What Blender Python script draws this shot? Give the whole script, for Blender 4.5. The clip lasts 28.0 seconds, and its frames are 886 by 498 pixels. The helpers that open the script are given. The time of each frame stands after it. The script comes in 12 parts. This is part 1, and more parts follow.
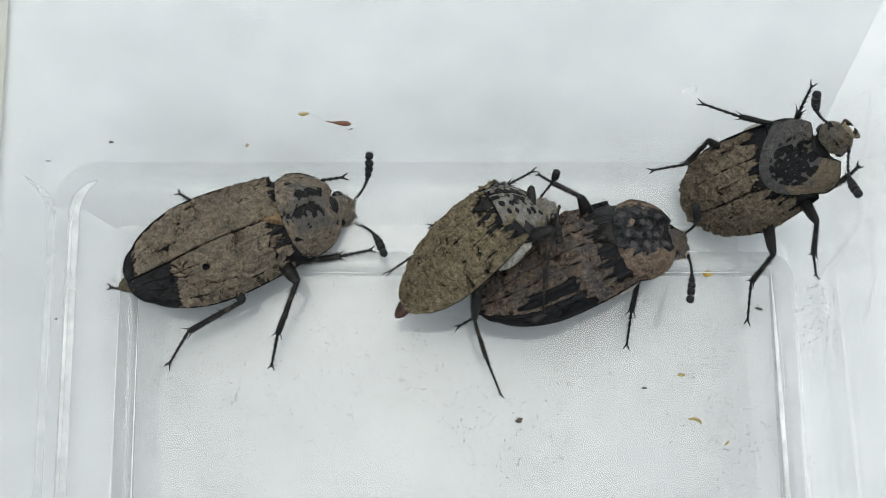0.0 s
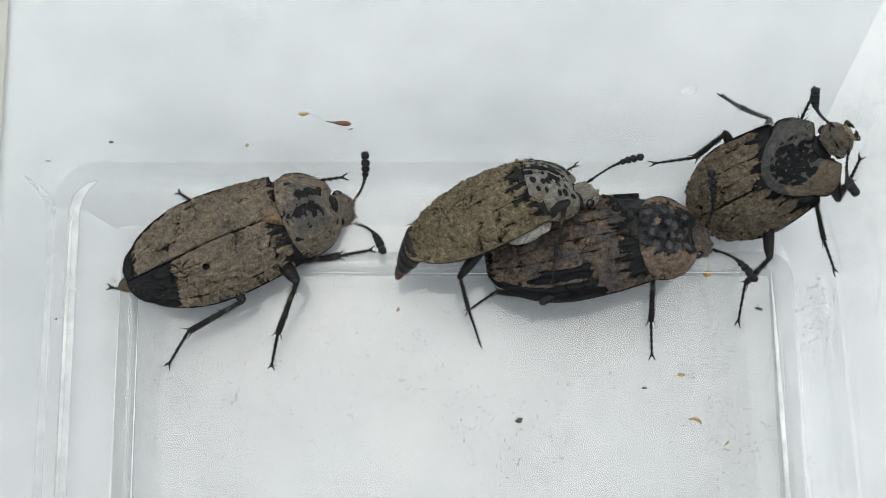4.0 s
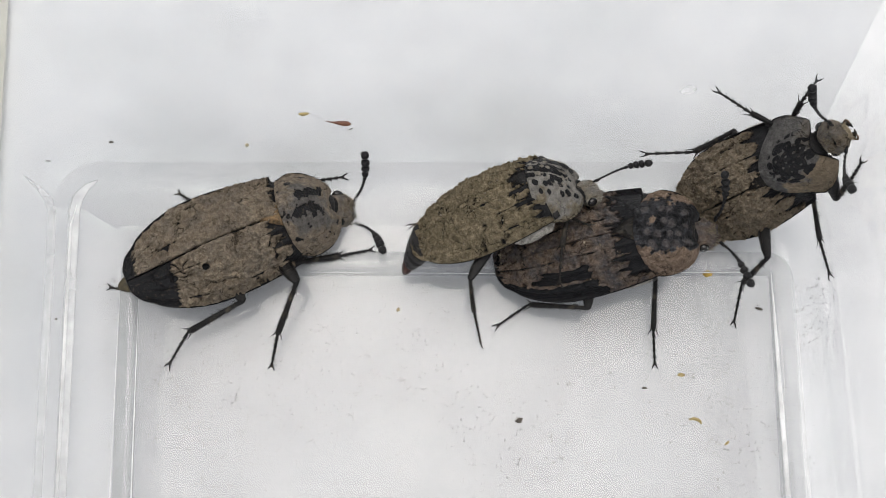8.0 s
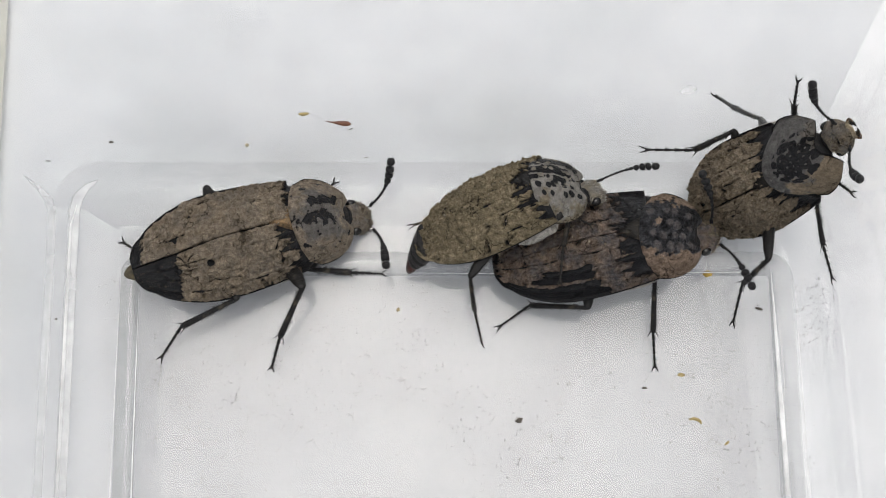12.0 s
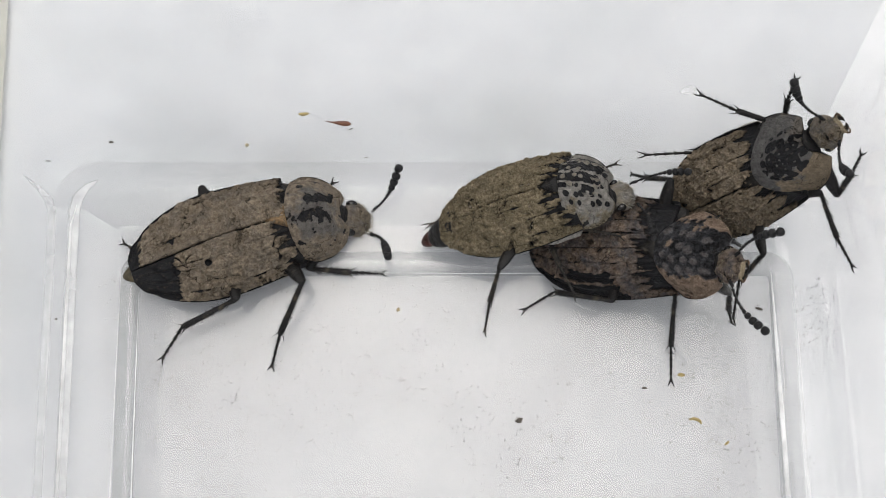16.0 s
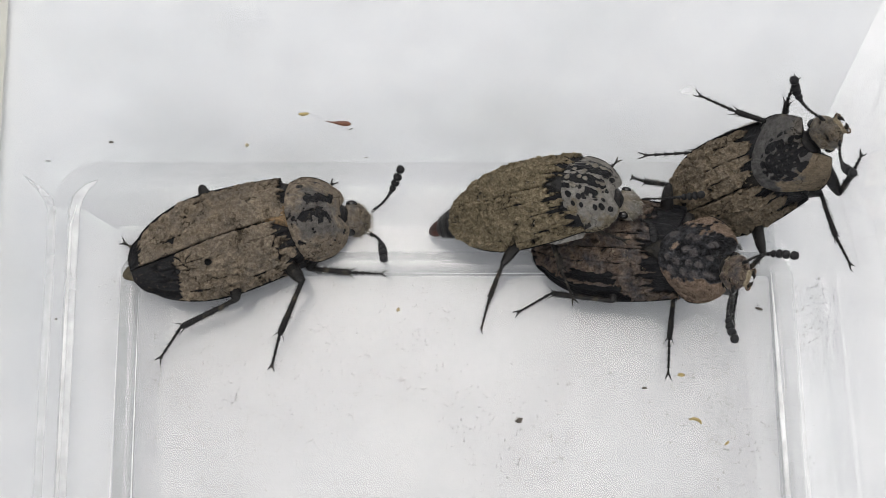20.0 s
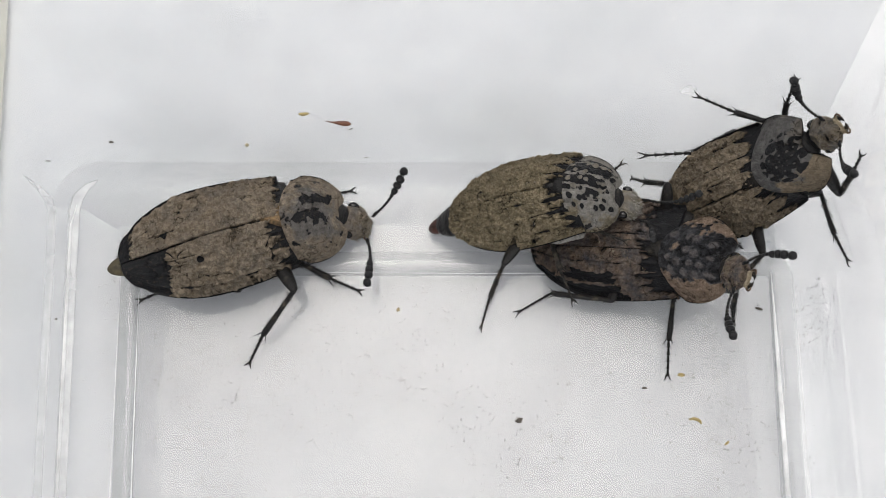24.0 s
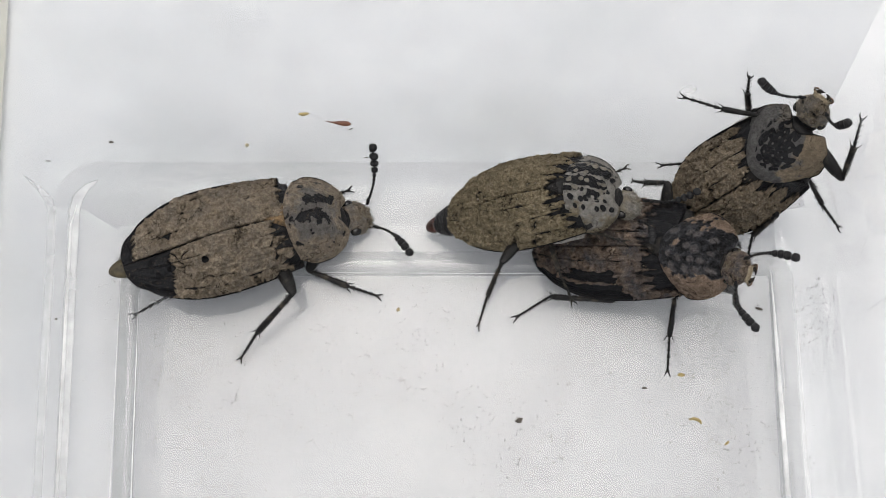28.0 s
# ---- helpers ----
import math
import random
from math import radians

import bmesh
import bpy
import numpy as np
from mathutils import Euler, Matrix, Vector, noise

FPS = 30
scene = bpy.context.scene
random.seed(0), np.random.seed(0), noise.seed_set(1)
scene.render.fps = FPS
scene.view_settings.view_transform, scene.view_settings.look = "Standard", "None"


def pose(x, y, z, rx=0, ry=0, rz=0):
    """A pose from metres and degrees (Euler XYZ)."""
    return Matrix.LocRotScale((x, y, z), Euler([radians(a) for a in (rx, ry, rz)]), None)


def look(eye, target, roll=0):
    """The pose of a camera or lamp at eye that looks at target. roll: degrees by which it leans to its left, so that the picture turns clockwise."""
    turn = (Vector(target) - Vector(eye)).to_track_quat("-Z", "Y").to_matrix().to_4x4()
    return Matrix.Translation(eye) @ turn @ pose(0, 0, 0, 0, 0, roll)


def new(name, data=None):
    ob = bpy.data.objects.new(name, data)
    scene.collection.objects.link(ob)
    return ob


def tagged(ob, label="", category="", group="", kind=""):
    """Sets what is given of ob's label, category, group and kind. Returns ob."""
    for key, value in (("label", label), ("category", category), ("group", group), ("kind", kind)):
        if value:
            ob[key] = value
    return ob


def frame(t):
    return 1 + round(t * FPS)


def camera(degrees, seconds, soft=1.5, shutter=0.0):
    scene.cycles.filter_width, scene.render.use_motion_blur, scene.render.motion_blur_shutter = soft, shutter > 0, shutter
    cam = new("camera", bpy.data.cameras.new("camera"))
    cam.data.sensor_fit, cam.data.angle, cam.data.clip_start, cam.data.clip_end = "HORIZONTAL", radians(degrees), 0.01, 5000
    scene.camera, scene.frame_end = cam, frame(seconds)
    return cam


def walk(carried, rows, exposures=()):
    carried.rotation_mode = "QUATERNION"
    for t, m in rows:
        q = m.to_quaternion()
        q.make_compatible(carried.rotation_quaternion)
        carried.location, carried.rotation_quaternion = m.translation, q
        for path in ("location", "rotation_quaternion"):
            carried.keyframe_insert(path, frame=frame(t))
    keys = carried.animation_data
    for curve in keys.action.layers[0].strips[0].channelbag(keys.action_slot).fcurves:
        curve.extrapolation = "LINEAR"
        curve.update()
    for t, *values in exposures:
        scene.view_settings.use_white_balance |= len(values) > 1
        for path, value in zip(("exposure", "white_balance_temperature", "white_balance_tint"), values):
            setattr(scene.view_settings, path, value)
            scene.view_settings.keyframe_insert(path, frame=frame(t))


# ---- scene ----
cam = camera(36, 28.0, soft=0.8)
EYE = (0.0, -0.014965, 0.091383)
walk(cam, [(0.0, look(EYE, (0, 0, 0))), (28.0, look(EYE, (0, 0, 0)))],
     exposures=[(0.0, 0.18, 6400, 2), (3.5, 0.18, 6400, 2), (5.5, 0.22, 6660, 9), (28.0, 0.22, 6660, 9)])

# ---- daylight ----
world = bpy.data.worlds.new("daylight")
scene.world = world
world.use_nodes = True
wn = world.node_tree.nodes
sky = wn.new("ShaderNodeTexSky")
sky.sky_type = "NISHITA"
sky.sun_disc = False
sky.sun_elevation = radians(75)
sky.sun_rotation = radians(-12)
sky.dust_density = 4.0
sky.ozone_density = 0.4
grey = wn.new("ShaderNodeRGBToBW")
cloud = wn.new("ShaderNodeMix")
cloud.data_type = "RGBA"
cloud.inputs[0].default_value = 0.7
world.node_tree.links.new(sky.outputs["Color"], grey.inputs[0])
world.node_tree.links.new(sky.outputs["Color"], cloud.inputs[6])
world.node_tree.links.new(grey.outputs[0], cloud.inputs[7])
world.node_tree.links.new(cloud.outputs[2], wn["Background"].inputs["Color"])
wn["Background"].inputs["Strength"].default_value = 0.15
sun = new("sun", bpy.data.lights.new("sun", "SUN"))
sun.data.energy = 1.5
sun.data.angle = radians(75)
sun.data.color = (1.0, 0.98, 0.95)
sun.matrix_basis = look((0.015, 0.045, 0.14), (0, 0, 0))

MM = 0.001


# ---- materials ----
def material(name):
    m = bpy.data.materials.new(name)
    m.use_nodes = True
    nt = m.node_tree
    return m, nt, nt.nodes["Principled BSDF"], nt.nodes["Material Output"]


def node(nt, kind, **values):
    n = nt.nodes.new(kind)
    for key, value in values.items():
        if key in n.inputs:
            n.inputs[key].default_value = value
    return n


def noise_node(nt, scale, detail=4.0, rough=0.6, coords=None):
    n = node(nt, "ShaderNodeTexNoise", Scale=scale, Detail=detail, Roughness=rough)
    if coords:
        nt.links.new(coords, n.inputs["Vector"])
    return n.outputs["Fac"]


def ramp(nt, fac, stops):
    r = nt.nodes.new("ShaderNodeValToRGB")
    els = r.color_ramp.elements
    while len(els) < len(stops):
        els.new(0.5)
    for e, (p, c) in zip(els, stops):
        e.position, e.color = p, (*c, 1)
    nt.links.new(fac, r.inputs["Fac"])
    return r.outputs["Color"]


def mix_col(nt, fac, a, b):
    m = nt.nodes.new("ShaderNodeMix")
    m.data_type = "RGBA"
    for sock, v in ((m.inputs[0], fac), (m.inputs[6], a), (m.inputs[7], b)):
        if hasattr(v, "links"):
            nt.links.new(v, sock)
        elif isinstance(v, tuple):
            sock.default_value = (*v, 1)
        else:
            sock.default_value = v
    return m.outputs[2]


def arith(nt, op, a, b):
    m = nt.nodes.new("ShaderNodeMath")
    m.operation = op
    for sock, v in zip(m.inputs, (a, b)):
        if hasattr(v, "links"):
            nt.links.new(v, sock)
        else:
            sock.default_value = v
    return m.outputs[0]


def shell_material(name, dirt_a, dirt_b, tone_c, sheen=0.34, dusty=0.17):
    """Black chitin under a crust of dried mud; the mesh's own mud and tone values say where the crust lies."""
    m, nt, p, out = material(name)
    co = nt.nodes.new("ShaderNodeTexCoord").outputs["Object"]
    mud = nt.nodes.new("ShaderNodeAttribute")
    mud.attribute_name = "mud"
    tone = nt.nodes.new("ShaderNodeAttribute")
    tone.attribute_name = "tone"
    fine = noise_node(nt, 9000, 5, 0.7, co)
    mid = noise_node(nt, 2300, 7, 0.72, co)
    big = noise_node(nt, 420, 3, 0.5, co)
    edge = arith(nt, "ADD", mud.outputs["Fac"], arith(nt, "MULTIPLY", arith(nt, "SUBTRACT", mid, 0.5), 0.9))
    mask = nt.nodes.new("ShaderNodeMapRange")
    mask.inputs["From Min"].default_value, mask.inputs["From Max"].default_value = 0.33, 0.60
    nt.links.new(edge, mask.inputs["Value"])
    dirt = ramp(nt, mid, [(0.28, tuple(0.4 * c for c in dirt_a)), (0.45, dirt_a), (0.62, dirt_b), (0.8, tuple(1.35 * c for c in dirt_b))])
    grit = nt.nodes.new("ShaderNodeTexVoronoi")
    grit.inputs["Scale"].default_value = 9000
    nt.links.new(co, grit.inputs["Vector"])
    bw = nt.nodes.new("ShaderNodeRGBToBW")
    nt.links.new(grit.outputs["Color"], bw.inputs[0])
    dirt = mix_col(nt, ramp(nt, bw.outputs[0], [(0.15, (0.16, 0.16, 0.16)), (0.4, (0, 0, 0))]), dirt, tuple(0.45 * c for c in dirt_a))
    dirt = mix_col(nt, ramp(nt, bw.outputs[0], [(0.66, (0, 0, 0)), (0.9, (0.22, 0.22, 0.22))]), dirt, tuple(1.7 * c for c in dirt_b))
    dirt = mix_col(nt, ramp(nt, big, [(0.4, (0, 0, 0)), (0.65, (0.5, 0.5, 0.5))]), dirt, dirt_a)
    dirt = mix_col(nt, tone.outputs["Fac"], dirt, ramp(nt, mid, [(0.3, tuple(0.45 * c for c in tone_c)), (0.5, tuple(0.8 * c for c in tone_c)), (0.7, tuple(1.15 * c for c in tone_c))]))
    dirt = mix_col(nt, ramp(nt, fine, [(0.30, (0.6, 0.6, 0.6)), (0.43, (0, 0, 0))]), dirt, tuple(0.3 * c for c in dirt_a))
    cell = nt.nodes.new("ShaderNodeTexVoronoi")
    cell.feature = "DISTANCE_TO_EDGE"
    cell.inputs["Scale"].default_value = 780
    warp = nt.nodes.new("ShaderNodeVectorMath")
    warp.operation = "MULTIPLY_ADD"
    wn2 = node(nt, "ShaderNodeTexNoise", Scale=1800, Detail=3)
    nt.links.new(co, wn2.inputs["Vector"])
    nt.links.new(wn2.outputs["Color"], warp.inputs[0])
    warp.inputs[1].default_value = (0.0011, 0.0011, 0.0011)
    nt.links.new(co, warp.inputs[2])
    nt.links.new(warp.outputs[0], cell.inputs["Vector"])
    crack = ramp(nt, cell.outputs["Distance"], [(0.0, (1, 1, 1)), (0.035, (0, 0, 0))])
    where = ramp(nt, big, [(0.48, (0, 0, 0)), (0.6, (0.85, 0.85, 0.85))])
    crack = arith(nt, "MULTIPLY", crack, where)
    dirt = mix_col(nt, crack, dirt, (0.025, 0.02, 0.015))
    bare = ramp(nt, fine, [(0.35, (0.005, 0.0053, 0.0065)), (0.75, (0.015, 0.015, 0.017))])
    dust = ramp(nt, noise_node(nt, 3600, 6, 0.75, co), [(0.55, (0, 0, 0)), (0.74, (dusty, dusty, dusty))])
    bare = mix_col(nt, dust, bare, tuple(0.6 * c for c in dirt_a))
    nt.links.new(mix_col(nt, mask.outputs["Result"], bare, dirt), p.inputs["Base Color"])
    rough = nt.nodes.new("ShaderNodeMapRange")
    rough.inputs["To Min"].default_value, rough.inputs["To Max"].default_value = sheen, 0.95
    nt.links.new(mask.outputs["Result"], rough.inputs["Value"])
    nt.links.new(rough.outputs["Result"], p.inputs["Roughness"])
    p.inputs["Specular IOR Level"].default_value = 0.2
    h = arith(nt, "ADD", arith(nt, "ADD", arith(nt, "MULTIPLY", mid, 0.9), arith(nt, "MULTIPLY", fine, 0.45)), arith(nt, "MULTIPLY", grit.outputs["Distance"], -0.35))
    h = arith(nt, "SUBTRACT", arith(nt, "MULTIPLY", h, arith(nt, "ADD", arith(nt, "MULTIPLY", mask.outputs["Result"], 0.75), 0.25)), arith(nt, "MULTIPLY", crack, 0.8))
    h = arith(nt, "ADD", h, arith(nt, "MULTIPLY", mask.outputs["Result"], 0.5))
    b = node(nt, "ShaderNodeBump", Strength=1.0, Distance=0.0005)
    nt.links.new(h, b.inputs["Height"])
    nt.links.new(b.outputs["Normal"], p.inputs["Normal"])
    return m


def chitin_material(name, base, dusty, rough, amount):
    m, nt, p, out = material(name)
    co = nt.nodes.new("ShaderNodeTexCoord").outputs["Object"]
    fine = noise_node(nt, 7000, 5, 0.7, co)
    big = noise_node(nt, 1300, 4, 0.6, co)
    fac = ramp(nt, big, [(0.62 - amount, (0, 0, 0)), (0.75 - amount * 0.5, (0.85, 0.85, 0.85))])
    col = mix_col(nt, fac, ramp(nt, fine, [(0.3, tuple(0.6 * c for c in base)), (0.75, tuple(1.6 * c for c in base))]), dusty)
    nt.links.new(col, p.inputs["Base Color"])
    p.inputs["Roughness"].default_value = rough
    p.inputs["Specular IOR Level"].default_value = 0.28
    b = node(nt, "ShaderNodeBump", Strength=0.8, Distance=0.0001)
    nt.links.new(arith(nt, "ADD", fine, big), b.inputs["Height"])
    nt.links.new(b.outputs["Normal"], p.inputs["Normal"])
    return m


def plain_material(name, a, b, rough, scale=3000, bump=0.00005):
    m, nt, p, out = material(name)
    co = nt.nodes.new("ShaderNodeTexCoord").outputs["Object"]
    f = noise_node(nt, scale, 5, 0.6, co)
    nt.links.new(ramp(nt, f, [(0.35, a), (0.68, b)]), p.inputs["Base Color"])
    p.inputs["Roughness"].default_value = rough
    bu = node(nt, "ShaderNodeBump", Strength=0.5, Distance=bump)
    nt.links.new(f, bu.inputs["Height"])
    nt.links.new(bu.outputs["Normal"], p.inputs["Normal"])
    return m


def plastic_material(name, tint, wavy, rough, mirror):
    """Clear hard plastic: lets the light through, mirrors more at flat angles."""
    m, nt, p, out = material(name)
    nt.nodes.remove(p)
    co = nt.nodes.new("ShaderNodeTexCoord").outputs["Object"]
    tr = nt.nodes.new("ShaderNodeBsdfTransparent")
    tr.inputs["Color"].default_value = (*tint, 1)
    gl = nt.nodes.new("ShaderNodeBsdfGlossy")
    gl.inputs["Roughness"].default_value = rough
    df = nt.nodes.new("ShaderNodeBsdfDiffuse")
    df.inputs["Color"].default_value = (0.86, 0.88, 0.9, 1)
    bu = node(nt, "ShaderNodeBump", Strength=wavy, Distance=0.00012)
    nt.links.new(noise_node(nt, 260, 4, 0.5, co), bu.inputs["Height"])
    nt.links.new(bu.outputs["Normal"], gl.inputs["Normal"])
    lw = node(nt, "ShaderNodeLayerWeight", Blend=0.5)
    gloss = arith(nt, "ADD", arith(nt, "MULTIPLY", arith(nt, "POWER", lw.outputs["Facing"], 3.0), mirror), 0.03)
    haze = nt.nodes.new("ShaderNodeMixShader")
    hz = ramp(nt, noise_node(nt, 90, 4, 0.55, co), [(0.35, (0.10, 0.10, 0.10)), (0.7, (0.2, 0.2, 0.2))])
    nt.links.new(hz, haze.inputs["Fac"])
    nt.links.new(tr.outputs[0], haze.inputs[1])
    nt.links.new(df.outputs[0], haze.inputs[2])
    mx = nt.nodes.new("ShaderNodeMixShader")
    nt.links.new(gloss, mx.inputs["Fac"])
    nt.links.new(haze.outputs[0], mx.inputs[1])
    nt.links.new(gl.outputs[0], mx.inputs[2])
    nt.links.new(mx.outputs[0], out.inputs["Surface"])
    return m


def white_film_material(name, low, high):
    """See-through white film: the highlights painted along the box edges, and a dried drop."""
    m, nt, p, out = material(name)
    nt.nodes.remove(p)
    co = nt.nodes.new("ShaderNodeTexCoord").outputs["Object"]
    tr = nt.nodes.new("ShaderNodeBsdfTransparent")
    df = nt.nodes.new("ShaderNodeBsdfDiffuse")
    df.inputs["Color"].default_value = (0.95, 0.95, 0.95, 1)
    mx = nt.nodes.new("ShaderNodeMixShader")
    nt.links.new(ramp(nt, noise_node(nt, 300, 4, 0.6, co), [(0.3, (low, low, low)), (0.65, (high, high, high))]), mx.inputs["Fac"])
    nt.links.new(tr.outputs[0], mx.inputs[1])
    nt.links.new(df.outputs[0], mx.inputs[2])
    nt.links.new(mx.outputs[0], out.inputs["Surface"])
    return m


def paper_material():
    m, nt, p, out = material("white_paper")
    co = nt.nodes.new("ShaderNodeTexCoord").outputs["Object"]
    f = noise_node(nt, 700, 2, 0.5, co)
    g = noise_node(nt, 40, 3, 0.5, co)
    a = ramp(nt, f, [(0.3, (0.80, 0.81, 0.82)), (0.7, (0.86, 0.865, 0.87))])
    nt.links.new(mix_col(nt, ramp(nt, g, [(0.4, (0, 0, 0)), (0.7, (0.3, 0.3, 0.3))]), a, (0.79, 0.81, 0.83)), p.inputs["Base Color"])
    p.inputs["Roughness"].default_value = 0.75
    bu = node(nt, "ShaderNodeBump", Strength=0.4, Distance=0.0001)
    nt.links.new(f, bu.inputs["Height"])
    nt.links.new(bu.outputs["Normal"], p.inputs["Normal"])
    return m


PLASTIC = plastic_material("clear_plastic", (0.858, 0.858, 0.860), 0.3, 0.04, 0.9)
# tinted dark: puts the shade along the back wall's foot into the plastic
SHADED_EDGE = plastic_material("shaded_edge_plastic", (0.74, 0.744, 0.75), 0.3, 0.2, 0.3)
OUTER = plastic_material("clear_outer_plastic", (0.96, 0.962, 0.965), 0.3, 0.3, 0.0)
# tint dims the paper seen through the walls, standing in for light falloff
WALL = plastic_material("dimmed_wall_plastic", (0.82, 0.826, 0.834), 0.3, 0.26, 0.35)
# same plastic almost untinted, so the right side looks brighter lit
SIDE = plastic_material("clear_side_plastic", (0.985, 0.985, 0.985), 0.02, 0.02, 0.55)
PAPER = paper_material()
# whites for the highlights painted along the box edges
HIGHLIGHT = white_film_material("edge_highlight_white", 0.4, 0.85)
SOFT_HIGHLIGHT = white_film_material("soft_highlight_white", 0.2, 0.45)
CREAM = plain_material("cream_strip", (0.80, 0.77, 0.66), (0.86, 0.83, 0.73), 0.8, 400)
LEG_BLACK = chitin_material("black_leg", (0.010, 0.0095, 0.0095), (0.075, 0.063, 0.048), 0.42, 0.06)
LEG_MUDDY = chitin_material("muddy_leg", (0.014, 0.0125, 0.011), (0.10, 0.082, 0.06), 0.5, 0.14)
ANTENNA = chitin_material("antenna_black", (0.012, 0.012, 0.013), (0.05, 0.045, 0.04), 0.55, 0.03)
BELLY = chitin_material("belly_black", (0.014, 0.013, 0.013), (0.08, 0.068, 0.05), 0.4, 0.05)
EYE_MAT = plain_material("eye_black", (0.008, 0.008, 0.009), (0.02, 0.018, 0.017), 0.18)
FLANK = plain_material("dusty_flank", (0.15, 0.138, 0.12), (0.38, 0.36, 0.325), 0.85, 5000)
AMBER = plain_material("amber_hair", (0.06, 0.042, 0.025), (0.24, 0.15, 0.07), 0.8, 5000)
REDDISH = plain_material("red_brown", (0.028, 0.014, 0.011), (0.075, 0.028, 0.02), 0.4, 2500)
OLIVE = plain_material("olive_tip", (0.035, 0.028, 0.017), (0.10, 0.08, 0.04), 0.6, 2500)
PALE = plain_material("pale_hair", (0.16, 0.13, 0.085), (0.36, 0.30, 0.21), 0.8, 6000)
DIRT = plain_material("dark_dust", (0.03, 0.026, 0.022), (0.16, 0.14, 0.12), 0.9, 4000)
YELLOW = plain_material("yellow_crumb", (0.38, 0.22, 0.03), (0.60, 0.42, 0.10), 0.7, 2500)
PALP = plain_material("palp_brown", (0.045, 0.028, 0.018), (0.13, 0.075, 0.04), 0.5, 2500)
STRAW = plain_material("straw_bit", (0.30, 0.22, 0.08), (0.46, 0.38, 0.18), 0.7, 2500)
STAIN = white_film_material("dried_drop", 0.05, 0.18)
SEED = plain_material("seed_brown", (0.09, 0.03, 0.015), (0.20, 0.08, 0.04), 0.5, 1800)
DUST = plain_material("grey_dust", (0.2, 0.192, 0.184), (0.46, 0.45, 0.43), 0.9, 2500)
CRUMB = plain_material("mud_crumb", (0.17, 0.14, 0.10), (0.34, 0.29, 0.215), 0.95, 5000, 0.0001)
WHITE_HAIR = plain_material("white_hair", (0.40, 0.37, 0.32), (0.66, 0.63, 0.57), 0.7, 6000)
FEMUR = chitin_material("black_thigh", (0.008, 0.0075, 0.0075), (0.05, 0.043, 0.034), 0.28, 0.0)


# ---- mesh helpers ----
def finish(name, bm, mat, smooth=True):
    bmesh.ops.recalc_face_normals(bm, faces=bm.faces)
    me = bpy.data.meshes.new(name)
    bm.to_mesh(me)
    bm.free()
    me.materials.append(mat)
    if smooth:
        for f in me.polygons:
            f.use_smooth = True
    return me


def part(name, bm, mat, parent, label="", smooth=True):
    ob = new(name, finish(name, bm, mat, smooth))
    ob.parent = parent
    if label:
        tagged(ob, label)
    return ob


def thing(name, bm, mat, label, category, group="", kind="", smooth=True):
    return tagged(new(name, finish(name, bm, mat, smooth)), label, category, group, kind)


def tube(bm, pts, radii, sides=8, flat=1.0):
    """A tube along points, closed at both ends; flat squeezes it in z."""
    rings = []
    pts = [Vector(p) for p in pts]
    for i, p in enumerate(pts):
        d = (pts[min(i + 1, len(pts) - 1)] - pts[max(i - 1, 0)]).normalized()
        ref = Vector((0, 0, 1)) if abs(d.z) < 0.9 else Vector((0, 1, 0))
        e1 = d.cross(ref).normalized()
        e2 = e1.cross(d)
        rings.append([bm.verts.new(p + radii[i] * (e1 * math.cos(a) + flat * e2 * math.sin(a)))
                      for a in (2 * math.pi * k / sides for k in range(sides))])
    for a, b in zip(rings, rings[1:]):
        for k in range(sides):
            bm.faces.new((a[k], a[(k + 1) % sides], b[(k + 1) % sides], b[k]))
    bm.faces.new(rings[0][::-1])
    bm.faces.new(rings[-1])


def spike(bm, base, tip, r, sides=4):
    base, tip = Vector(base), Vector(tip)
    d = (tip - base).normalized()
    ref = Vector((0, 0, 1)) if abs(d.z) < 0.9 else Vector((0, 1, 0))
    e1 = d.cross(ref).normalized()
    e2 = e1.cross(d)
    ring = [bm.verts.new(base + r * (e1 * math.cos(a) + e2 * math.sin(a))) for a in (2 * math.pi * k / sides for k in range(sides))]
    t = bm.verts.new(tip)
    for k in range(sides):
        bm.faces.new((ring[k], ring[(k + 1) % sides], t))


def blob(bm, centre, size, turn=None, bumps=0.0, level=2, seed=0.0):
    m = Matrix.Translation(centre) @ (turn.to_4x4() if turn else Matrix.Identity(4)) @ Matrix.Diagonal((*size, 1))
    made = bmesh.ops.create_icosphere(bm, subdivisions=level, radius=1.0)["verts"]
    for v in made:
        if bumps:
            v.co *= 1 + bumps * noise.noise(v.co * 1.7 + Vector((seed, seed * 0.7, 3.1)))
        v.co = m @ v.co
    return made


def pebbles(name, items, mat, level=1):
    """Many small rough grains in one mesh; each item is centre, three radii, turn and seed."""
    bm = bmesh.new()
    bmesh.ops.create_icosphere(bm, subdivisions=level, radius=1.0)
    bm.verts.ensure_lookup_table()
    ball = [v.co.copy() for v in bm.verts]
    faces = [[v.index for v in f.verts] for f in bm.faces]
    bm.free()
    verts, polys = [], []
    for centre, radii, turn, seed in items:
        base = len(verts)
        m = Matrix.Translation(centre) @ turn.to_matrix().to_4x4() @ Matrix.Diagonal((*radii, 1))
        for c in ball:
            verts.append(m @ (c * (1 + 0.45 * noise.noise(c * 1.7 + Vector((seed, seed * 0.7, 3.1))))))
        polys += [[base + i for i in f] for f in faces]
    me = bpy.data.meshes.new(name)
    me.from_pydata(verts, [], polys)
    me.materials.append(mat)
    for f in me.polygons:
        f.use_smooth = True
    return me


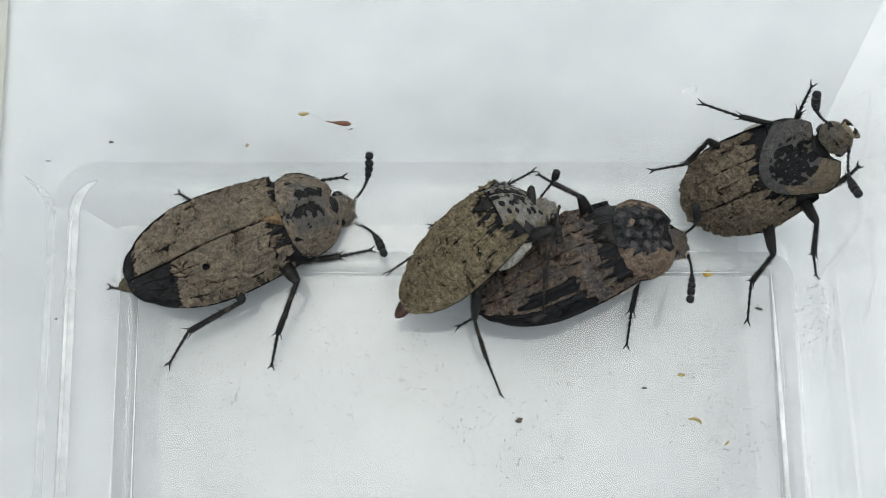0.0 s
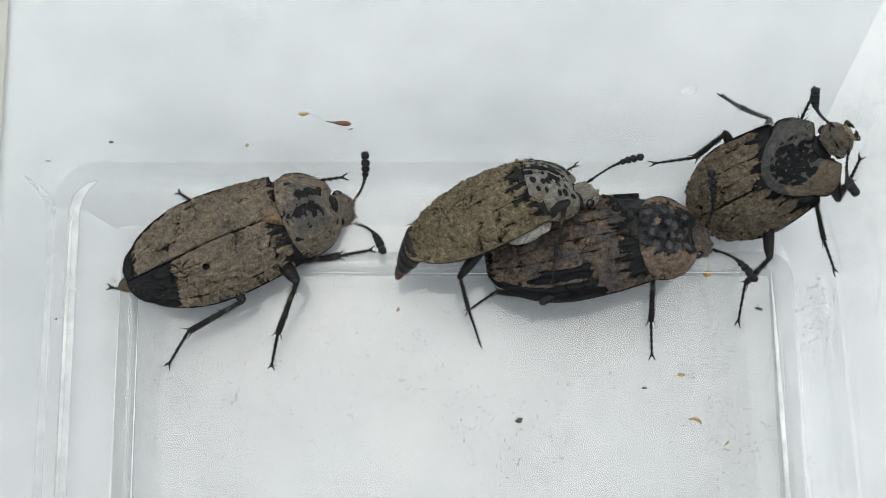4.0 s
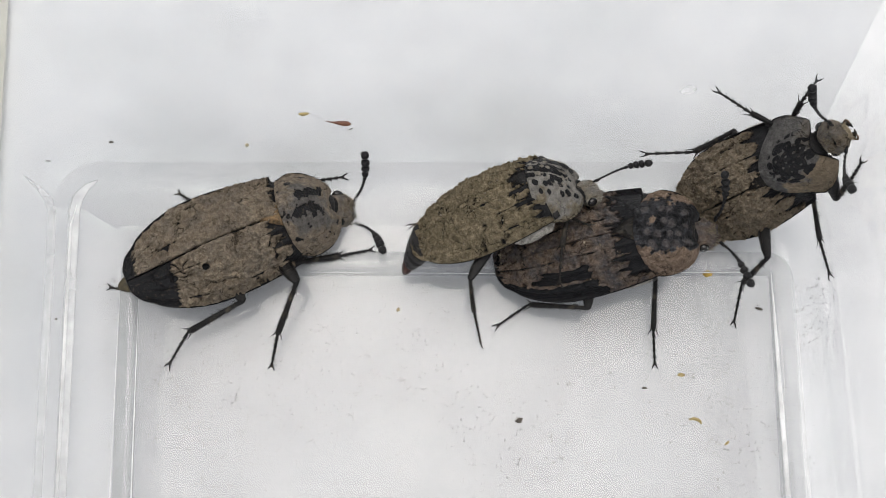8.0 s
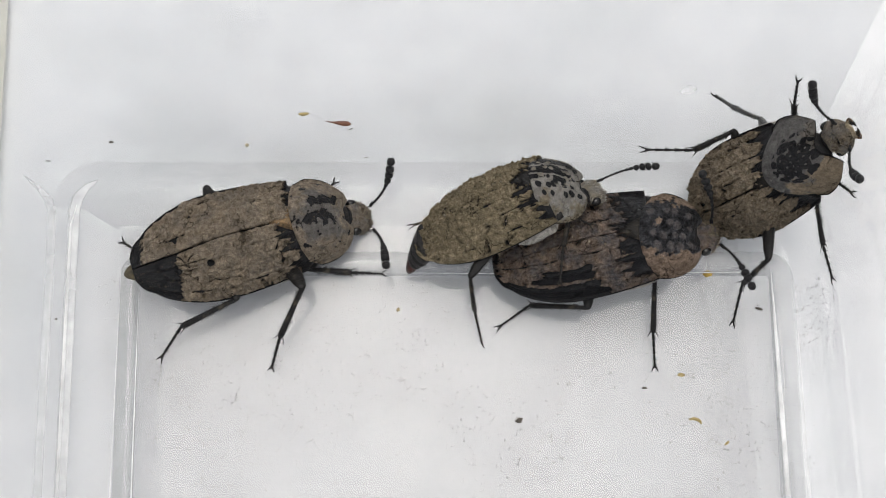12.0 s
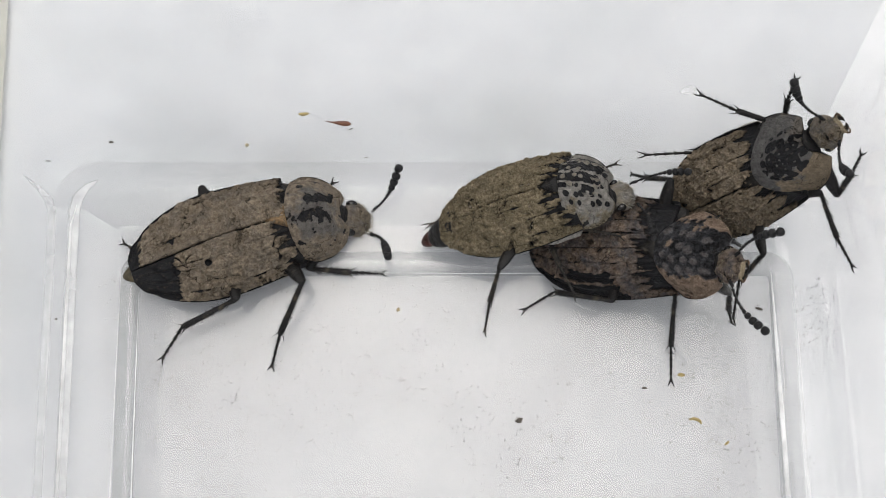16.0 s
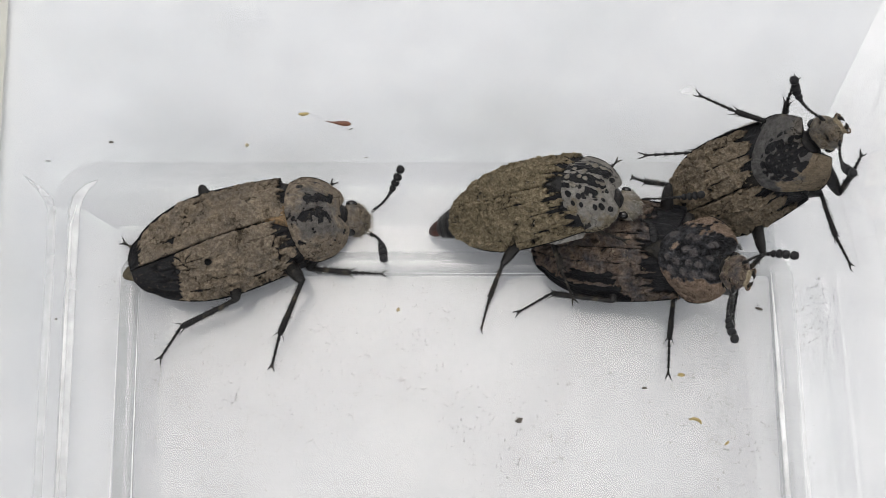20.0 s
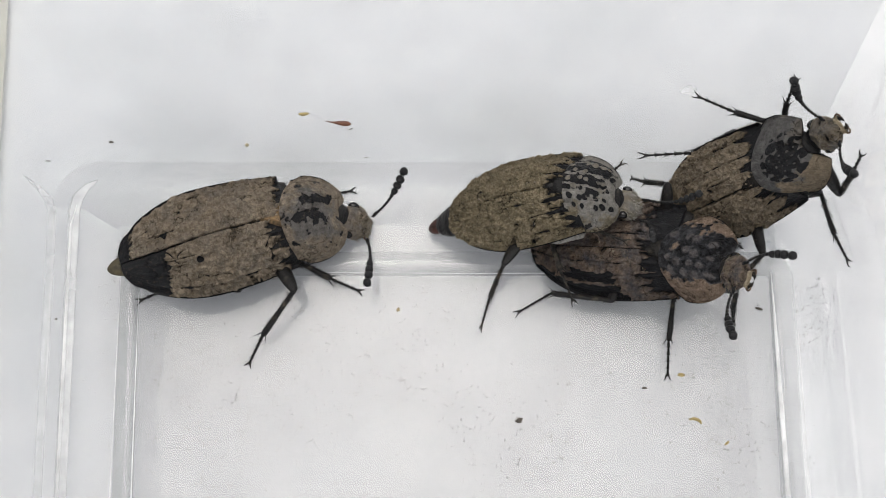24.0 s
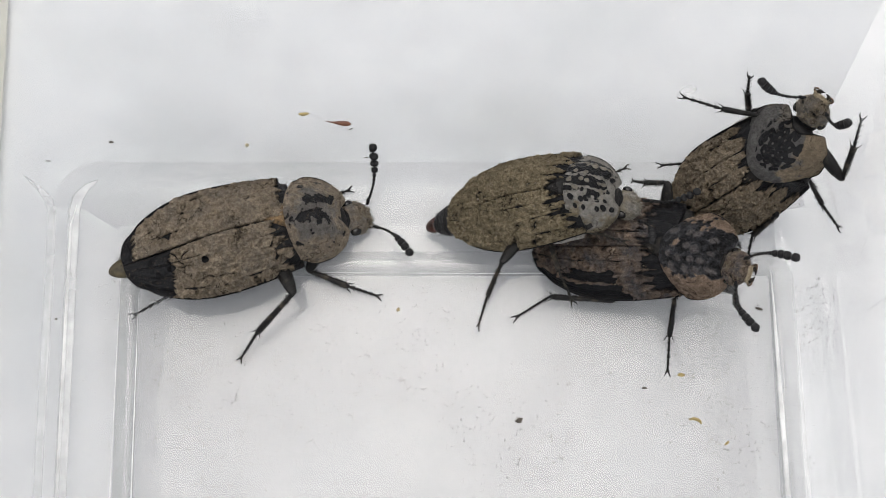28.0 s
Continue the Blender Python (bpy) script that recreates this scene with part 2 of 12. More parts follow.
def sheet(bm, top, under, nu, nv, layers=None):
    """A closed slab between two grids of points; layers maps vertex values for the upper grid."""
    grids = []
    for g in (top, under):
        grids.append([[bm.verts.new(g[i][j]) for j in range(nv)] for i in range(nu)])
    a, b = grids
    for i in range(nu - 1):
        for j in range(nv - 1):
            bm.faces.new((a[i][j], a[i + 1][j], a[i + 1][j + 1], a[i][j + 1]))
            bm.faces.new((b[i][j], b[i][j + 1], b[i + 1][j + 1], b[i + 1][j]))
    for i in range(nu - 1):
        for j in (0, nv - 1):
            bm.faces.new((a[i][j], a[i + 1][j], b[i + 1][j], b[i][j]))
    for j in range(nv - 1):
        for i in (0, nu - 1):
            bm.faces.new((a[i][j], a[i][j + 1], b[i][j + 1], b[i][j]))
    return a, b


# ---- beetle ----
def bump01(x, a, b):
    """0 below a, 1 above b, smooth between."""
    t = min(max((x - a) / (b - a), 0.0), 1.0)
    return t * t * (3 - 2 * t)


def fractal(p, octaves=3):
    return sum(noise.noise(p * 2 ** k) / 2 ** k for k in range(octaves))


def cell_gap(p):
    """Distance from the border between the two nearest cells: 0 on the border."""
    d = noise.voronoi(p)[0]
    return d[1] - d[0]


def half_width(u):
    w = 2.82 + 0.43 * math.sin(min(u / 0.45, 1) * math.pi / 2)
    if u > 0.45:
        w *= 1 - 0.68 * ((u - 0.45) / 0.55) ** 2.2
    w -= 0.12 * math.exp(-((u - 0.9) / 0.035) ** 2)
    return w * (max(0.0, 1 - ((u - 0.9) / 0.1) ** 2.6) ** 0.5 if u > 0.9 else 1.0)


def dome(q, flat):
    """Cross-section of a shield: arched, with a flat margin and a raised rim."""
    c = q / flat
    return max(0.0, 1 - c ** 2.2)


def ely_point(u, v):
    zr = 3.12 - 0.28 * (1 - bump01(u, 0.0, 0.09)) + 0.32 * math.sin(min(u / 0.7, 1) * math.pi) - 1.75 * (max(0, u - 0.38) / 0.62) ** 1.6
    zm = 1.18 + 0.12 * u
    q = abs(v)
    return Vector((2.2 - 10.2 * u, v * half_width(u), zm + (zr - zm) * dome(q, 0.93) + 0.09 * bump01(q, 0.95, 1.0)))


def pro_point(p, v):
    q = abs(v)
    w = 2.62 * math.sqrt(1 - (0.87 * p) ** 3) * (0.9 + 0.1 * bump01(p, 0.0, 0.3))
    xh = 1.5 + 0.95 * q ** 2
    xf = 5.0 + 0.45 * bump01(q, 0.15, 0.6) - 1.6 * max(0, q - 0.6) ** 2
    zc, zm = 3.3 + 0.22 * math.sin(p * math.pi * 0.8) - 1.5 * p ** 2.2, 1.38 - 0.3 * p
    return Vector((xh + p * (xf - xh), v * w, zm + (zc - zm) * dome(q, 0.92) + 0.1 * bump01(q, 0.94, 1.0)))


RIBS = (0.27, 0.52, 0.78)


def elytron(side, coat, s, seed, mat, parent, clods, crumb_mat, grime):
    """One wing case: ribs, suture, thick rim and the crust of dried mud. coat(u, v) tells how much mud lies there."""
    bm = bmesh.new()
    mud, tone = bm.verts.layers.float.new("mud"), bm.verts.layers.float.new("tone")
    nu, nv = 210, 76
    top, under, values = [], [], []
    off = Vector((seed, seed * 1.3, seed * 0.4))
    for i in range(nu):
        u = (i / (nu - 1)) * 0.985
        rt, ru, rv = [], [], []
        fade = bump01(u, 0.0, 0.1) * (1 - bump01(u, 0.8, 0.95))
        for j in range(nv):
            v = 0.006 + 0.994 * j / (nv - 1)
            p = ely_point(u, side * v)
            n = Vector((0.15 * (u - 0.3), side * v * 0.8, 1)).normalized()
            body = p.copy()
            for r in RIBS:
                body += n * 0.11 * fade * math.exp(-((v - r) / 0.035) ** 2)
            body -= n * 0.10 * math.exp(-(v / 0.02) ** 2)
            k = fractal(p * 0.9 + off) + 0.5 * fractal(p * 2.7 + off, 2)
            m = coat(u, v) + 0.55 * k - 0.9 * bump01(v, 0.955, 0.975)
            lay = bump01(m, 0.4, 0.62)
            warp = p + 0.25 * Vector((noise.noise(p * 1.7 + off), noise.noise(p * 1.7 - off), 0))
            lumps = bump01(0.55 - noise.voronoi(warp * 2.1 + off)[0][0], 0.0, 0.5) * bump01(noise.noise(p * 0.8 - off), -0.25, 0.3)
            crust = 0.12 + 0.26 * abs(fractal(p * 1.5 + off * 2, 3)) + 0.15 * noise.noise(p * 3.6 + off) + 0.17 * abs(noise.noise(p * 5.5 + off)) + 0.07 * noise.noise(p * 10.0 + off) + 0.17 * lumps
            crust += 0.10 * bump01(v, 0.79, 0.82) * abs(noise.noise(p * 4.2 - off))
            gully = 0.0
            for r in RIBS:
                x = v - r - 0.02 * noise.noise(Vector((u * 9, r * 30, seed)))
                gully = max(gully, math.exp(-(x / 0.014) ** 2) * bump01(noise.noise(Vector((u * 5, r * 17, seed * 2))), -0.3, 0.15))
            crack = (1 - bump01(cell_gap(warp * 0.62 + off), 0.01, 0.035)) * bump01(noise.noise(p * 0.55 + off * 3), 0.12, 0.3)
            gully = max(gully, crack)
            rim = 1 - bump01(v, 0.93, 0.97)
            q = body + n * lay * crust * rim * (1 - 0.95 * gully)
            rt.append(q * s * MM)
            ru.append((p - n * (0.12 + 0.1 * rim)) * s * MM)
            rv.append((m - 0.5 * gully, min(max(grime + 0.7 * grime * k * 2, 0.0), 1.0)))
        top.append(rt), under.append(ru), values.append(rv)
    a, b = sheet(bm, top, under, nu, nv)
    for i in range(nu):
        for j in range(nv):
            a[i][j][mud], a[i][j][tone] = values[i][j]
            b[i][j][mud] = 0.0
    ob = part("elytron", bm, mat, parent)
    rng = random.Random(int(seed * 31) + side)
    grains = []
    for k in range(clods):
        u, v = rng.uniform(0.1, 0.95), rng.uniform(0.05, 0.93)
        if coat(u, v) < 0.5 or noise.noise(Vector((u * 6, v * 4, seed))) < rng.uniform(-0.2, 0.6):
            continue
        p = ely_point(u, side * v) + Vector((0, side * v * 0.06, 0.12))
        r = rng.choice((0.03, 0.04, 0.04, 0.05, 0.05, 0.06, 0.07, 0.09))
        grains.append((p * s * MM, [r * s * MM * rng.uniform(0.7, 1.4) for _ in range(3)], Euler([rng.uniform(0, 3) for _ in range(3)]), k * 1.7))
    lumps = new("mud_crust", pebbles("mud_crust", grains, crumb_mat))
    lumps.parent = ob
    tagged(lumps, "crumbs of dried mud stuck on")
    return ob


def spot_rows(rng, rows, per_row, p0, p1, jitter):
    """Loose rows of round marks along the pronotum: place along, place across, size."""
    return [(p0 + (p1 - p0) * (i + 0.5 * (r % 2)) / per_row + rng.uniform(-jitter, jitter), v + rng.uniform(-jitter, jitter) * 0.8, rng.uniform(0.75, 1.2))
            for r, v in enumerate(rows) for i in range(per_row)]


def pronotum(look_kind, s, seed, mat, parent):
    bm = bmesh.new()
    mud, tone = bm.verts.layers.float.new("mud"), bm.verts.layers.float.new("tone")
    nu, nv = 110, 140
    rng = random.Random(int(seed * 7))
    spots = {"pale_spotted": lambda: spot_rows(rng, (0.62, 0.38, 0.16, -0.06, -0.28, -0.5), 5, 0.1, 0.95, 0.05),
             "ringed": lambda: spot_rows(rng, (0.62, 0.42, 0.22, 0.02, -0.18, -0.38), 6, 0.26, 1.08, 0.035),
             "blotched": lambda: spot_rows(rng, (0.4, 0.05, -0.3), 5, 0.15, 0.95, 0.06),
             "bumpy": lambda: spot_rows(rng, (0.42, 0.14, -0.14, -0.38), 4, 0.18, 0.95, 0.05)}[look_kind]()
    off = Vector((seed * 2.1, seed, 5.0))
    top, under, values = [], [], []
    for i in range(nu):
        p = i / (nu - 1)
        rt, ru, rv = [], [], []
        for j in range(nv):
            v = -1 + 2 * j / (nv - 1)
            q = pro_point(p, v)
            n = Vector((0.25 * p, v * 0.7, 1)).normalized()
            k = fractal(q * 1.1 + off) + 0.4 * fractal(q * 3 + off, 2)
            fine = noise.noise(q * 3.4 + off) + 0.6 * noise.noise(q * 8 + off)
            near = min(math.hypot((p - c[0]) * 4.2, (v - c[1]) * 3.0) / c[2] for c in spots)
            grain = 0.05 * fractal(q * 3 + off) + 0.04 * noise.noise(q * 9 + off)
            if look_kind == "pale_spotted":
                # far half: dark net with pale bumps; near half: single black spots; tan rim
                vv = v + 0.26
                spot = 1 - bump01(near + 0.07 * fine, 0.16, 0.26)
                net = bump01(vv + 0.2 * k, 0.0, 0.16) * (1 - bump01(v + 0.15 * k, 0.76, 0.88)) * (1 - bump01(p + 0.2 * k, 0.72, 0.95))
                bars = bump01(math.sin(vv * 19 + 1.2 * noise.noise(q * 0.9 + off)) + 0.5 * fine, -1.05, -0.5)
                hole = (1 - bump01(near + 0.06 * fine, 0.17, 0.28)) * bump01(noise.noise(q * 0.9 - off), -0.35, 0.1)
                dark = max(net * bars * (1 - hole), spot * (1 - net) * bump01(v, -0.66, -0.55) * (1 - bump01(p, 0.86, 0.97)))
                m, rise = 0.95 + 0.12 * k - 1.0 * dark, 0.07 * hole
                t = 1 - 0.75 * bump01(-v + 0.45 * k, 0.52, 0.8) - 0.35 * net * hole
            elif look_kind == "ringed":
                out = math.hypot((p - 0.7) * 4.2, (v - 0.06) * 3.0) + 0.25 * k
                mid = 1 - bump01(out, 0.85, 1.35)
                spot = 1 - bump01(near + 0.07 * fine, 0.21 + 0.15 * mid, 0.29 + 0.15 * mid)
                spot *= (1 - bump01(out, 1.55, 1.75)) * bump01(v, -0.62, -0.5)
                bead = 0.8 * (1 - bump01(near, 0.06, 0.15)) * mid
                m, rise = 0.86 + 0.12 * k - 0.95 * spot * (1 - bead), 0.05 * spot
                t = min(1.0, 0.95 - 0.9 * bump01(-v + 0.35 * k, 0.3, 0.5) - 0.25 * bump01(p + 0.3 * k, 0.8, 1.0))
            elif look_kind == "blotched":
                lane = max(math.exp(-((v - 0.34) / 0.13) ** 2) * bump01(p, 0.22, 0.36) * (1 - bump01(p, 0.78, 0.92)), 0.9 * math.exp(-((v + 0.06) / 0.14) ** 2) * bump01(p, 0.12, 0.3) * (1 - bump01(p, 0.7, 0.88)))
                dark = bump01(lane + 0.75 * fractal(q * 1.5 + off) + 0.3 * fine - 0.02, 0.36, 0.62)
                disc = 1 - bump01(math.hypot((p - 0.5) * 1.4, v) + 0.35 * k, 0.45, 0.8)
                dark = max(dark, 0.75 * bump01(fractal(q * 1.9 - off) + 0.3 * fine, 0.42, 0.62))
                m, t = 0.92 + 0.25 * k - 0.85 * dark, min(1.0, 0.25 + 0.7 * disc)
                rise = 0.06 * (1 - dark) + 0.06 * (1 - bump01(near, 0.1, 0.4)) * disc
            else:
                edge = max(bump01(-v + 0.22 * k + 0.05 * fine, 0.46, 0.53), bump01(v + 0.3 * k + 0.06 * fine, 0.66, 0.74), 0.9 * (1 - bump01(math.hypot((p - 0.3) * 4.2, (v - 0.16) * 3) + 0.25 * fine, 0.2, 0.34)))
                bead = 1 - bump01(near + 0.05 * fine, 0.16, 0.36)
                m = 0.47 + 0.5 * edge + 0.12 * k + 0.22 * bead * (1 - edge)
                t, rise = 1.0 - edge - 0.15 * bead, 0.13 * bead * (1 - edge) + 0.1 * edge
            ridge = -0.06 * math.exp(-((v - 0.02) / 0.03) ** 2)
            rim = min(bump01(p, 0, 0.05), 1 - bump01(p, 0.96, 1.0), 1 - bump01(abs(v), 0.94, 0.985))
            m -= 0.6 * (1 - rim) * bump01(abs(v), 0.95, 0.98)
            rt.append((q + n * ((rise + grain + ridge + 0.05) * rim + 0.15)) * s * MM)
            ru.append((q - n * (0.02 + 0.16 * rim)) * s * MM)
            rv.append((m, min(max(t, 0), 1)))
        top.append(rt), under.append(ru), values.append(rv)
    a, b = sheet(bm, top, under, nu, nv)
    for i in range(nu):
        for j in range(nv):
            a[i][j][mud], a[i][j][tone] = values[i][j]
    ob = part("pronotum", bm, mat, parent)
    bm = bmesh.new()
    tube(bm, [(x * s * MM, 0, z * s * MM) for x, z in ((1.8, 1.8), (2.8, 1.65), (4.0, 1.5), (4.7, 1.5), (5.2, 1.55))], [r * s * MM for r in (1.9, 2.0, 1.7, 1.2, 0.85)], 20, 0.42)
    part("prosternum", bm, BELLY, ob)
    return ob


def belly(s, parent):
    """The underside of the body, from chest to tail."""
    bm = bmesh.new()
    pts, radii = [], []
    n = 26
    for i in range(n):
        u = i / (n - 1)
        x = 2.6 - 10.1 * u
        w = max(0.25, abs(ely_point(min(max((2.2 - x) / 10.2, 0), 0.985), 1).y) * 0.9)
        pts.append(Vector((x, 0, 1.0 + 0.2 * u)) * s * MM)
        radii.append(w * (1 - 0.06 * (i % 3 == 0)) * s * MM)
    tube(bm, pts, radii, 28, 0.28)
    return part("abdomen", bm, BELLY, parent)


def tail(s, parent, tip_mat, length, seed):
    """The ringed end of the abdomen under and behind the wing cases, with its soft last ring."""
    bm = bmesh.new()
    pts, radii = [], []
    n = 24
    for i in range(n + 1):
        u = i / n
        step = (u * 4) % 1.0
        pts.append(Vector((1.2 - (1.2 + length) * u, 0, 0.0)) * s * MM)
        radii.append((1.35 * (1 - 0.55 * u ** 1.5) * (1.03 - 0.08 * step ** 2) * math.sqrt(max(0.02, 1 - u ** 8))) * s * MM)
    tube(bm, pts, radii, 22, 0.6)
    rng = random.Random(int(seed * 3))
    for i in range(90):
        a, x = rng.uniform(0, 2 * math.pi), rng.uniform(-length, 0.4)
        u = (1.2 - x) / (1.2 + length)
        r = 1.35 * (1 - 0.55 * u ** 1.5)
        b0 = Vector((x, r * 0.95 * math.cos(a), r * 0.57 * math.sin(a)))
        spike(bm, b0 * s * MM, (b0 + Vector((-0.3, 0.12 * math.cos(a), 0.08 * math.sin(a)))) * s * MM, 0.02 * s * MM, 3)
    ob = part("abdomen_tip", bm, BELLY, parent)
    bm = bmesh.new()
    pts = [Vector((-length + 0.35 - 1.15 * u, 0, -0.06 * u)) * s * MM for u in (0.0, 0.2, 0.4, 0.6, 0.8, 0.93, 1.0)]
    tube(bm, pts, [r * s * MM for r in (0.56, 0.58, 0.54, 0.46, 0.33, 0.2, 0.05)], 14, 0.6)
    part("tail_end", bm, tip_mat, ob, "soft brownish end of the abdomen")
    return ob


def head(s, seed, mat, hair_mat, parent):
    s = s * 1.02
    bm = bmesh.new()
    mud, tone = bm.verts.layers.float.new("mud"), bm.verts.layers.float.new("tone")
    made = bmesh.ops.create_uvsphere(bm, u_segments=56, v_segments=36, radius=1.0)["verts"]
    off = Vector((seed, 2, seed))
    rng = random.Random(int(seed * 5))
    roots = []
    for v in made:
        x, y, z = v.co
        w = (1.0 - 0.30 * bump01(x, 0.1, 0.95)) * (1 - 0.22 * bump01(-x, 0.35, 1.0))
        q = Vector((0.85 + 1.28 * x, y * w * 1.04, 0.02 + z * (0.66 - 0.16 * bump01(x, 0.2, 1.0) - 0.16 * bump01(-x, 0.2, 0.9))))
        up = bump01(z, 0.0, 0.4)
        lobes = math.exp(-((abs(y) - 0.42) / 0.2) ** 2) * (math.exp(-((x + 0.05) / 0.3) ** 2) + 0.8 * math.exp(-((x - 0.6) / 0.2) ** 2))
        q.z += up * (0.26 * lobes + 0.08 * fractal(q * 2.2 + off) + 0.03 * noise.noise(q * 7 + off))
        q.z -= 0.12 * up * math.exp(-((x - 0.33) / 0.1) ** 2)
        k = fractal(q * 1.6 + off)
        neck = bump01(-x, 0.72, 0.85)
        v[mud] = 0.82 + 0.45 * k - 0.3 * math.exp(-((x - 0.33) / 0.09) ** 2) * up - 0.9 * neck
        v[tone] = min(max(0.55 + 0.6 * k, 0), 1)
        if z > 0.1 and x > -0.6:
            roots.append(q.copy())
        v.co = q * s * MM
    ob = part("head", bm, mat, parent)
    bm = bmesh.new()
    for i in range(190):
        q = rng.choice(roots)
        d = Vector((rng.uniform(0.1, 0.3), rng.uniform(-0.12, 0.12) + 0.12 * q.y, rng.uniform(0.03, 0.12)))
        spike(bm, q * s * MM, (q + d) * s * MM, 0.018 * s * MM, 3)
    part("head_hair", bm, hair_mat, ob, "short pale bristles on the forehead")
    for sgn in (1, -1):
        bm = bmesh.new()
        blob(bm, Vector((0.40, 0.84 * sgn, 0.08)) * s * MM, Vector((0.36, 0.26, 0.32)) * s * MM, None, 0, 3)
        part("eye", bm, EYE_MAT, ob, "bulging glossy black eye")
        bm = bmesh.new()
        tube(bm, [Vector(p) * s * MM for p in ((1.95, 0.42 * sgn, -0.10), (2.15, 0.6 * sgn, -0.12), (2.33, 0.64 * sgn, -0.10), (2.45, 0.5 * sgn, -0.12), (2.41, 0.36 * sgn, -0.14))], [r * s * MM for r in (0.06, 0.06, 0.05, 0.055, 0.03)], 7)
        part("palp", bm, PALP, ob, "curved brown mouth feeler")
        bm = bmesh.new()
        tube(bm, [Vector(p) * s * MM for p in ((1.75, 0.30 * sgn, -0.22), (2.05, 0.38 * sgn, -0.24), (2.27, 0.26 * sgn, -0.25), (2.33, 0.06 * sgn, -0.25))], [r * s * MM for r in (0.24, 0.2, 0.12, 0.03)], 8, 0.6)
        part("mandible", bm, BELLY, ob)
    bm = bmesh.new()
    blob(bm, Vector((1.98, 0, -0.02)) * s * MM, Vector((0.30, 0.5, 0.16)) * s * MM, None, 0.3, 2, seed)
    for i in range(60):
        y = rng.uniform(-0.5, 0.5)
        b0 = Vector((2.05 + rng.uniform(-0.1, 0.15), y, 0.04))
        spike(bm, b0 * s * MM, (b0 + Vector((0.28, 0.15 * y, rng.uniform(-0.1, 0.08)))) * s * MM, 0.025 * s * MM, 3)
    part("labrum", bm, PALE, ob, "pale hairy upper lip")
    bm = bmesh.new()
    tube(bm, [Vector((x, 0, -0.12)) * s * MM for x in (-0.9, -0.4, 0.0, 0.35)], [r * s * MM for r in (0.58, 0.72, 0.68, 0.5)], 18, 0.5)
    part("neck", bm, BELLY, ob)
    return ob


def antenna(s, parent, bow):
    """Eleven beads on a thin stalk, the last four wide discs set apart as a club; it bows gently along its length."""
    bm = bmesh.new()
    beads = [(0.60, 0.11), (0.34, 0.085), (0.34, 0.085), (0.32, 0.088), (0.32, 0.095), (0.32, 0.105), (0.32, 0.125), (0.42, 0.215), (0.42, 0.262), (0.42, 0.275), (0.60, 0.255)]
    total = sum(b[0] for b in beads)
    x = 0.0
    for k, (l, r) in enumerate(beads):
        c = x + l / 2
        y = bow * math.sin(math.pi * c / total)
        z = 0.35 * math.sin(math.pi * c / total)
        blob(bm, Vector((c * 4.95 / total, y, z)) * s * MM, Vector((l * (0.47 if k < 7 else 0.43) * 4.95 / total, r, r)) * s * MM, None, 0.10, 2, k * 0.8)
        x += l
    tube(bm, [Vector((x * 4.85, bow * math.sin(math.pi * x), 0.35 * math.sin(math.pi * x))) * s * MM for x in (0.0, 0.2, 0.4, 0.6, 0.8, 0.95)], [r * s * MM for r in (0.07, 0.05, 0.05, 0.055, 0.07, 0.06)], 7)
    rng = random.Random(4)
    for i in range(120):
        x, a = rng.uniform(0.1, 0.98), rng.uniform(0, 2 * math.pi)
        r = 0.08 if x < 0.62 else 0.22
        b0 = Vector((x * 4.95, bow * math.sin(math.pi * x) + r * math.cos(a), 0.35 * math.sin(math.pi * x) + r * math.sin(a)))
        spike(bm, b0 * s * MM, (b0 + Vector((0.08, 0.07 * math.cos(a), 0.07 * math.sin(a)))) * s * MM, 0.012 * s * MM, 3)
    return part("antenna", bm, ANTENNA, parent)


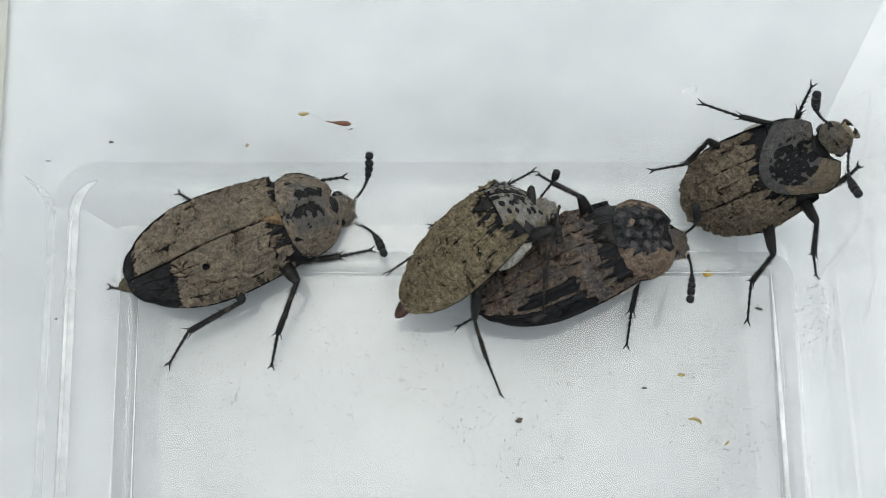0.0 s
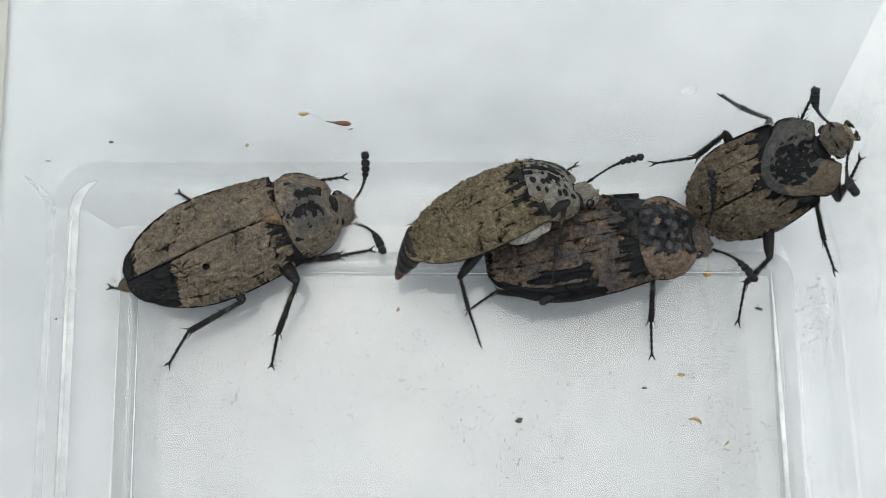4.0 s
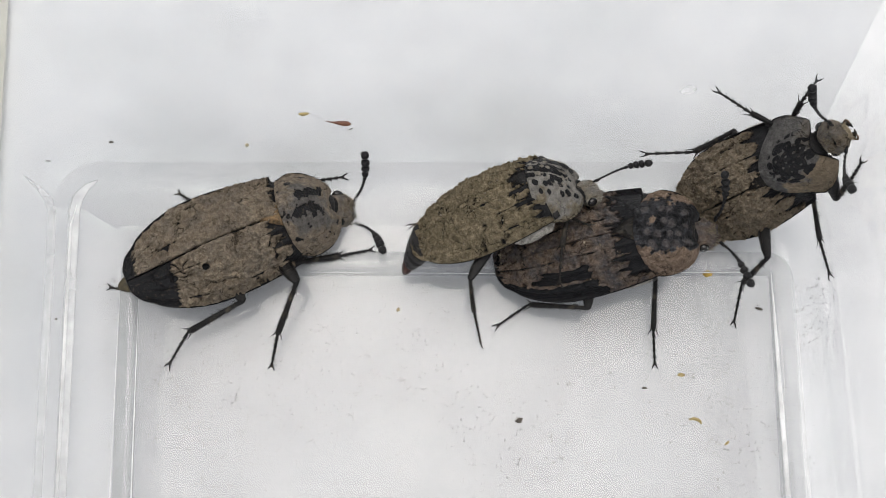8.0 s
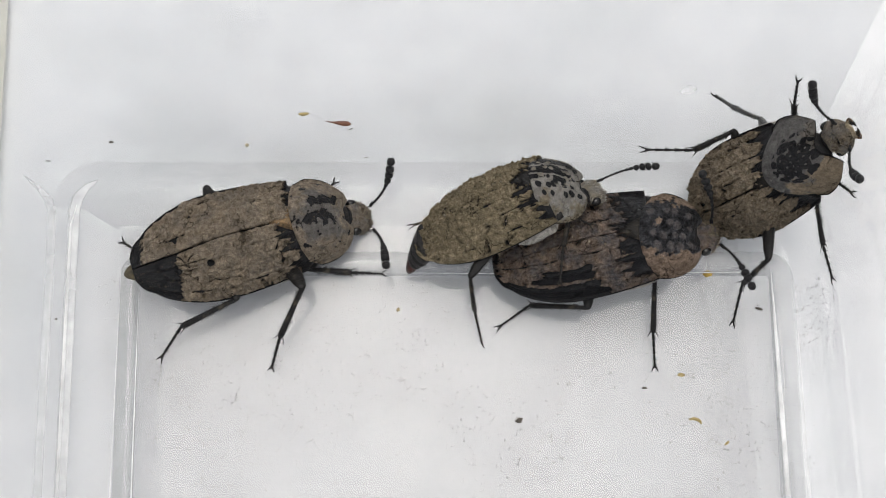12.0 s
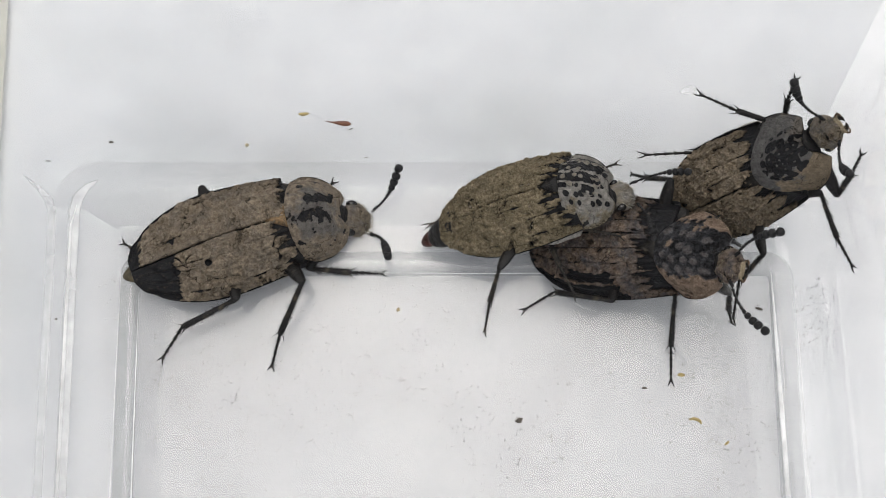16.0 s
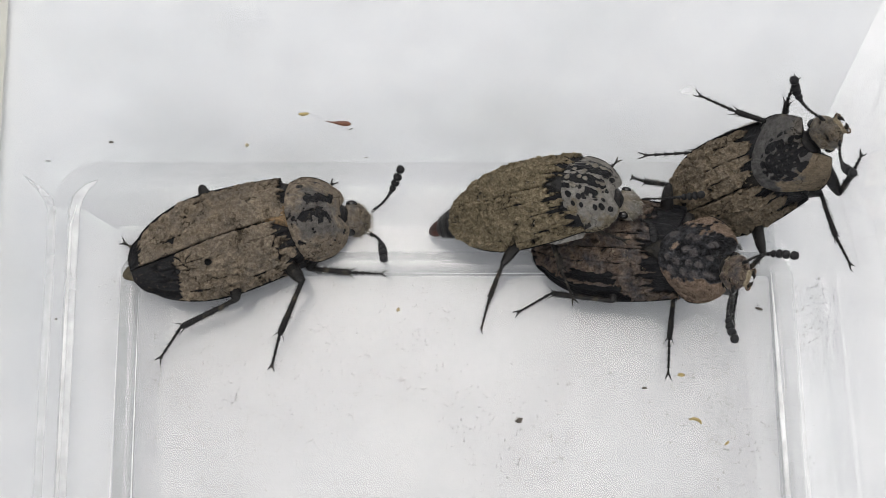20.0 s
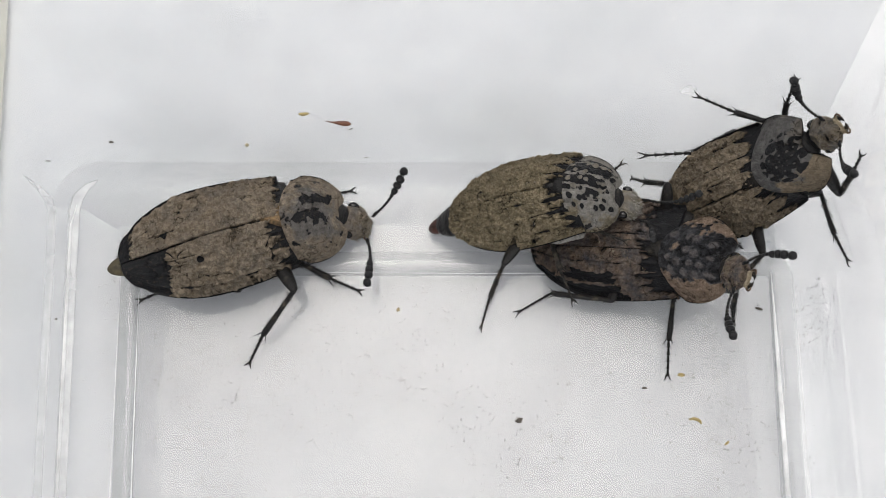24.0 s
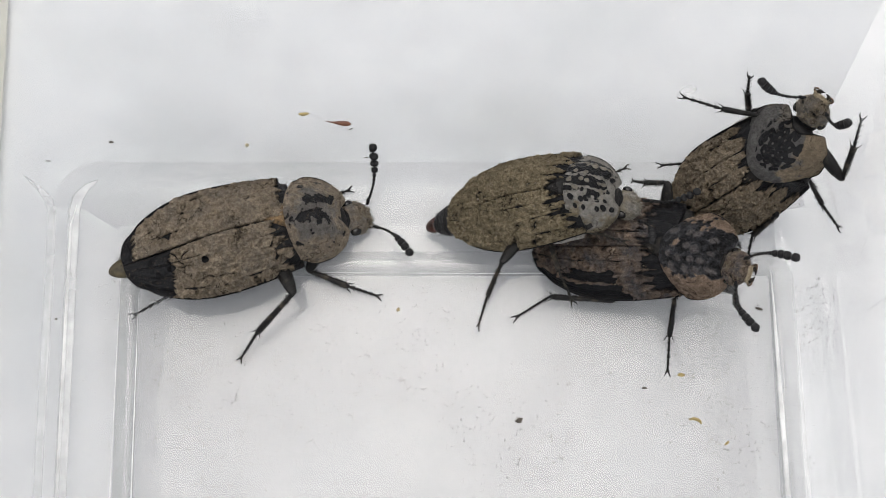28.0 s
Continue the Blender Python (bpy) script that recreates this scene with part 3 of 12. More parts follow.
def leg(s, kind, side, seed, mat, parent, bends):
    """Smooth thigh, spiny shin; the foot of five joints with two claws hangs on the shin at an angle."""
    lf, lt = {"F": (2.8, 4.7), "M": (3.0, 6.2), "H": (3.3, 7.8)}[kind]
    share, bend = bends[kind]
    if kind == "H":
        lt = bends["hind"]
    name = {"F": "front", "M": "middle", "H": "hind"}[kind]
    k = s * MM
    rng = random.Random(int(seed * 13) + ord(kind) + side)
    bm = bmesh.new()
    tube(bm, [Vector((x * lf, 0, z)) * k for x, z in ((-0.08, 0), (0.08, 0.03), (0.3, 0.08), (0.55, 0.09), (0.8, 0.05), (0.93, 0.0), (1.0, 0.0), (1.04, 0.0))],
         [r * k for r in (0.24, 0.34, 0.43, 0.45, 0.38, 0.29, 0.24, 0.10)], 14, 0.72)
    femur = part(name + "_femur", bm, FEMUR, parent)
    ankle = Vector((lt * share, side * bend, 0.10))
    along = ankle.normalized()
    across = Vector((-along.y, along.x, 0)).normalized()
    lift = along.cross(across)
    bm = bmesh.new()
    tube(bm, [(ankle * x + Vector((0, 0, z))) * k for x, z in ((-0.03, 0), (0.03, 0), (0.12, 0.0), (0.35, 0.03), (0.65, 0.03), (0.92, 0), (1.0, 0))],
         [r * k for r in (0.12, 0.17, 0.13, 0.145, 0.17, 0.2, 0.12)], 10, 0.8)
    for i in range(190):
        x, a = rng.uniform(0.1, 0.98), rng.uniform(0, 2 * math.pi)
        d = (0.85 * along + across * math.cos(a) + lift * math.sin(a)).normalized()
        big = rng.random() < 0.3
        l = rng.uniform(0.16, 0.26) if big else rng.uniform(0.1, 0.18)
        b0 = ankle * x + across * 0.15 * math.cos(a) + lift * 0.11 * math.sin(a)
        spike(bm, b0 * k, (b0 + d * l) * k, (0.028 if big else 0.018) * k, 4)
    for y in (-1, 1):
        b0 = ankle * 0.97 + across * 0.16 * y
        spike(bm, b0 * k, (b0 + along * 0.5 + across * 0.28 * y) * k, 0.05 * k, 6)
    tibia = part(name + "_tibia", bm, mat, parent)
    bm = bmesh.new()
    toe = Vector((lt, 0, 0)) - ankle
    la, ax = toe.length, toe.normalized()
    ay = Vector((-ax.y, ax.x, 0)).normalized()
    az = ax.cross(ay)

    def at(x, y, z):
        return (ankle + ax * x + ay * y + az * z) * k
    seg = la * 0.9 / 5
    for i in range(5):
        x0 = i * seg
        r = 0.118 - 0.006 * i
        tube(bm, [at(x0 + u * seg, 0, 0) for u in (0.0, 0.15, 0.8, 1.0)], [q * k for q in (0.055, r * 0.65, r, 0.07)], 7)
        for y in (-1, 1):
            for z in (-0.1, 0.05):
                spike(bm, at(x0 + seg * 0.75, y * r * 0.7, z), at(x0 + seg * 1.1, y * (r + 0.07), z * 1.6), 0.024 * k, 4)
    for y in (-1, 1):
        tube(bm, [at(*p) for p in ((la * 0.87, 0.02 * y, 0), (la * 0.93, 0.13 * y, 0.02), (la * 1.0, 0.2 * y, -0.03), (la * 1.03, 0.21 * y, -0.12))],
             [q * k for q in (0.055, 0.05, 0.035, 0.012)], 6)
    part("tarsus", bm, mat, tibia, "jointed foot with two claws")
    return femur, tibia


def beetle(label, s, leg_size, seed, coats, shell, prolook, leg_mat, tip_mat, tip_len, scut_mat, clods, hair_mat, grime, bends):
    root = tagged(new("carrion_beetle"), label, "beetle", "beetles in the box")
    pr = {}
    pr["abdomen"] = belly(s, root)
    pr["tail"] = tail(s, root, tip_mat, tip_len, seed)
    elytron(1, coats[0], s, seed, shell, root, clods, CRUMB, grime)
    elytron(-1, coats[1], s, seed + 3.7, shell, root, clods, CRUMB, grime)
    bm = bmesh.new()
    k = s * MM
    rng = random.Random(int(seed))
    rows = 9
    top, low = [], []
    for i in range(rows):
        x = 2.1 - 1.6 * i / (rows - 1)
        w = 0.95 * (1 - i / (rows - 1)) ** 0.85 + 0.03
        line = [ely_point(max(0.0, (2.2 - x) / 10.2), w * (j / 3 - 1) / 3.0) + Vector((0, 0, 0.17 + 0.05 * math.cos((j / 3 - 1) * 1.5) + 0.05 * noise.noise(Vector((x * 3, j * 0.9, seed))))) for j in range(7)]
        top.append([p * k for p in line])
        low.append([(p - Vector((0, 0, 0.34))) * k for p in line])
    sheet(bm, top, low, rows, 7)
    for i in range(150):
        x = rng.uniform(0.5, 1.8)
        y = 0.9 * ((x - 0.35) / 1.75) ** 0.85 * rng.uniform(-0.9, 0.9)
        b0 = ely_point((2.2 - x) / 10.2, y / 3.0) + Vector((0, 0, 0.2))
        spike(bm, b0 * k, (b0 + Vector((-0.28, rng.uniform(-0.1, 0.1), 0.07))) * k, 0.02 * k, 3)
    part("scutellum", bm, scut_mat, root)
    for sgn in (1, -1):
        bm = bmesh.new()
        blob(bm, Vector((0.4, 2.3 * sgn, 0.5)) * k, Vector((1.6, 0.66, 0.6)) * k, None, 0.25, 3, seed)
        part("thorax_side", bm, FLANK, root, "dusty pale side plate of the thorax")
    pr["pronotum"] = pronotum(prolook, s, seed, shell, root)
    pr["head"] = head(s, seed, shell, hair_mat, root)
    pr["antenna_l"] = antenna(s, pr["head"], 0.25)
    pr["antenna_r"] = antenna(s, pr["head"], -0.25)
    for kind in "FMH":
        for side, letter in ((1, "L"), (-1, "R")):
            pr[letter + kind + "f"], pr[letter + kind + "t"] = leg(leg_size, kind, side, seed, leg_mat, root, bends)
    return root, pr


def streak(u, v, k):
    """Uneven edge of a crust, drawn out along the wing case."""
    return noise.noise(Vector((u * 5.0, v * 11.0, k))) + 0.6 * noise.noise(Vector((u * 16.0, v * 24.0, k * 2)))


def rib_at(v, wide=0.05):
    return max(math.exp(-((v - r) / wide) ** 2) for r in RIBS)


def suture(v):
    return 0.45 * (1 - bump01(v, 0.008, 0.035))


def coat_a_left(u, v):
    return 0.95 - 1.1 * bump01(u + 0.03 * streak(u, v, 3.0) + 0.07 * v, 0.92, 0.96) - 1.0 * (1 - bump01(u + 0.05 * streak(u, v, 1.0) + 0.05 * v, 0.05, 0.09)) - suture(v) - 0.9 * bump01(v + 0.03 * streak(u, v, 8.0), 0.86, 0.92) * bump01(u, 0.62, 0.7)


def coat_a_right(u, v):
    return 0.95 - 1.5 * bump01(u + 0.05 * (1 - v) + 0.04 * streak(u, v, 5.0), 0.755, 0.79) - 0.9 * (1 - bump01(u + 0.06 * streak(u, v, 2.0) + 0.12 * v - 0.05 * rib_at(v), 0.10, 0.19)) - suture(v) \
        - 1.1 * (1 - bump01(math.hypot((u - 0.56) * 10, (v - 0.36) * 3.8) + 0.06 * streak(u, v, 2.2), 0.14, 0.26))


def coat_b(u, v):
    return 0.95 - 1.1 * (1 - bump01(u - 0.08 * rib_at(v, 0.035) + 0.17 * streak(u, v, 7.0), 0.03, 0.12)) * (1 - bump01(v, 0.80, 0.92)) - 0.6 * suture(v)


def coat_c_left(u, v):
    return 0.86 - 1.0 * (1 - bump01(u + 0.10 * streak(u, v, 9.0), 0.12, 0.24)) - 0.5 * bump01(u, 0.9, 0.96)


def coat_c_right(u, v):
    w = 0.04 * streak(u, v, 11.0)
    band = bump01(v + w, 0.44, 0.48) * (1 - bump01(v + w, 0.64, 0.67)) * bump01(u + w, 0.36, 0.39) * (1 - bump01(u + 2 * w, 0.70, 0.76))
    edge = bump01(v + w, 0.70, 0.74) * bump01(u + 2 * w, 0.30, 0.36)
    return 0.86 - 1.0 * (1 - bump01(u - 0.03 * rib_at(v) + 0.10 * streak(u, v, 13.0), 0.12, 0.20)) * (1 - bump01(v, 0.7, 0.9)) - 1.4 * max(band, edge) - 0.5 * bump01(u + w, 0.94, 0.97) + 0.15 * streak(u, v, 4.0)


def coat_d(u, v):
    return 0.95 - 1.1 * (1 - bump01(u + 0.09 * streak(u, v, 15.0) - 0.04 * rib_at(v), 0.05, 0.11)) - suture(v) - 0.9 * bump01(v, 0.9, 0.97) * (1 - bump01(u + 0.1 * streak(u, v, 6.0), 0.25, 0.4))


SHELL_A = shell_material("mud_shell_brown", (0.262, 0.207, 0.148), (0.435, 0.354, 0.26), (0.20, 0.188, 0.178), 0.4, 0.6)
SHELL_B = shell_material("mud_shell_olive", (0.202, 0.165, 0.105), (0.345, 0.283, 0.19), (0.37, 0.35, 0.32))
SHELL_C = shell_material("mud_shell_patchy", (0.205, 0.147, 0.108), (0.355, 0.262, 0.198), (0.12, 0.121, 0.132), 0.3)
SHELL_D = shell_material("mud_shell_tan", (0.25, 0.197, 0.136), (0.39, 0.31, 0.22), (0.18, 0.177, 0.175))
A_SIZE, B_SIZE, C_SIZE, D_SIZE = 1.116, 0.95, 1.05, 1.03
beetle_a, pa = beetle("brown mud-crusted beetle standing alone on the box floor", A_SIZE, A_SIZE, 11.3, (coat_a_left, coat_a_right), SHELL_A, "blotched", LEG_BLACK, OLIVE, 1.4, AMBER, 700, PALE, 0.22, {"F": (0.55, 0.1), "M": (0.6, 0.2), "H": (0.6, 0.75), "hind": 6.7})
beetle_b, pb = beetle("olive mud-caked beetle riding on another one's back", B_SIZE, B_SIZE, 23.9, (coat_b, coat_b), SHELL_B, "pale_spotted", LEG_MUDDY, REDDISH, 1.9, LEG_BLACK, 380, WHITE_HAIR, 0.0, {"F": (0.55, 0.1), "M": (0.58, 0.15), "H": (0.5, 0.1), "hind": 7.8})
beetle_c, pc = beetle("dark beetle with patchy mud, under the mounted one", C_SIZE, 0.998, 37.1, (coat_c_left, coat_c_right), SHELL_C, "bumpy", LEG_BLACK, BELLY, 0.2, LEG_MUDDY, 350, PALE, 0.42, {"F": (0.55, 0.1), "M": (0.58, 0.1), "H": (0.59, 1.05), "hind": 7.0})
beetle_d, pd = beetle("tan muddy beetle climbing the clear box wall", D_SIZE, D_SIZE, 51.7, (coat_d, coat_d), SHELL_D, "ringed", LEG_BLACK, BELLY, 0.2, LEG_MUDDY, 380, PALE, 0.12, {"F": (0.55, 0.1), "M": (0.58, 0.15), "H": (0.45, 0.7), "hind": 6.2})

# ---- the clear box on white paper ----
XL, XR, YF, YB = -26.2, 24.15, -46.0, 5.7
DRAFT = 0.02


def ring(inset, z, corner, n=10):
    """A rounded rectangle at height z, inset from the box walls' foot."""
    x0, x1, y0, y1 = XL + inset, XR - max(inset, -1.2), YF + inset, YB - inset + 0.28 * max(z - 2.0, 0.0)
    r = max(corner - inset, 0.3)
    pts = []
    for cx, cy, a0 in ((x1 - r, y1 - r, 0), (x0 + r, y1 - r, 90), (x0 + r, y0 + r, 180), (x1 - r, y0 + r, 270)):
        for i in range(n + 1):
            a = radians(a0 + 90 * i / n)
            y = cy + r * math.sin(a)
            pts.append(Vector((cx + r * math.cos(a) + (0.045 * (YB - y) if cx > 0 else 0.0), y, z)) * MM)
    return pts


def loft(bm, rings, cap_first=False, cap_last=False):
    rows = [[bm.verts.new(p) for p in r] for r in rings]
    n = len(rows[0])
    for a, b in zip(rows, rows[1:]):
        for k in range(n):
            bm.faces.new((a[k], a[(k + 1) % n], b[(k + 1) % n], b[k]))
    if cap_first:
        bm.faces.new(rows[0])
    if cap_last:
        bm.faces.new(rows[-1])


def box():
    bm = bmesh.new()
    wall, r, high = 1.1, 1.5, 40.0
    prof = []
    for i in range(9):
        a = radians(90 * i / 8)
        prof.append((r - r * math.sin(a), r - r * math.cos(a)))
    inner = [(i, z) for i, z in prof] + [(-DRAFT * (z - r), z) for z in (6.0, 12.0, 22.0, 32.0, high)]
    rings = [ring(r + 2.6, 0, 3.0), ring(r + 0.3, 0, 3.0)] + [ring(i, z, 3.0) for i, z in inner]
    inner_count = len(rings)
    rings += [ring(-DRAFT * high - 1.2, high + 0.6, 3.0), ring(-DRAFT * high - 2.6, high + 0.2, 3.0), ring(-DRAFT * high - 2.6, high - 1.0, 3.0), ring(-DRAFT * high - wall, high - 1.4, 3.0)]
    rings += [ring(-DRAFT * (z - r) - wall, z, 3.0) for z in (32.0, 22.0, 12.0, 3.0)]
    rings += [ring(i - wall * (0.7 + 0.3 * (1 - i / r)), z - wall * (0.4 + 0.6 * i / r), 3.0) for i, z in prof[::-1]]
    rings += [ring(r + 2.6, -wall, 3.0)]
    loft(bm, rings, True, True)
    bm.faces.ensure_lookup_table()
    around = len(rings[0])
    for i, f in enumerate(bm.faces):
        level = i // around
        c = f.calc_center_median()
        if level >= len(rings) - 1:
            continue
        if level >= inner_count:
            f.material_index = 4
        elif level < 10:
            # the shade tint covers only the back floor strip and its fillet
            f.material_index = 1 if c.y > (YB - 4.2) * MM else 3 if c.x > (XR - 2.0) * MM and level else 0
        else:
            # right wall gets the brighter copy, the other walls the dimmed one
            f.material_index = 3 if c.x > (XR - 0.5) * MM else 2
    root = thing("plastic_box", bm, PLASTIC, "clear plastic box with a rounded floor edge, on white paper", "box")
    for m in (SHADED_EDGE, WALL, SIDE, OUTER):
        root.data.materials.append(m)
    # moulded rib round the floor panel
    bm = bmesh.new()

    def rib(d, z, n=8):
        x0, x1, y0, y1, rr = -21.75 + 0.85 * d, 23.7 - d, -41.0 + d, -0.35 - d, max(1.6 - d, 0.3)
        pts = []
        for cx, cy, a0 in ((x1 - rr, y1 - rr, 0), (x0 + rr, y1 - rr, 90), (x0 + rr, y0 + rr, 180), (x1 - rr, y0 + rr, 270)):
            for i in range(n + 1):
                a = radians(a0 + 90 * i / n)
                lean = 0.55 * (cy + 12) / 30
                pts.append(Vector((cx + rr * math.cos(a) - (lean if cx > 0 else 0.1 * lean), cy + rr * math.sin(a), z)) * MM)
        return pts
    loft(bm, [rib(-0.15, 0.01), rib(0.0, 0.05), rib(0.12, 0.22), rib(0.3, 0.3), rib(1.05, 0.3), rib(1.25, 0.22), rib(1.4, 0.05), rib(1.5, 0.01)])
    part("floor_rib", bm, PLASTIC, root, "moulded rib round the floor panel")

    # white strips laid along the edges, painted in place of highlights
    def bead(pts, r, mat=HIGHLIGHT, flat=0.5):
        bm = bmesh.new()
        tube(bm, [Vector(p) * MM for p in pts], [r * MM * min(1.0, 0.15 + 0.4 * i) for i in range(len(pts))], 12, flat)
        part("edge_highlight", bm, mat, root, "painted white highlight along a moulded edge")
    bead([(22.13, -1.5, 0.31), (22.28, -5, 0.31), (22.5, -11, 0.31), (22.78, -19, 0.31)], 0.17)
    bead([(23.72, -3.0, 0.31), (23.95, -10, 0.31), (24.25, -19, 0.31)], 0.05)
    bead([(-20.48, -3.0, 0.31), (-20.5, -10, 0.31), (-20.52, -19, 0.31)], 0.06)
    bead([(-21.75, -1.6, 0.31), (-21.85, -10, 0.31), (-21.95, -19, 0.31)], 0.05)
    bead([(-8.5, -1.65, 0.31), (2, -1.72, 0.31), (12, -1.68, 0.31), (20, -1.66, 0.31)], 0.04)
    bead([(-23.6, 4.75, 0.1), (-24.3, 4.35, 0.1), (-24.9, 3.6, 0.1), (-25.15, 2.6, 0.1), (-25.2, -5, 0.1), (-25.25, -19, 0.1)], 0.42, SOFT_HIGHLIGHT, 0.2)
    bead([(-24.95, 3.0, 0.2), (-25.3, 1.6, 0.2), (-25.35, -5, 0.2), (-25.45, -19, 0.2)], 0.12, HIGHLIGHT, 0.4)
    bead([(-28.0, 4.6, 2.2), (-27.2, 3.9, 1.6), (-26.6, 3.2, 1.2), (-26.35, 2.2, 1.0), (-26.4, -5, 1.0), (-26.5, -19, 1.0)], 0.3, SOFT_HIGHLIGHT, 0.3)
    return root


plastic_box = box()
bm = bmesh.new()
size = [-0.21, -0.15, -0.1, -0.05, -0.02, 0.0, 0.02, 0.05, 0.1, 0.15, 0.21]
grid = [[bm.verts.new((x, y, -0.0016)) for y in size] for x in size]
for i in range(len(size) - 1):
    for j in range(len(size) - 1):
        bm.faces.new((grid[i][j], grid[i + 1][j], grid[i + 1][j + 1], grid[i][j + 1]))
tagged(new("ground", finish("ground", bm, PAPER)), "white paper spread out under the clear box", "paper", kind="structure")

# strip added to give the warm tint at the left edge; source unknown
bm = bmesh.new()
made = bmesh.ops.create_cube(bm, size=1.0)["verts"]
for v in made:
    v.co = Vector((v.co.x * 0.05, v.co.y * 0.2, v.co.z * 0.001))
bmesh.ops.bevel(bm, geom=bm.edges[:], offset=0.0003, segments=2, affect="EDGES")
thing("cream_strip", bm, CREAM, "cream strip added beside the clear box for the warm tint at its edge", "card").matrix_basis = pose(-0.0558, -0.02, -0.001)

# ---- crumbs and dust ----
def crumb(name, place, size, turn, mat, label, category, seed):
    bm = bmesh.new()
    made = blob(bm, (0, 0, 0), [c * MM for c in size], None, 0.5, 2, seed)
    ob = thing(name, bm, mat, label, category)
    ob.matrix_basis = pose(*[c * MM for c in place], 0, 0, turn)
    return ob


bm = bmesh.new()
tube(bm, [Vector((x, y, 0)) * MM for x, y in ((-1.05, 0.05), (-0.7, 0.02), (-0.4, 0.0), (-0.1, 0.0), (0.2, -0.01), (0.45, -0.02), (0.62, -0.03))], [r * MM for r in (0.015, 0.04, 0.08, 0.15, 0.18, 0.15, 0.05)], 10)
thing("seed_husk", bm, SEED, "red-brown teardrop seed husk stuck to the clear wall", "seed").matrix_basis = pose(-0.00652, 0.00708, 0.00662, 0, 0, -4)
crumb("dark_fleck", (-5.93, 6.86, 5.92), (0.16, 0.04, 0.04), 25, DIRT, "tiny dark fleck on the clear wall", "crumb", 15.3)
crumb("dark_fleck", (-5.14, 5.80, 2.40), (0.16, 0.04, 0.04), 5, DIRT, "tiny dark fleck on the clear wall", "crumb", 16.3)
crumb("pale_stain", (15.04, 8.2, 10.40), (0.5, 0.28, 0.03), 15, STAIN, "pale yellowish dried drop on the clear wall", "stain", 17.3)
crumb("yellow_flake", (-8.79, 7.40, 7.66), (0.33, 0.11, 0.1), 5, STRAW, "small yellowish flake on the clear wall", "crumb", 2.3)
crumb("yellow_crumb", (17.91, -1.70, 0.09), (0.3, 0.24, 0.15), 20, YELLOW, "yellow-orange crumb on the box floor", "crumb", 3.3)
crumb("brown_crumb", (15.92, -8.54, 0.06), (0.24, 0.13, 0.1), 0, STRAW, "tiny brown crumb on the box floor", "crumb", 4.3)
crumb("pale_crumb", (-12.90, 6.29, 3.95), (0.12, 0.1, 0.08), 0, STRAW, "tiny tan crumb on the clear wall", "crumb", 5.3)
crumb("grey_crumb", (-21.76, 6.40, 4.26), (0.17, 0.08, 0.08), 0, DIRT, "tiny grey crumb on the clear wall", "crumb", 6.3)
crumb("grey_crumb", (-26.24, 5.46, 2.93), (0.2, 0.05, 0.05), -5, DIRT, "thin grey speck on the clear wall", "crumb", 7.3)
crumb("dark_crumb", (5.08, -11.55, 0.07), (0.27, 0.16, 0.12), 20, DIRT, "small dark crumb on the box floor", "crumb", 8.3)
crumb("dark_crumb", (13.45, -9.41, 0.04), (0.19, 0.09, 0.07), 0, DIRT, "small dark crumb on the box floor", "crumb", 9.3)
crumb("dark_crumb", (21.31, -4.09, 0.05), (0.26, 0.1, 0.08), -15, DIRT, "small dark crumb on the box floor", "crumb", 10.3)
crumb("dark_crumb", (-25.83, -4.87, 0.83), (0.1, 0.08, 0.06), -15, DIRT, "small dark crumb at the foot of the wall", "crumb", 11.3)
crumb("pale_crumb", (18.84, -13.07, 0.03), (0.2, 0.08, 0.05), 40, STRAW, "pale yellow speck on the box floor", "crumb", 12.3)
crumb("pale_crumb", (-3.01, -4.13, 0.03), (0.15, 0.12, 0.05), 40, STRAW, "pale yellow speck on the box floor", "crumb", 13.3)
bm = bmesh.new()
tube(bm, [Vector((x, y, 0.08)) * MM for x, y in ((-0.46, 0.12), (-0.2, 0.17), (0.05, 0.13), (0.27, 0.0), (0.33, -0.18))], [r * MM for r in (0.06, 0.1, 0.11, 0.1, 0.05)], 8)
thing("curled_fibre", bm, STRAW, "curled yellow fibre on the box floor", "fibre").matrix_basis = pose(0.01684, -0.01162, 0)
rng = random.Random(5)
specks = []
for i in range(9500):
    x, y = rng.uniform(-24, 26.5), rng.uniform(-17.5, -2.0)
    if rng.random() > 0.10 + 0.8 * bump01(noise.noise(Vector((x * 0.13, y * 0.16, 2.2))), -0.2, 0.35):
        continue
    for j in range(rng.choice((1, 1, 2, 3, 4))):
        r = rng.choice((0.013, 0.016, 0.02, 0.024, 0.03, 0.04, 0.062))
        c = Vector((x + rng.gauss(0, 0.16), y + rng.gauss(0, 0.12), 0.010))
        specks.append((c * MM, (r * MM * rng.uniform(0.8, 2.0), r * MM * rng.uniform(0.6, 1.0), 0.010 * MM), Euler((0, 0, rng.uniform(0, 3))), i))
tagged(new("floor_dust", pebbles("floor_dust", specks, DUST)), "fine grey dust and smears on the box floor", "dust", kind="stuff")

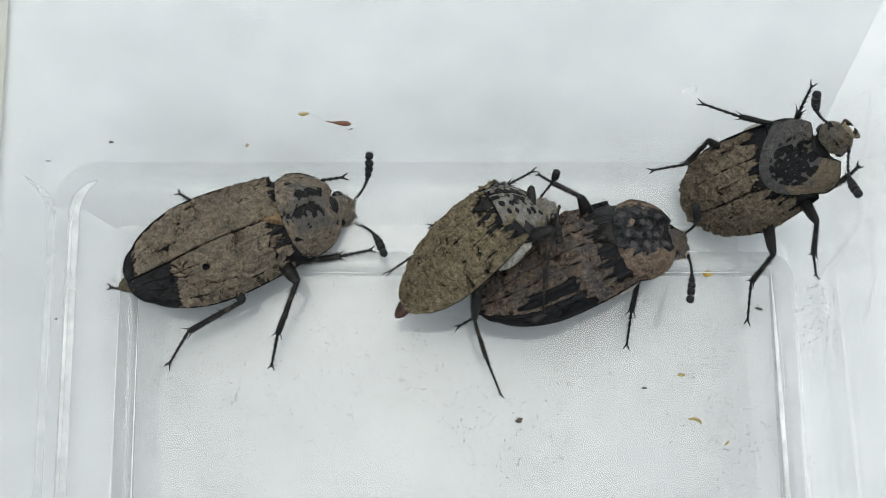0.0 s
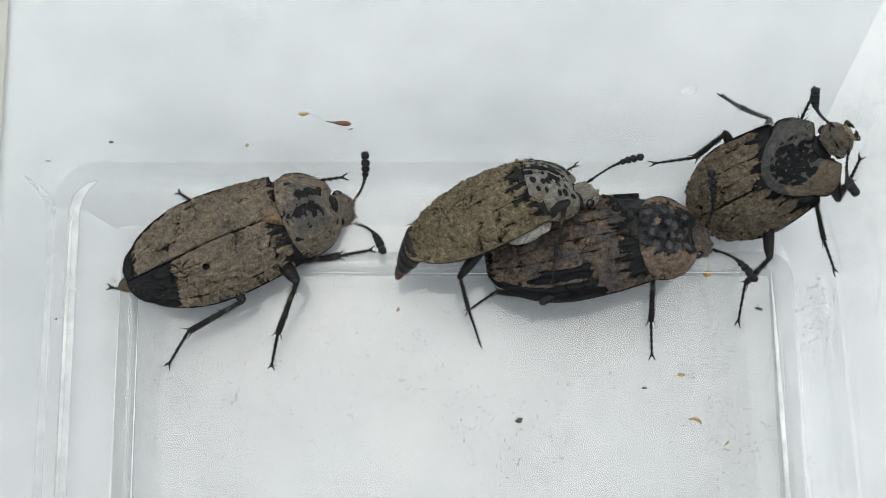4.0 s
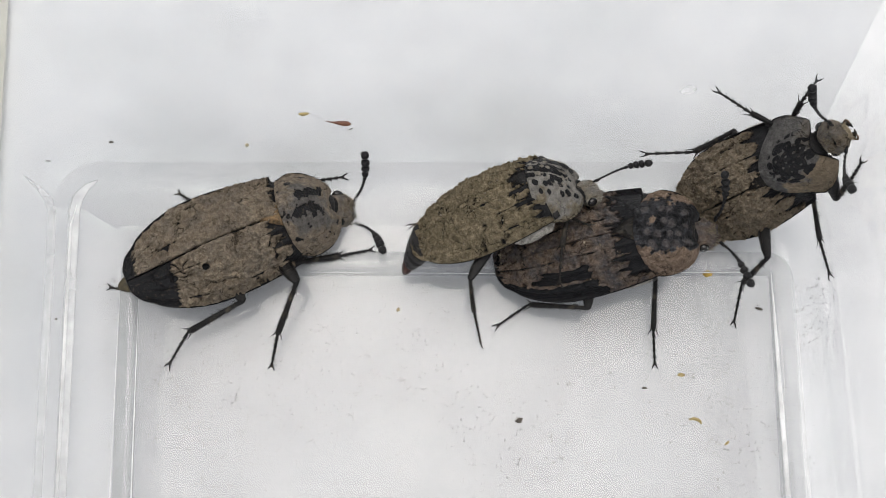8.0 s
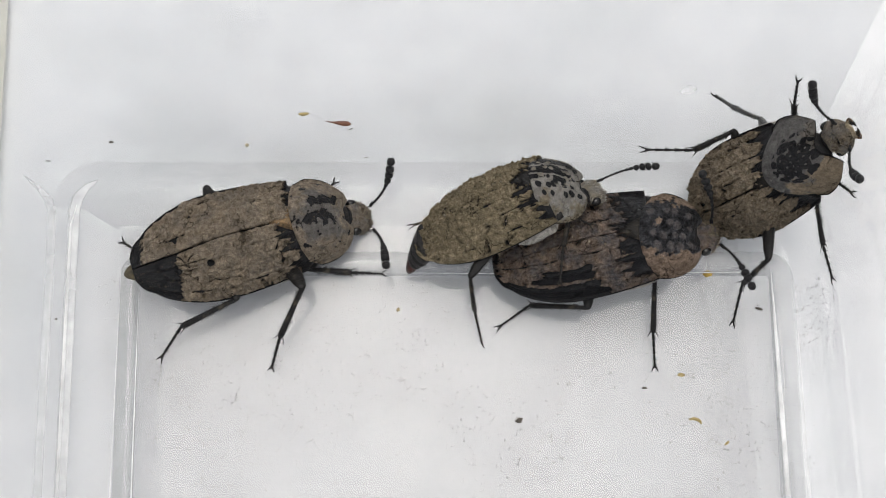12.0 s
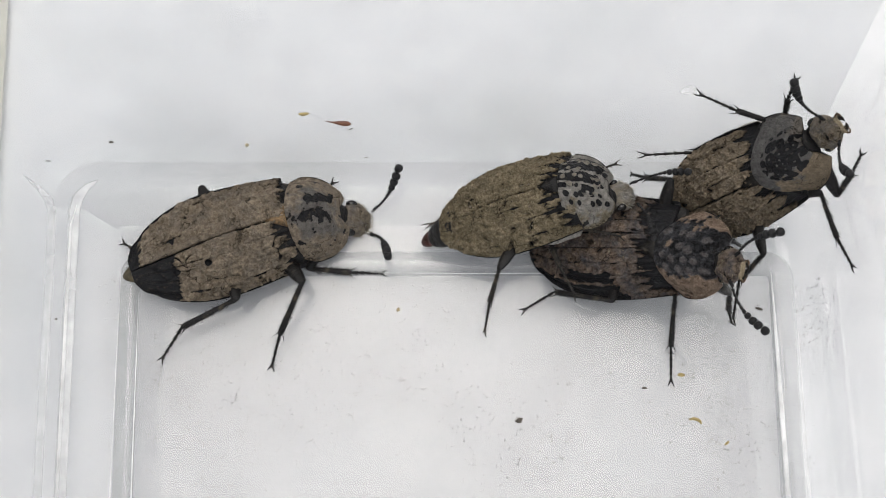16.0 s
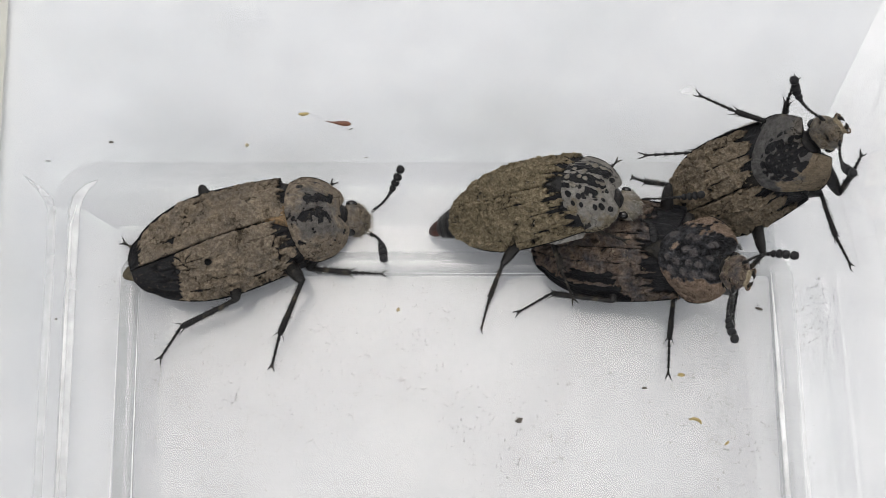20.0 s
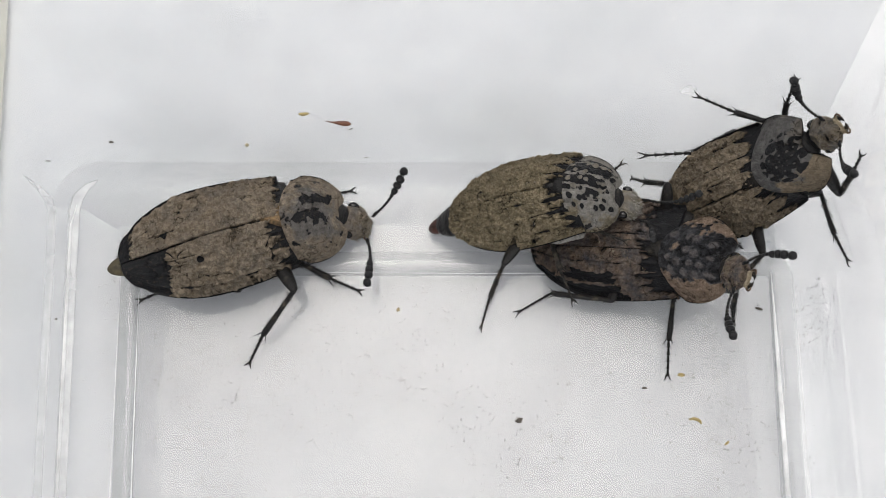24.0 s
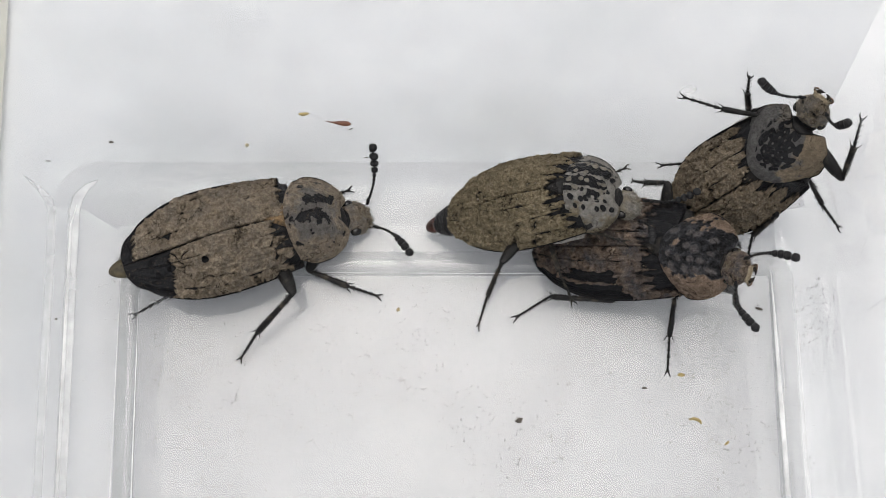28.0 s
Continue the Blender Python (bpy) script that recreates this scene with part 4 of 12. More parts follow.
# ---- how things move ----
def motions():
    walk(beetle_a, [(0, pose(-0.01278, 0.000593, 0.001234, 0.7, 10.4, 24.5)), (2, pose(-0.0128, 0.000596, 0.001205, 0.7, 10.6, 24.5)), (8, pose(-0.012805, 0.000585, 0.001199, 0.5, 10.8, 24.4)), (8.5, pose(-0.011988, 0.0005, 0.001197, -0.6, 9.2, 20.3)), (9, pose(-0.011931, 0.00046, 0.001303, -0.6, 9.7, 19)), (9.5, pose(-0.011984, 0.000438, 0.001292, -0.8, 8.7, 18.5)), (10.5, pose(-0.012115, 0.000453, 0.001252, -1, 9.4, 18.1)), (11.5, pose(-0.012062, 0.000467, 0.001252, -1.2, 9, 17.6)), (12.5, pose(-0.012053, 0.000455, 0.001276, -1.7, 8.8, 17.6)), (14.5, pose(-0.012332, 0.000694, 0.000766, -1.1, 8.1, 19.5)), (20, pose(-0.012346, 0.000712, 0.000723, -1.3, 8, 19.1)), (21, pose(-0.012297, 0.000761, 0.000791, -0.9, 6.9, 18.1)), (21.5, pose(-0.012364, 0.000718, 0.000769, -2, 8.4, 18.2)), (23.5, pose(-0.012724, 0.000642, 0.001707, 1, 8.9, 17.5)), (24.5, pose(-0.012672, 0.000667, 0.001853, -0.7, 10.7, 16.8)), (25.5, pose(-0.01268, 0.000658, 0.001847, -0.6, 10.8, 16.7)), (26, pose(-0.012729, 0.000605, 0.001876, -1, 11.1, 16.9)), (26.5, pose(-0.012773, 0.000581, 0.00179, -1.7, 11.6, 16.9)), (27.5, pose(-0.012562, 0.000529, 0.001838, -0.7, 13.5, 18)), (28, pose(-0.01262, 0.000529, 0.001839, -0.7, 13.5, 18.1))])
    walk(pa["pronotum"], [(0, pose(-0.00044, 0.000216, 0.000315, 0, 8.1, -5)), (2.5, pose(-0.000431, 0.000185, 0.000306, 0, 7.8, -4.3)), (8, pose(-0.000426, 0.00017, 0.0003, 0, 7.7, -4)), (10.5, pose(-0.000394, 0.000181, 0.000276, 0, 7.2, -4.3)), (12.5, pose(-0.000372, 0.000188, 0.000259, 0, 6.7, -4.5)), (15, pose(-0.000347, 0.000355, 0.000255, 0, 6.6, -8.6)), (21.5, pose(-0.000343, 0.000346, 0.000251, 0, 6.5, -8.4)), (23.5, pose(0.000112, 0.000296, -0.000052, 0, -1.5, -8.9)), (24.5, pose(0.000088, 0.000372, -0.000031, 0, -0.9, -11)), (26, pose(0.000093, 0.000354, -0.000035, 0, -1, -10.5)), (28, pose(0.000097, 0.000335, -0.00004, 0, -1.2, -9.9))])
    walk(pa["head"], [(0, pose(0.005755, -0.000375, 0.000828, -3.4, 55.9, -21.4)), (1, pose(0.005763, -0.000337, 0.000836, -3, 54.5, -19.6)), (1.5, pose(0.005767, -0.00033, 0.000841, -3.7, 55.3, -23.1)), (2.5, pose(0.005769, -0.000323, 0.000844, -3.7, 55.2, -23.1)), (3, pose(0.00577, -0.000319, 0.000845, -3.1, 54.6, -19.9)), (3.5, pose(0.005774, -0.000307, 0.000851, -3.8, 55.3, -23.5)), (8, pose(0.005776, -0.000298, 0.000853, -3.7, 55.1, -22.7)), (8.5, pose(0.005783, -0.000265, 0.000861, -1.6, 58, -11.1)), (9, pose(0.005785, -0.000304, 0.000869, -1.1, 50.9, -10)), (10, pose(0.00579, -0.000348, 0.000883, 0, 49.2, -4.7)), (10.5, pose(0.005799, -0.000323, 0.000896, 0, 48.9, -4.6)), (11, pose(0.005805, -0.000316, 0.000906, 0.4, 50.8, -1.8)), (12, pose(0.005813, -0.000328, 0.000921, -0.3, 50.4, -6.4)), (12.5, pose(0.005815, -0.000341, 0.000927, -0.7, 49.9, -8.8)), (14.5, pose(0.005784, -0.000644, 0.000934, -2.2, 41.2, -24.1)), (20, pose(0.005791, -0.000608, 0.000937, -2.2, 41.2, -23.8)), (21, pose(0.005794, -0.000606, 0.000942, 0.3, 48.3, -5.8)), (21.5, pose(0.005791, -0.000631, 0.000942, 0.7, 46.4, -3.6)), (23.5, pose(0.006076, -0.000714, 0.001572, 0, 50, -9.5)), (24, pose(0.006051, -0.000797, 0.001545, 0.5, 42.8, -29.2)), (24.5, pose(0.006028, -0.000876, 0.001522, 0.3, 43.9, -22.8)), (25.5, pose(0.006036, -0.000848, 0.00153, 0.2, 45.3, -17.6)), (26, pose(0.006039, -0.000838, 0.001533, 0.1, 45.6, -14.5)), (26.5, pose(0.006053, -0.000787, 0.001544, -0.2, 46.7, -3.4)), (27, pose(0.006061, -0.000754, 0.00155, -0.3, 37.7, 2.8)), (27.5, pose(0.006051, -0.000795, 0.001544, -0.3, 39, 2.9)), (28, pose(0.006051, -0.000795, 0.001544, -0.3, 39.6, -0.2))])
    walk(pa["antenna_l"], [(0, pose(0.002042, 0.000815, 0.000458, 0, -39, 155.4)), (1, pose(0.002042, 0.000815, 0.000458, 0, -38.4, 156.2)), (2, pose(0.002042, 0.000815, 0.000458, 0, -35.7, 156.3)), (3, pose(0.002042, 0.000815, 0.000458, 0, -37.3, 155.9)), (3.5, pose(0.002042, 0.000815, 0.000458, 0, -35.5, 156.5)), (8, pose(0.002042, 0.000815, 0.000458, 0, -35.8, 156.4)), (8.5, pose(0.002042, 0.000815, 0.000458, 0, -51.2, 156.3)), (9, pose(0.002042, 0.000815, 0.000458, 0, -65.5, 156.2)), (9.5, pose(0.002042, 0.000815, 0.000458, 0, -51.4, 149.8)), (10, pose(0.002042, 0.000815, 0.000458, 0, -53.9, 148.5)), (11, pose(0.002042, 0.000815, 0.000458, 0, -52.9, 151.2)), (12, pose(0.002042, 0.000815, 0.000458, 0, -51.3, 149.6)), (14.5, pose(0.002042, 0.000815, 0.000458, 0, -52, 139.4)), (15, pose(0.002042, 0.000815, 0.000458, 0, -52, 139.4)), (15.5, pose(0.002042, 0.000815, 0.000458, 0, -55.6, 143.8)), (16, pose(0.002042, 0.000815, 0.000458, 0, -57.5, 140.3)), (20, pose(0.002042, 0.000815, 0.000458, 0, -59, 140.1)), (20.5, pose(0.002042, 0.000815, 0.000458, 0, -35.7, 140.1)), (21, pose(0.002042, 0.000815, 0.000458, 0, -40.2, 141.5)), (21.5, pose(0.002042, 0.000815, 0.000458, 0, -42.4, 141)), (23.5, pose(0.002042, 0.000815, 0.000458, 0, -31.4, 136.9)), (24, pose(0.002042, 0.000815, 0.000458, 0, -50.2, 134.1)), (24.5, pose(0.002042, 0.000815, 0.000458, 0, -52.7, 138.6)), (25.5, pose(0.002042, 0.000815, 0.000458, 0, -53, 142.4)), (26, pose(0.002042, 0.000815, 0.000458, 0, -54.5, 144.8)), (26.5, pose(0.002042, 0.000815, 0.000458, 0, -43.3, 147.4)), (27, pose(0.002042, 0.000815, 0.000458, 0, -35, 132.9)), (27.5, pose(0.002042, 0.000815, 0.000458, 0, -47.5, 135)), (28, pose(0.002042, 0.000815, 0.000458, 0, -45.7, 134))])
    walk(pa["antenna_r"], [(0, pose(0.002042, -0.000815, 0.000458, 0, -36.4, -128.6)), (1, pose(0.002042, -0.000815, 0.000458, 0, -35.6, -134.2)), (2, pose(0.002042, -0.000815, 0.000458, 0, -38, -130.6)), (3, pose(0.002042, -0.000815, 0.000458, 0, -36.4, -130.8)), (3.5, pose(0.002042, -0.000815, 0.000458, 0, -38.1, -130.4)), (8, pose(0.002042, -0.000815, 0.000458, 0, -37.7, -130.4)), (8.5, pose(0.002042, -0.000815, 0.000458, 0, -29.3, -136.9)), (9, pose(0.002042, -0.000815, 0.000458, 0, -17.9, -124.8)), (9.5, pose(0.002042, -0.000815, 0.000458, 0, -33.3, -131.2)), (10.5, pose(0.002042, -0.000815, 0.000458, 0, -30, -130.5)), (11, pose(0.002042, -0.000815, 0.000458, 0, -23.6, -132.3)), (12, pose(0.002042, -0.000815, 0.000458, 0, -26.1, -131.9)), (12.5, pose(0.002042, -0.000815, 0.000458, 0, -26.1, -135)), (14.5, pose(0.002042, -0.000815, 0.000458, 0, -43.7, -127.5)), (15, pose(0.002042, -0.000815, 0.000458, 0, -44.2, -128.6)), (15.5, pose(0.002042, -0.000815, 0.000458, 0, -38.7, -131.5)), (16, pose(0.002042, -0.000815, 0.000458, 0, -48.4, -128.6)), (17.5, pose(0.002042, -0.000815, 0.000458, 0, -48.7, -128.7)), (19, pose(0.002042, -0.000815, 0.000458, 0, -46.5, -128.6)), (20, pose(0.002042, -0.000815, 0.000458, 0, -45.1, -128.8)), (20.5, pose(0.002042, -0.000815, 0.000458, 0, -55.1, -117.5)), (21, pose(0.002042, -0.000815, 0.000458, 0, -46.8, -124.1)), (21.5, pose(0.002042, -0.000815, 0.000458, 0, -44.5, -125)), (23.5, pose(0.002042, -0.000815, 0.000458, 0, -45, -129.9)), (24, pose(0.002042, -0.000815, 0.000458, 0, -34.3, -120.2)), (24.5, pose(0.002042, -0.000815, 0.000458, 0, -29, -123.4)), (25, pose(0.002042, -0.000815, 0.000458, 0, -29.3, -125.1)), (26, pose(0.002042, -0.000815, 0.000458, 0, -23.3, -127.7)), (26.5, pose(0.002042, -0.000815, 0.000458, 0, -43.2, -123)), (27, pose(0.002042, -0.000815, 0.000458, 0, -49.9, -119)), (27.5, pose(0.002042, -0.000815, 0.000458, 0, -44.9, -123.4)), (28, pose(0.002042, -0.000815, 0.000458, 0, -43, -122.5))])
    walk(pa["LFf"], [(0, pose(0.004552, 0.000224, 0.0004, 0, 10.51, 133.2)), (0.5, pose(0.004551, 0.000244, 0.000401, 0, 10.61, 131.3)), (1, pose(0.004555, 0.000246, 0.000404, 0, 10.54, 131.6)), (1.5, pose(0.004558, 0.00025, 0.000408, 0, 10.79, -92.62)), (2.5, pose(0.004558, 0.00025, 0.000408, 0, 10.84, 132.5)), (3, pose(0.004558, 0.00025, 0.000408, 0, 10.53, 131.9)), (3.5, pose(0.004558, 0.00025, 0.000408, 0, 10.8, 132.6)), (8, pose(0.004564, 0.000269, 0.000415, 0, 11.02, 132.6)), (8.5, pose(0.004567, 0.000289, 0.000419, 0, 9.838, -167)), (9, pose(0.004575, 0.000265, 0.000424, 0, 10.41, -168.6)), (9.5, pose(0.004581, 0.000251, 0.000427, 0, 10.22, -170.9)), (10, pose(0.004588, 0.000238, 0.000432, 0, 10.22, -173.3)), (10.5, pose(0.004595, 0.000253, 0.00044, 0, 10.41, -173.2)), (11, pose(0.004601, 0.000257, 0.000446, 0, 11.24, -170.4)), (12, pose(0.004612, 0.000249, 0.000455, 0, 11.02, -169.9)), (12.5, pose(0.004617, 0.000242, 0.000458, 0, 11.53, -169.1)), (14.5, pose(0.004632, 0.000056, 0.000463, 0, 10.28, -168.1)), (15.5, pose(0.004633, 0.000079, 0.000464, 0, 10.69, -166.5)), (16.5, pose(0.004633, 0.000079, 0.000464, 0, 10.5, -165.6)), (17.5, pose(0.004633, 0.000079, 0.000464, 0, 10.33, -164.7)), (19, pose(0.004633, 0.000079, 0.000464, 0, 10.76, -163.1)), (20, pose(0.004633, 0.000079, 0.000464, 0, 10.57, -162.1)), (20.5, pose(0.004635, 0.000085, 0.000466, 0, 10.82, -157.8)), (21, pose(0.004637, 0.000079, 0.000468, 0, 10.71, -158.3)), (21.5, pose(0.004637, 0.000064, 0.000467, 0, 10.75, -163.1)), (23.5, pose(0.005011, -0.000017, 0.000859, 0, 19.07, 151.8)), (24, pose(0.004995, -0.00007, 0.000841, 0, 18.66, 151.4)), (24.5, pose(0.004981, -0.000121, 0.000827, 0, 18.67, 153.4)), (25.5, pose(0.004986, -0.000103, 0.000832, 0, 18.8, 152.8)), (26, pose(0.004988, -0.000097, 0.000833, 0, 18.72, 152.8)), (26.5, pose(0.004995, -0.000064, 0.000841, 0, 20.31, 153.6)), (27, pose(0.004999, -0.000043, 0.000845, 0, 19.94, 159.9)), (27.5, pose(0.004995, -0.000069, 0.00084, 0, 19.35, 160.4)), (28, pose(0.004995, -0.000069, 0.00084, 0, 19.98, 159.2))])
    walk(pa["LFt"], [(0, pose(0.00245, 0.002464, -0.00017, 0, -8.266, -12.44)), (0.5, pose(0.002525, 0.002552, -0.000175, 0, -10.15, -13.14)), (1, pose(0.002516, 0.002544, -0.000168, 0, -9.956, -13.05)), (1.5, pose(0.004418, -0.002816, -0.000177, 0, -8.884, 53.12)), (2.5, pose(0.002485, 0.002513, -0.000179, 0, -8.989, -13.15)), (3, pose(0.002508, 0.002538, -0.000163, 0, -9.91, -12.84)), (3.5, pose(0.002479, 0.002508, -0.000178, 0, -8.914, -13.03)), (8, pose(0.002488, 0.002527, -0.000183, 0, -9.4, -13.04)), (8.5, pose(0.001567, -0.000404, -0.000115, 0, -3.025, 31.15)), (9, pose(0.001563, -0.000345, -0.000141, 0, -2.664, 32.91)), (9.5, pose(0.001544, -0.000234, -0.000127, 0, -1.523, 32.11)), (10, pose(0.001534, -0.000121, -0.000123, 0, -3.276, 30.62)), (10.5, pose(0.001543, -0.000112, -0.000124, 0, -2.954, 30.44)), (11, pose(0.001579, -0.000255, -0.000163, 0, -2.896, 32.91)), (12, pose(0.001592, -0.000288, -0.000142, 0, -2.428, 33.62)), (12.5, pose(0.00161, -0.000336, -0.000167, 0, -2.61, 34.16)), (14.5, pose(0.001623, -0.000577, -0.000095, 0, -6.622, 30.7)), (15.5, pose(0.001647, -0.000637, -0.000116, 0, -7.229, 31.82)), (16.5, pose(0.001657, -0.000686, -0.000105, 0, -7.058, 32.39)), (17.5, pose(0.001668, -0.000734, -0.000096, 0, -6.906, 33.07)), (19, pose(0.001696, -0.000814, -0.00012, 0, -7.126, 34.14)), (20, pose(0.00171, -0.000865, -0.000109, 0, -6.957, 34.83)), (20.5, pose(0.001792, -0.001072, -0.00012, 0, -6.025, 37.98)), (21, pose(0.001784, -0.001054, -0.000113, 0, -4.778, 38.36)), (21.5, pose(0.001699, -0.000827, -0.000116, 0, -7.281, 35.36)), (23.5, pose(0.002408, 0.001378, -0.000162, 0, 2.789, -1.963)), (24, pose(0.002395, 0.001345, -0.000159, 0, 2.721, -0.9889)), (24.5, pose(0.002333, 0.001203, -0.000173, 0, 1.295, 1.27)), (25.5, pose(0.002356, 0.001251, -0.000175, 0, 0.7683, 1.535)), (26, pose(0.002356, 0.001256, -0.00017, 0, 0.826, 1.478)), (26.5, pose(0.00237, 0.001238, -0.000244, 0, -1.841, 1.955)), (27, pose(0.002241, 0.000969, -0.000221, 0, -2.642, 3.998)), (27.5, pose(0.002217, 0.000919, -0.000195, 0, -2.908, 5.389)), (28, pose(0.00225, 0.000975, -0.000228, 0, -3.451, 4.69))])
    walk(pa["RFf"], [(0, pose(0.004473, -0.000666, 0.0004, 0, 7.061, -137.9)), (0.5, pose(0.00448, -0.000646, 0.000401, 0, 8.009, -136.9)), (1, pose(0.004484, -0.000644, 0.000404, 0, 8.011, -137)), (1.5, pose(0.004489, -0.00064, 0.000408, 0, 8.049, -137.8)), (2.5, pose(0.004492, -0.000636, 0.000409, 0, 8.05, -137.8)), (3, pose(0.004493, -0.000634, 0.00041, 0, 8.016, -137.2)), (3.5, pose(0.0045, -0.000627, 0.000414, 0, 8.054, -138)), (8, pose(0.004502, -0.000622, 0.000415, 0, 8.041, -137.7)), (8.5, pose(0.004512, -0.000602, 0.000419, 0, 8.007, -134.6)), (9, pose(0.004512, -0.000625, 0.000424, 0, 8.027, -133.3)), (9.5, pose(0.004513, -0.000639, 0.000427, 0, 8.318, -133.3)), (10, pose(0.004515, -0.000652, 0.000432, 0, 7.93, -133.4)), (10.5, pose(0.004515, -0.000652, 0.000432, 0, 7.924, -133)), (11, pose(0.004536, -0.000634, 0.000446, 0, 8.191, -134.9)), (12, pose(0.004546, -0.000648, 0.000458, 0, 8.359, -135.3)), (12.5, pose(0.004546, -0.000648, 0.000458, 0, 8.375, -135.3)), (14.5, pose(0.004499, -0.000827, 0.000463, 0, 9.223, -132.7)), (20.5, pose(0.004512, -0.000799, 0.000466, 0, 9.21, -132.2)), (21, pose(0.004512, -0.000805, 0.000468, 0, 8.718, -132.3)), (21.5, pose(0.004507, -0.000819, 0.000467, 0, 9.359, -131.2)), (23.5, pose(0.004873, -0.000899, 0.000859, 0, 15.73, -152.3)), (24.5, pose(0.004812, -0.000998, 0.000827, 0, 15.42, -154.1)), (25.5, pose(0.004822, -0.000981, 0.000832, 0, 15.53, -154.6)), (26, pose(0.004826, -0.000975, 0.000833, 0, 15.74, -154.3)), (26.5, pose(0.004843, -0.000944, 0.000841, 0, 16.13, -142)), (27, pose(0.004853, -0.000923, 0.000845, 0, 15.62, -133)), (27.5, pose(0.004841, -0.000949, 0.00084, 0, 16.28, -133.2)), (28, pose(0.004841, -0.000949, 0.00084, 0, 15.88, -131.1))])
    walk(pa["RFt"], [(0, pose(0.002173, -0.002746, 0.000016, 0, -2.473, -13.26)), (0.5, pose(0.00222, -0.00276, -0.000034, 0, -4.437, -12.71)), (1, pose(0.002221, -0.002754, -0.000031, 0, -4.399, -12.77)), (1.5, pose(0.002198, -0.00272, -0.00003, 0, -3.61, -13.74)), (2.5, pose(0.0022, -0.002715, -0.000029, 0, -3.599, -13.75)), (3, pose(0.002223, -0.002737, -0.000026, 0, -4.269, -12.87)), (3.5, pose(0.002202, -0.002698, -0.000024, 0, -3.478, -13.85)), (8, pose(0.002212, -0.002703, -0.000022, 0, -3.736, -13.58)), (8.5, pose(0.002341, -0.002807, -0.000016, 0, -0.07754, -24.75)), (9, pose(0.00239, -0.002876, -0.000012, 0, 0.1726, -21.99)), (9.5, pose(0.002393, -0.00289, -0.000025, 0, 1.451, -20.61)), (10, pose(0.002388, -0.0029, 0.000001, 0, 0.1576, -20.05)), (10.5, pose(0.002405, -0.002916, 0.000001, 0, 0.1942, -19.3)), (11, pose(0.002352, -0.002824, 0.000001, 0, 1.971, -18.95)), (12, pose(0.002348, -0.002822, 0.000004, 0, 2.986, -18.79)), (12.5, pose(0.002348, -0.002822, 0.000003, 0, 2.991, -18.92)), (14.5, pose(0.002406, -0.003093, -0.000038, 0, -3.486, -22.68)), (20.5, pose(0.002439, -0.003083, -0.000034, 0, -3.522, -22.36)), (21, pose(0.002433, -0.003089, -0.000006, 0, -1.39, -21.68)), (21.5, pose(0.002475, -0.003138, -0.000041, 0, -3.042, -21.17)), (23.5, pose(0.002211, -0.002299, 0.000012, 0, 7.08, -40.26)), (24.5, pose(0.002102, -0.002312, -0.000004, 0, 7.446, -39.83)), (25.5, pose(0.002103, -0.002274, -0.000005, 0, 7.299, -41.11)), (26, pose(0.002115, -0.002277, -0.000015, 0, 7.708, -41.3)), (26.5, pose(0.002476, -0.00279, -0.000027, 0, 5.792, -36.08)), (27, pose(0.002802, -0.003125, 0.000004, 0, 3.272, -35.1)), (27.5, pose(0.002789, -0.003137, -0.000036, 0, 2.254, -35.47)), (28, pose(0.002867, -0.003215, -0.000015, 0, 1.39, -36.19))])
    walk(pa["LMf"], [(0, pose(-0.002902, 0.002009, 0.000558, 0, -33.3, -30.8)), (1, pose(-0.002902, 0.002009, 0.000558, 0, -33.6, -32.6)), (8, pose(-0.002902, 0.002009, 0.000558, 0, -33.7, -32.2)), (9.5, pose(-0.002599, 0.001143, -0.000043, 0, -29.47, 92.58)), (22.5, pose(-0.002599, 0.001143, -0.000043, 0, -29.47, 92.58)), (23.5, pose(-0.002902, 0.002009, 0.000558, 0, -38.3, -12.5)), (24.5, pose(-0.002902, 0.002009, 0.000558, 0, -39.7, -15.6)), (25.5, pose(-0.002902, 0.002009, 0.000558, 0, -39.9, -15.4)), (26.5, pose(-0.002902, 0.002009, 0.000558, 0, -41.4, -15.8)), (27.5, pose(-0.002902, 0.002009, 0.000558, 0, -42.5, -15.5)), (28, pose(-0.002902, 0.002009, 0.000558, 0, -43.4, -15.7))])
    walk(pa["LMt"], [(0, pose(-0.000497, 0.000578, 0.002396, 0, 37.7, 120.8)), (1, pose(-0.000554, 0.000505, 0.002412, 0, 37.3, 119.3)), (8, pose(-0.000544, 0.000523, 0.002413, 0, 37.6, 119.9)), (9.5, pose(-0.00273, 0.004055, 0.001604, 0, 16.46, -58.09)), (22.5, pose(-0.00273, 0.004055, 0.001604, 0, 16.46, -58.09)), (23.5, pose(-0.000338, 0.001438, 0.002635, 0, 51.7, 163.3)), (24.5, pose(-0.000421, 0.001318, 0.002698, 0, 53.2, 161.3)), (25.5, pose(-0.000427, 0.001328, 0.002708, 0, 53.4, 161.6)), (26.5, pose(-0.000486, 0.001324, 0.002772, 0, 54.6, 158.8)), (27.5, pose(-0.000525, 0.001348, 0.002822, 0, 55.3, 157)), (28, pose(-0.000558, 0.001351, 0.002857, 0, 56.1, 156.7))])
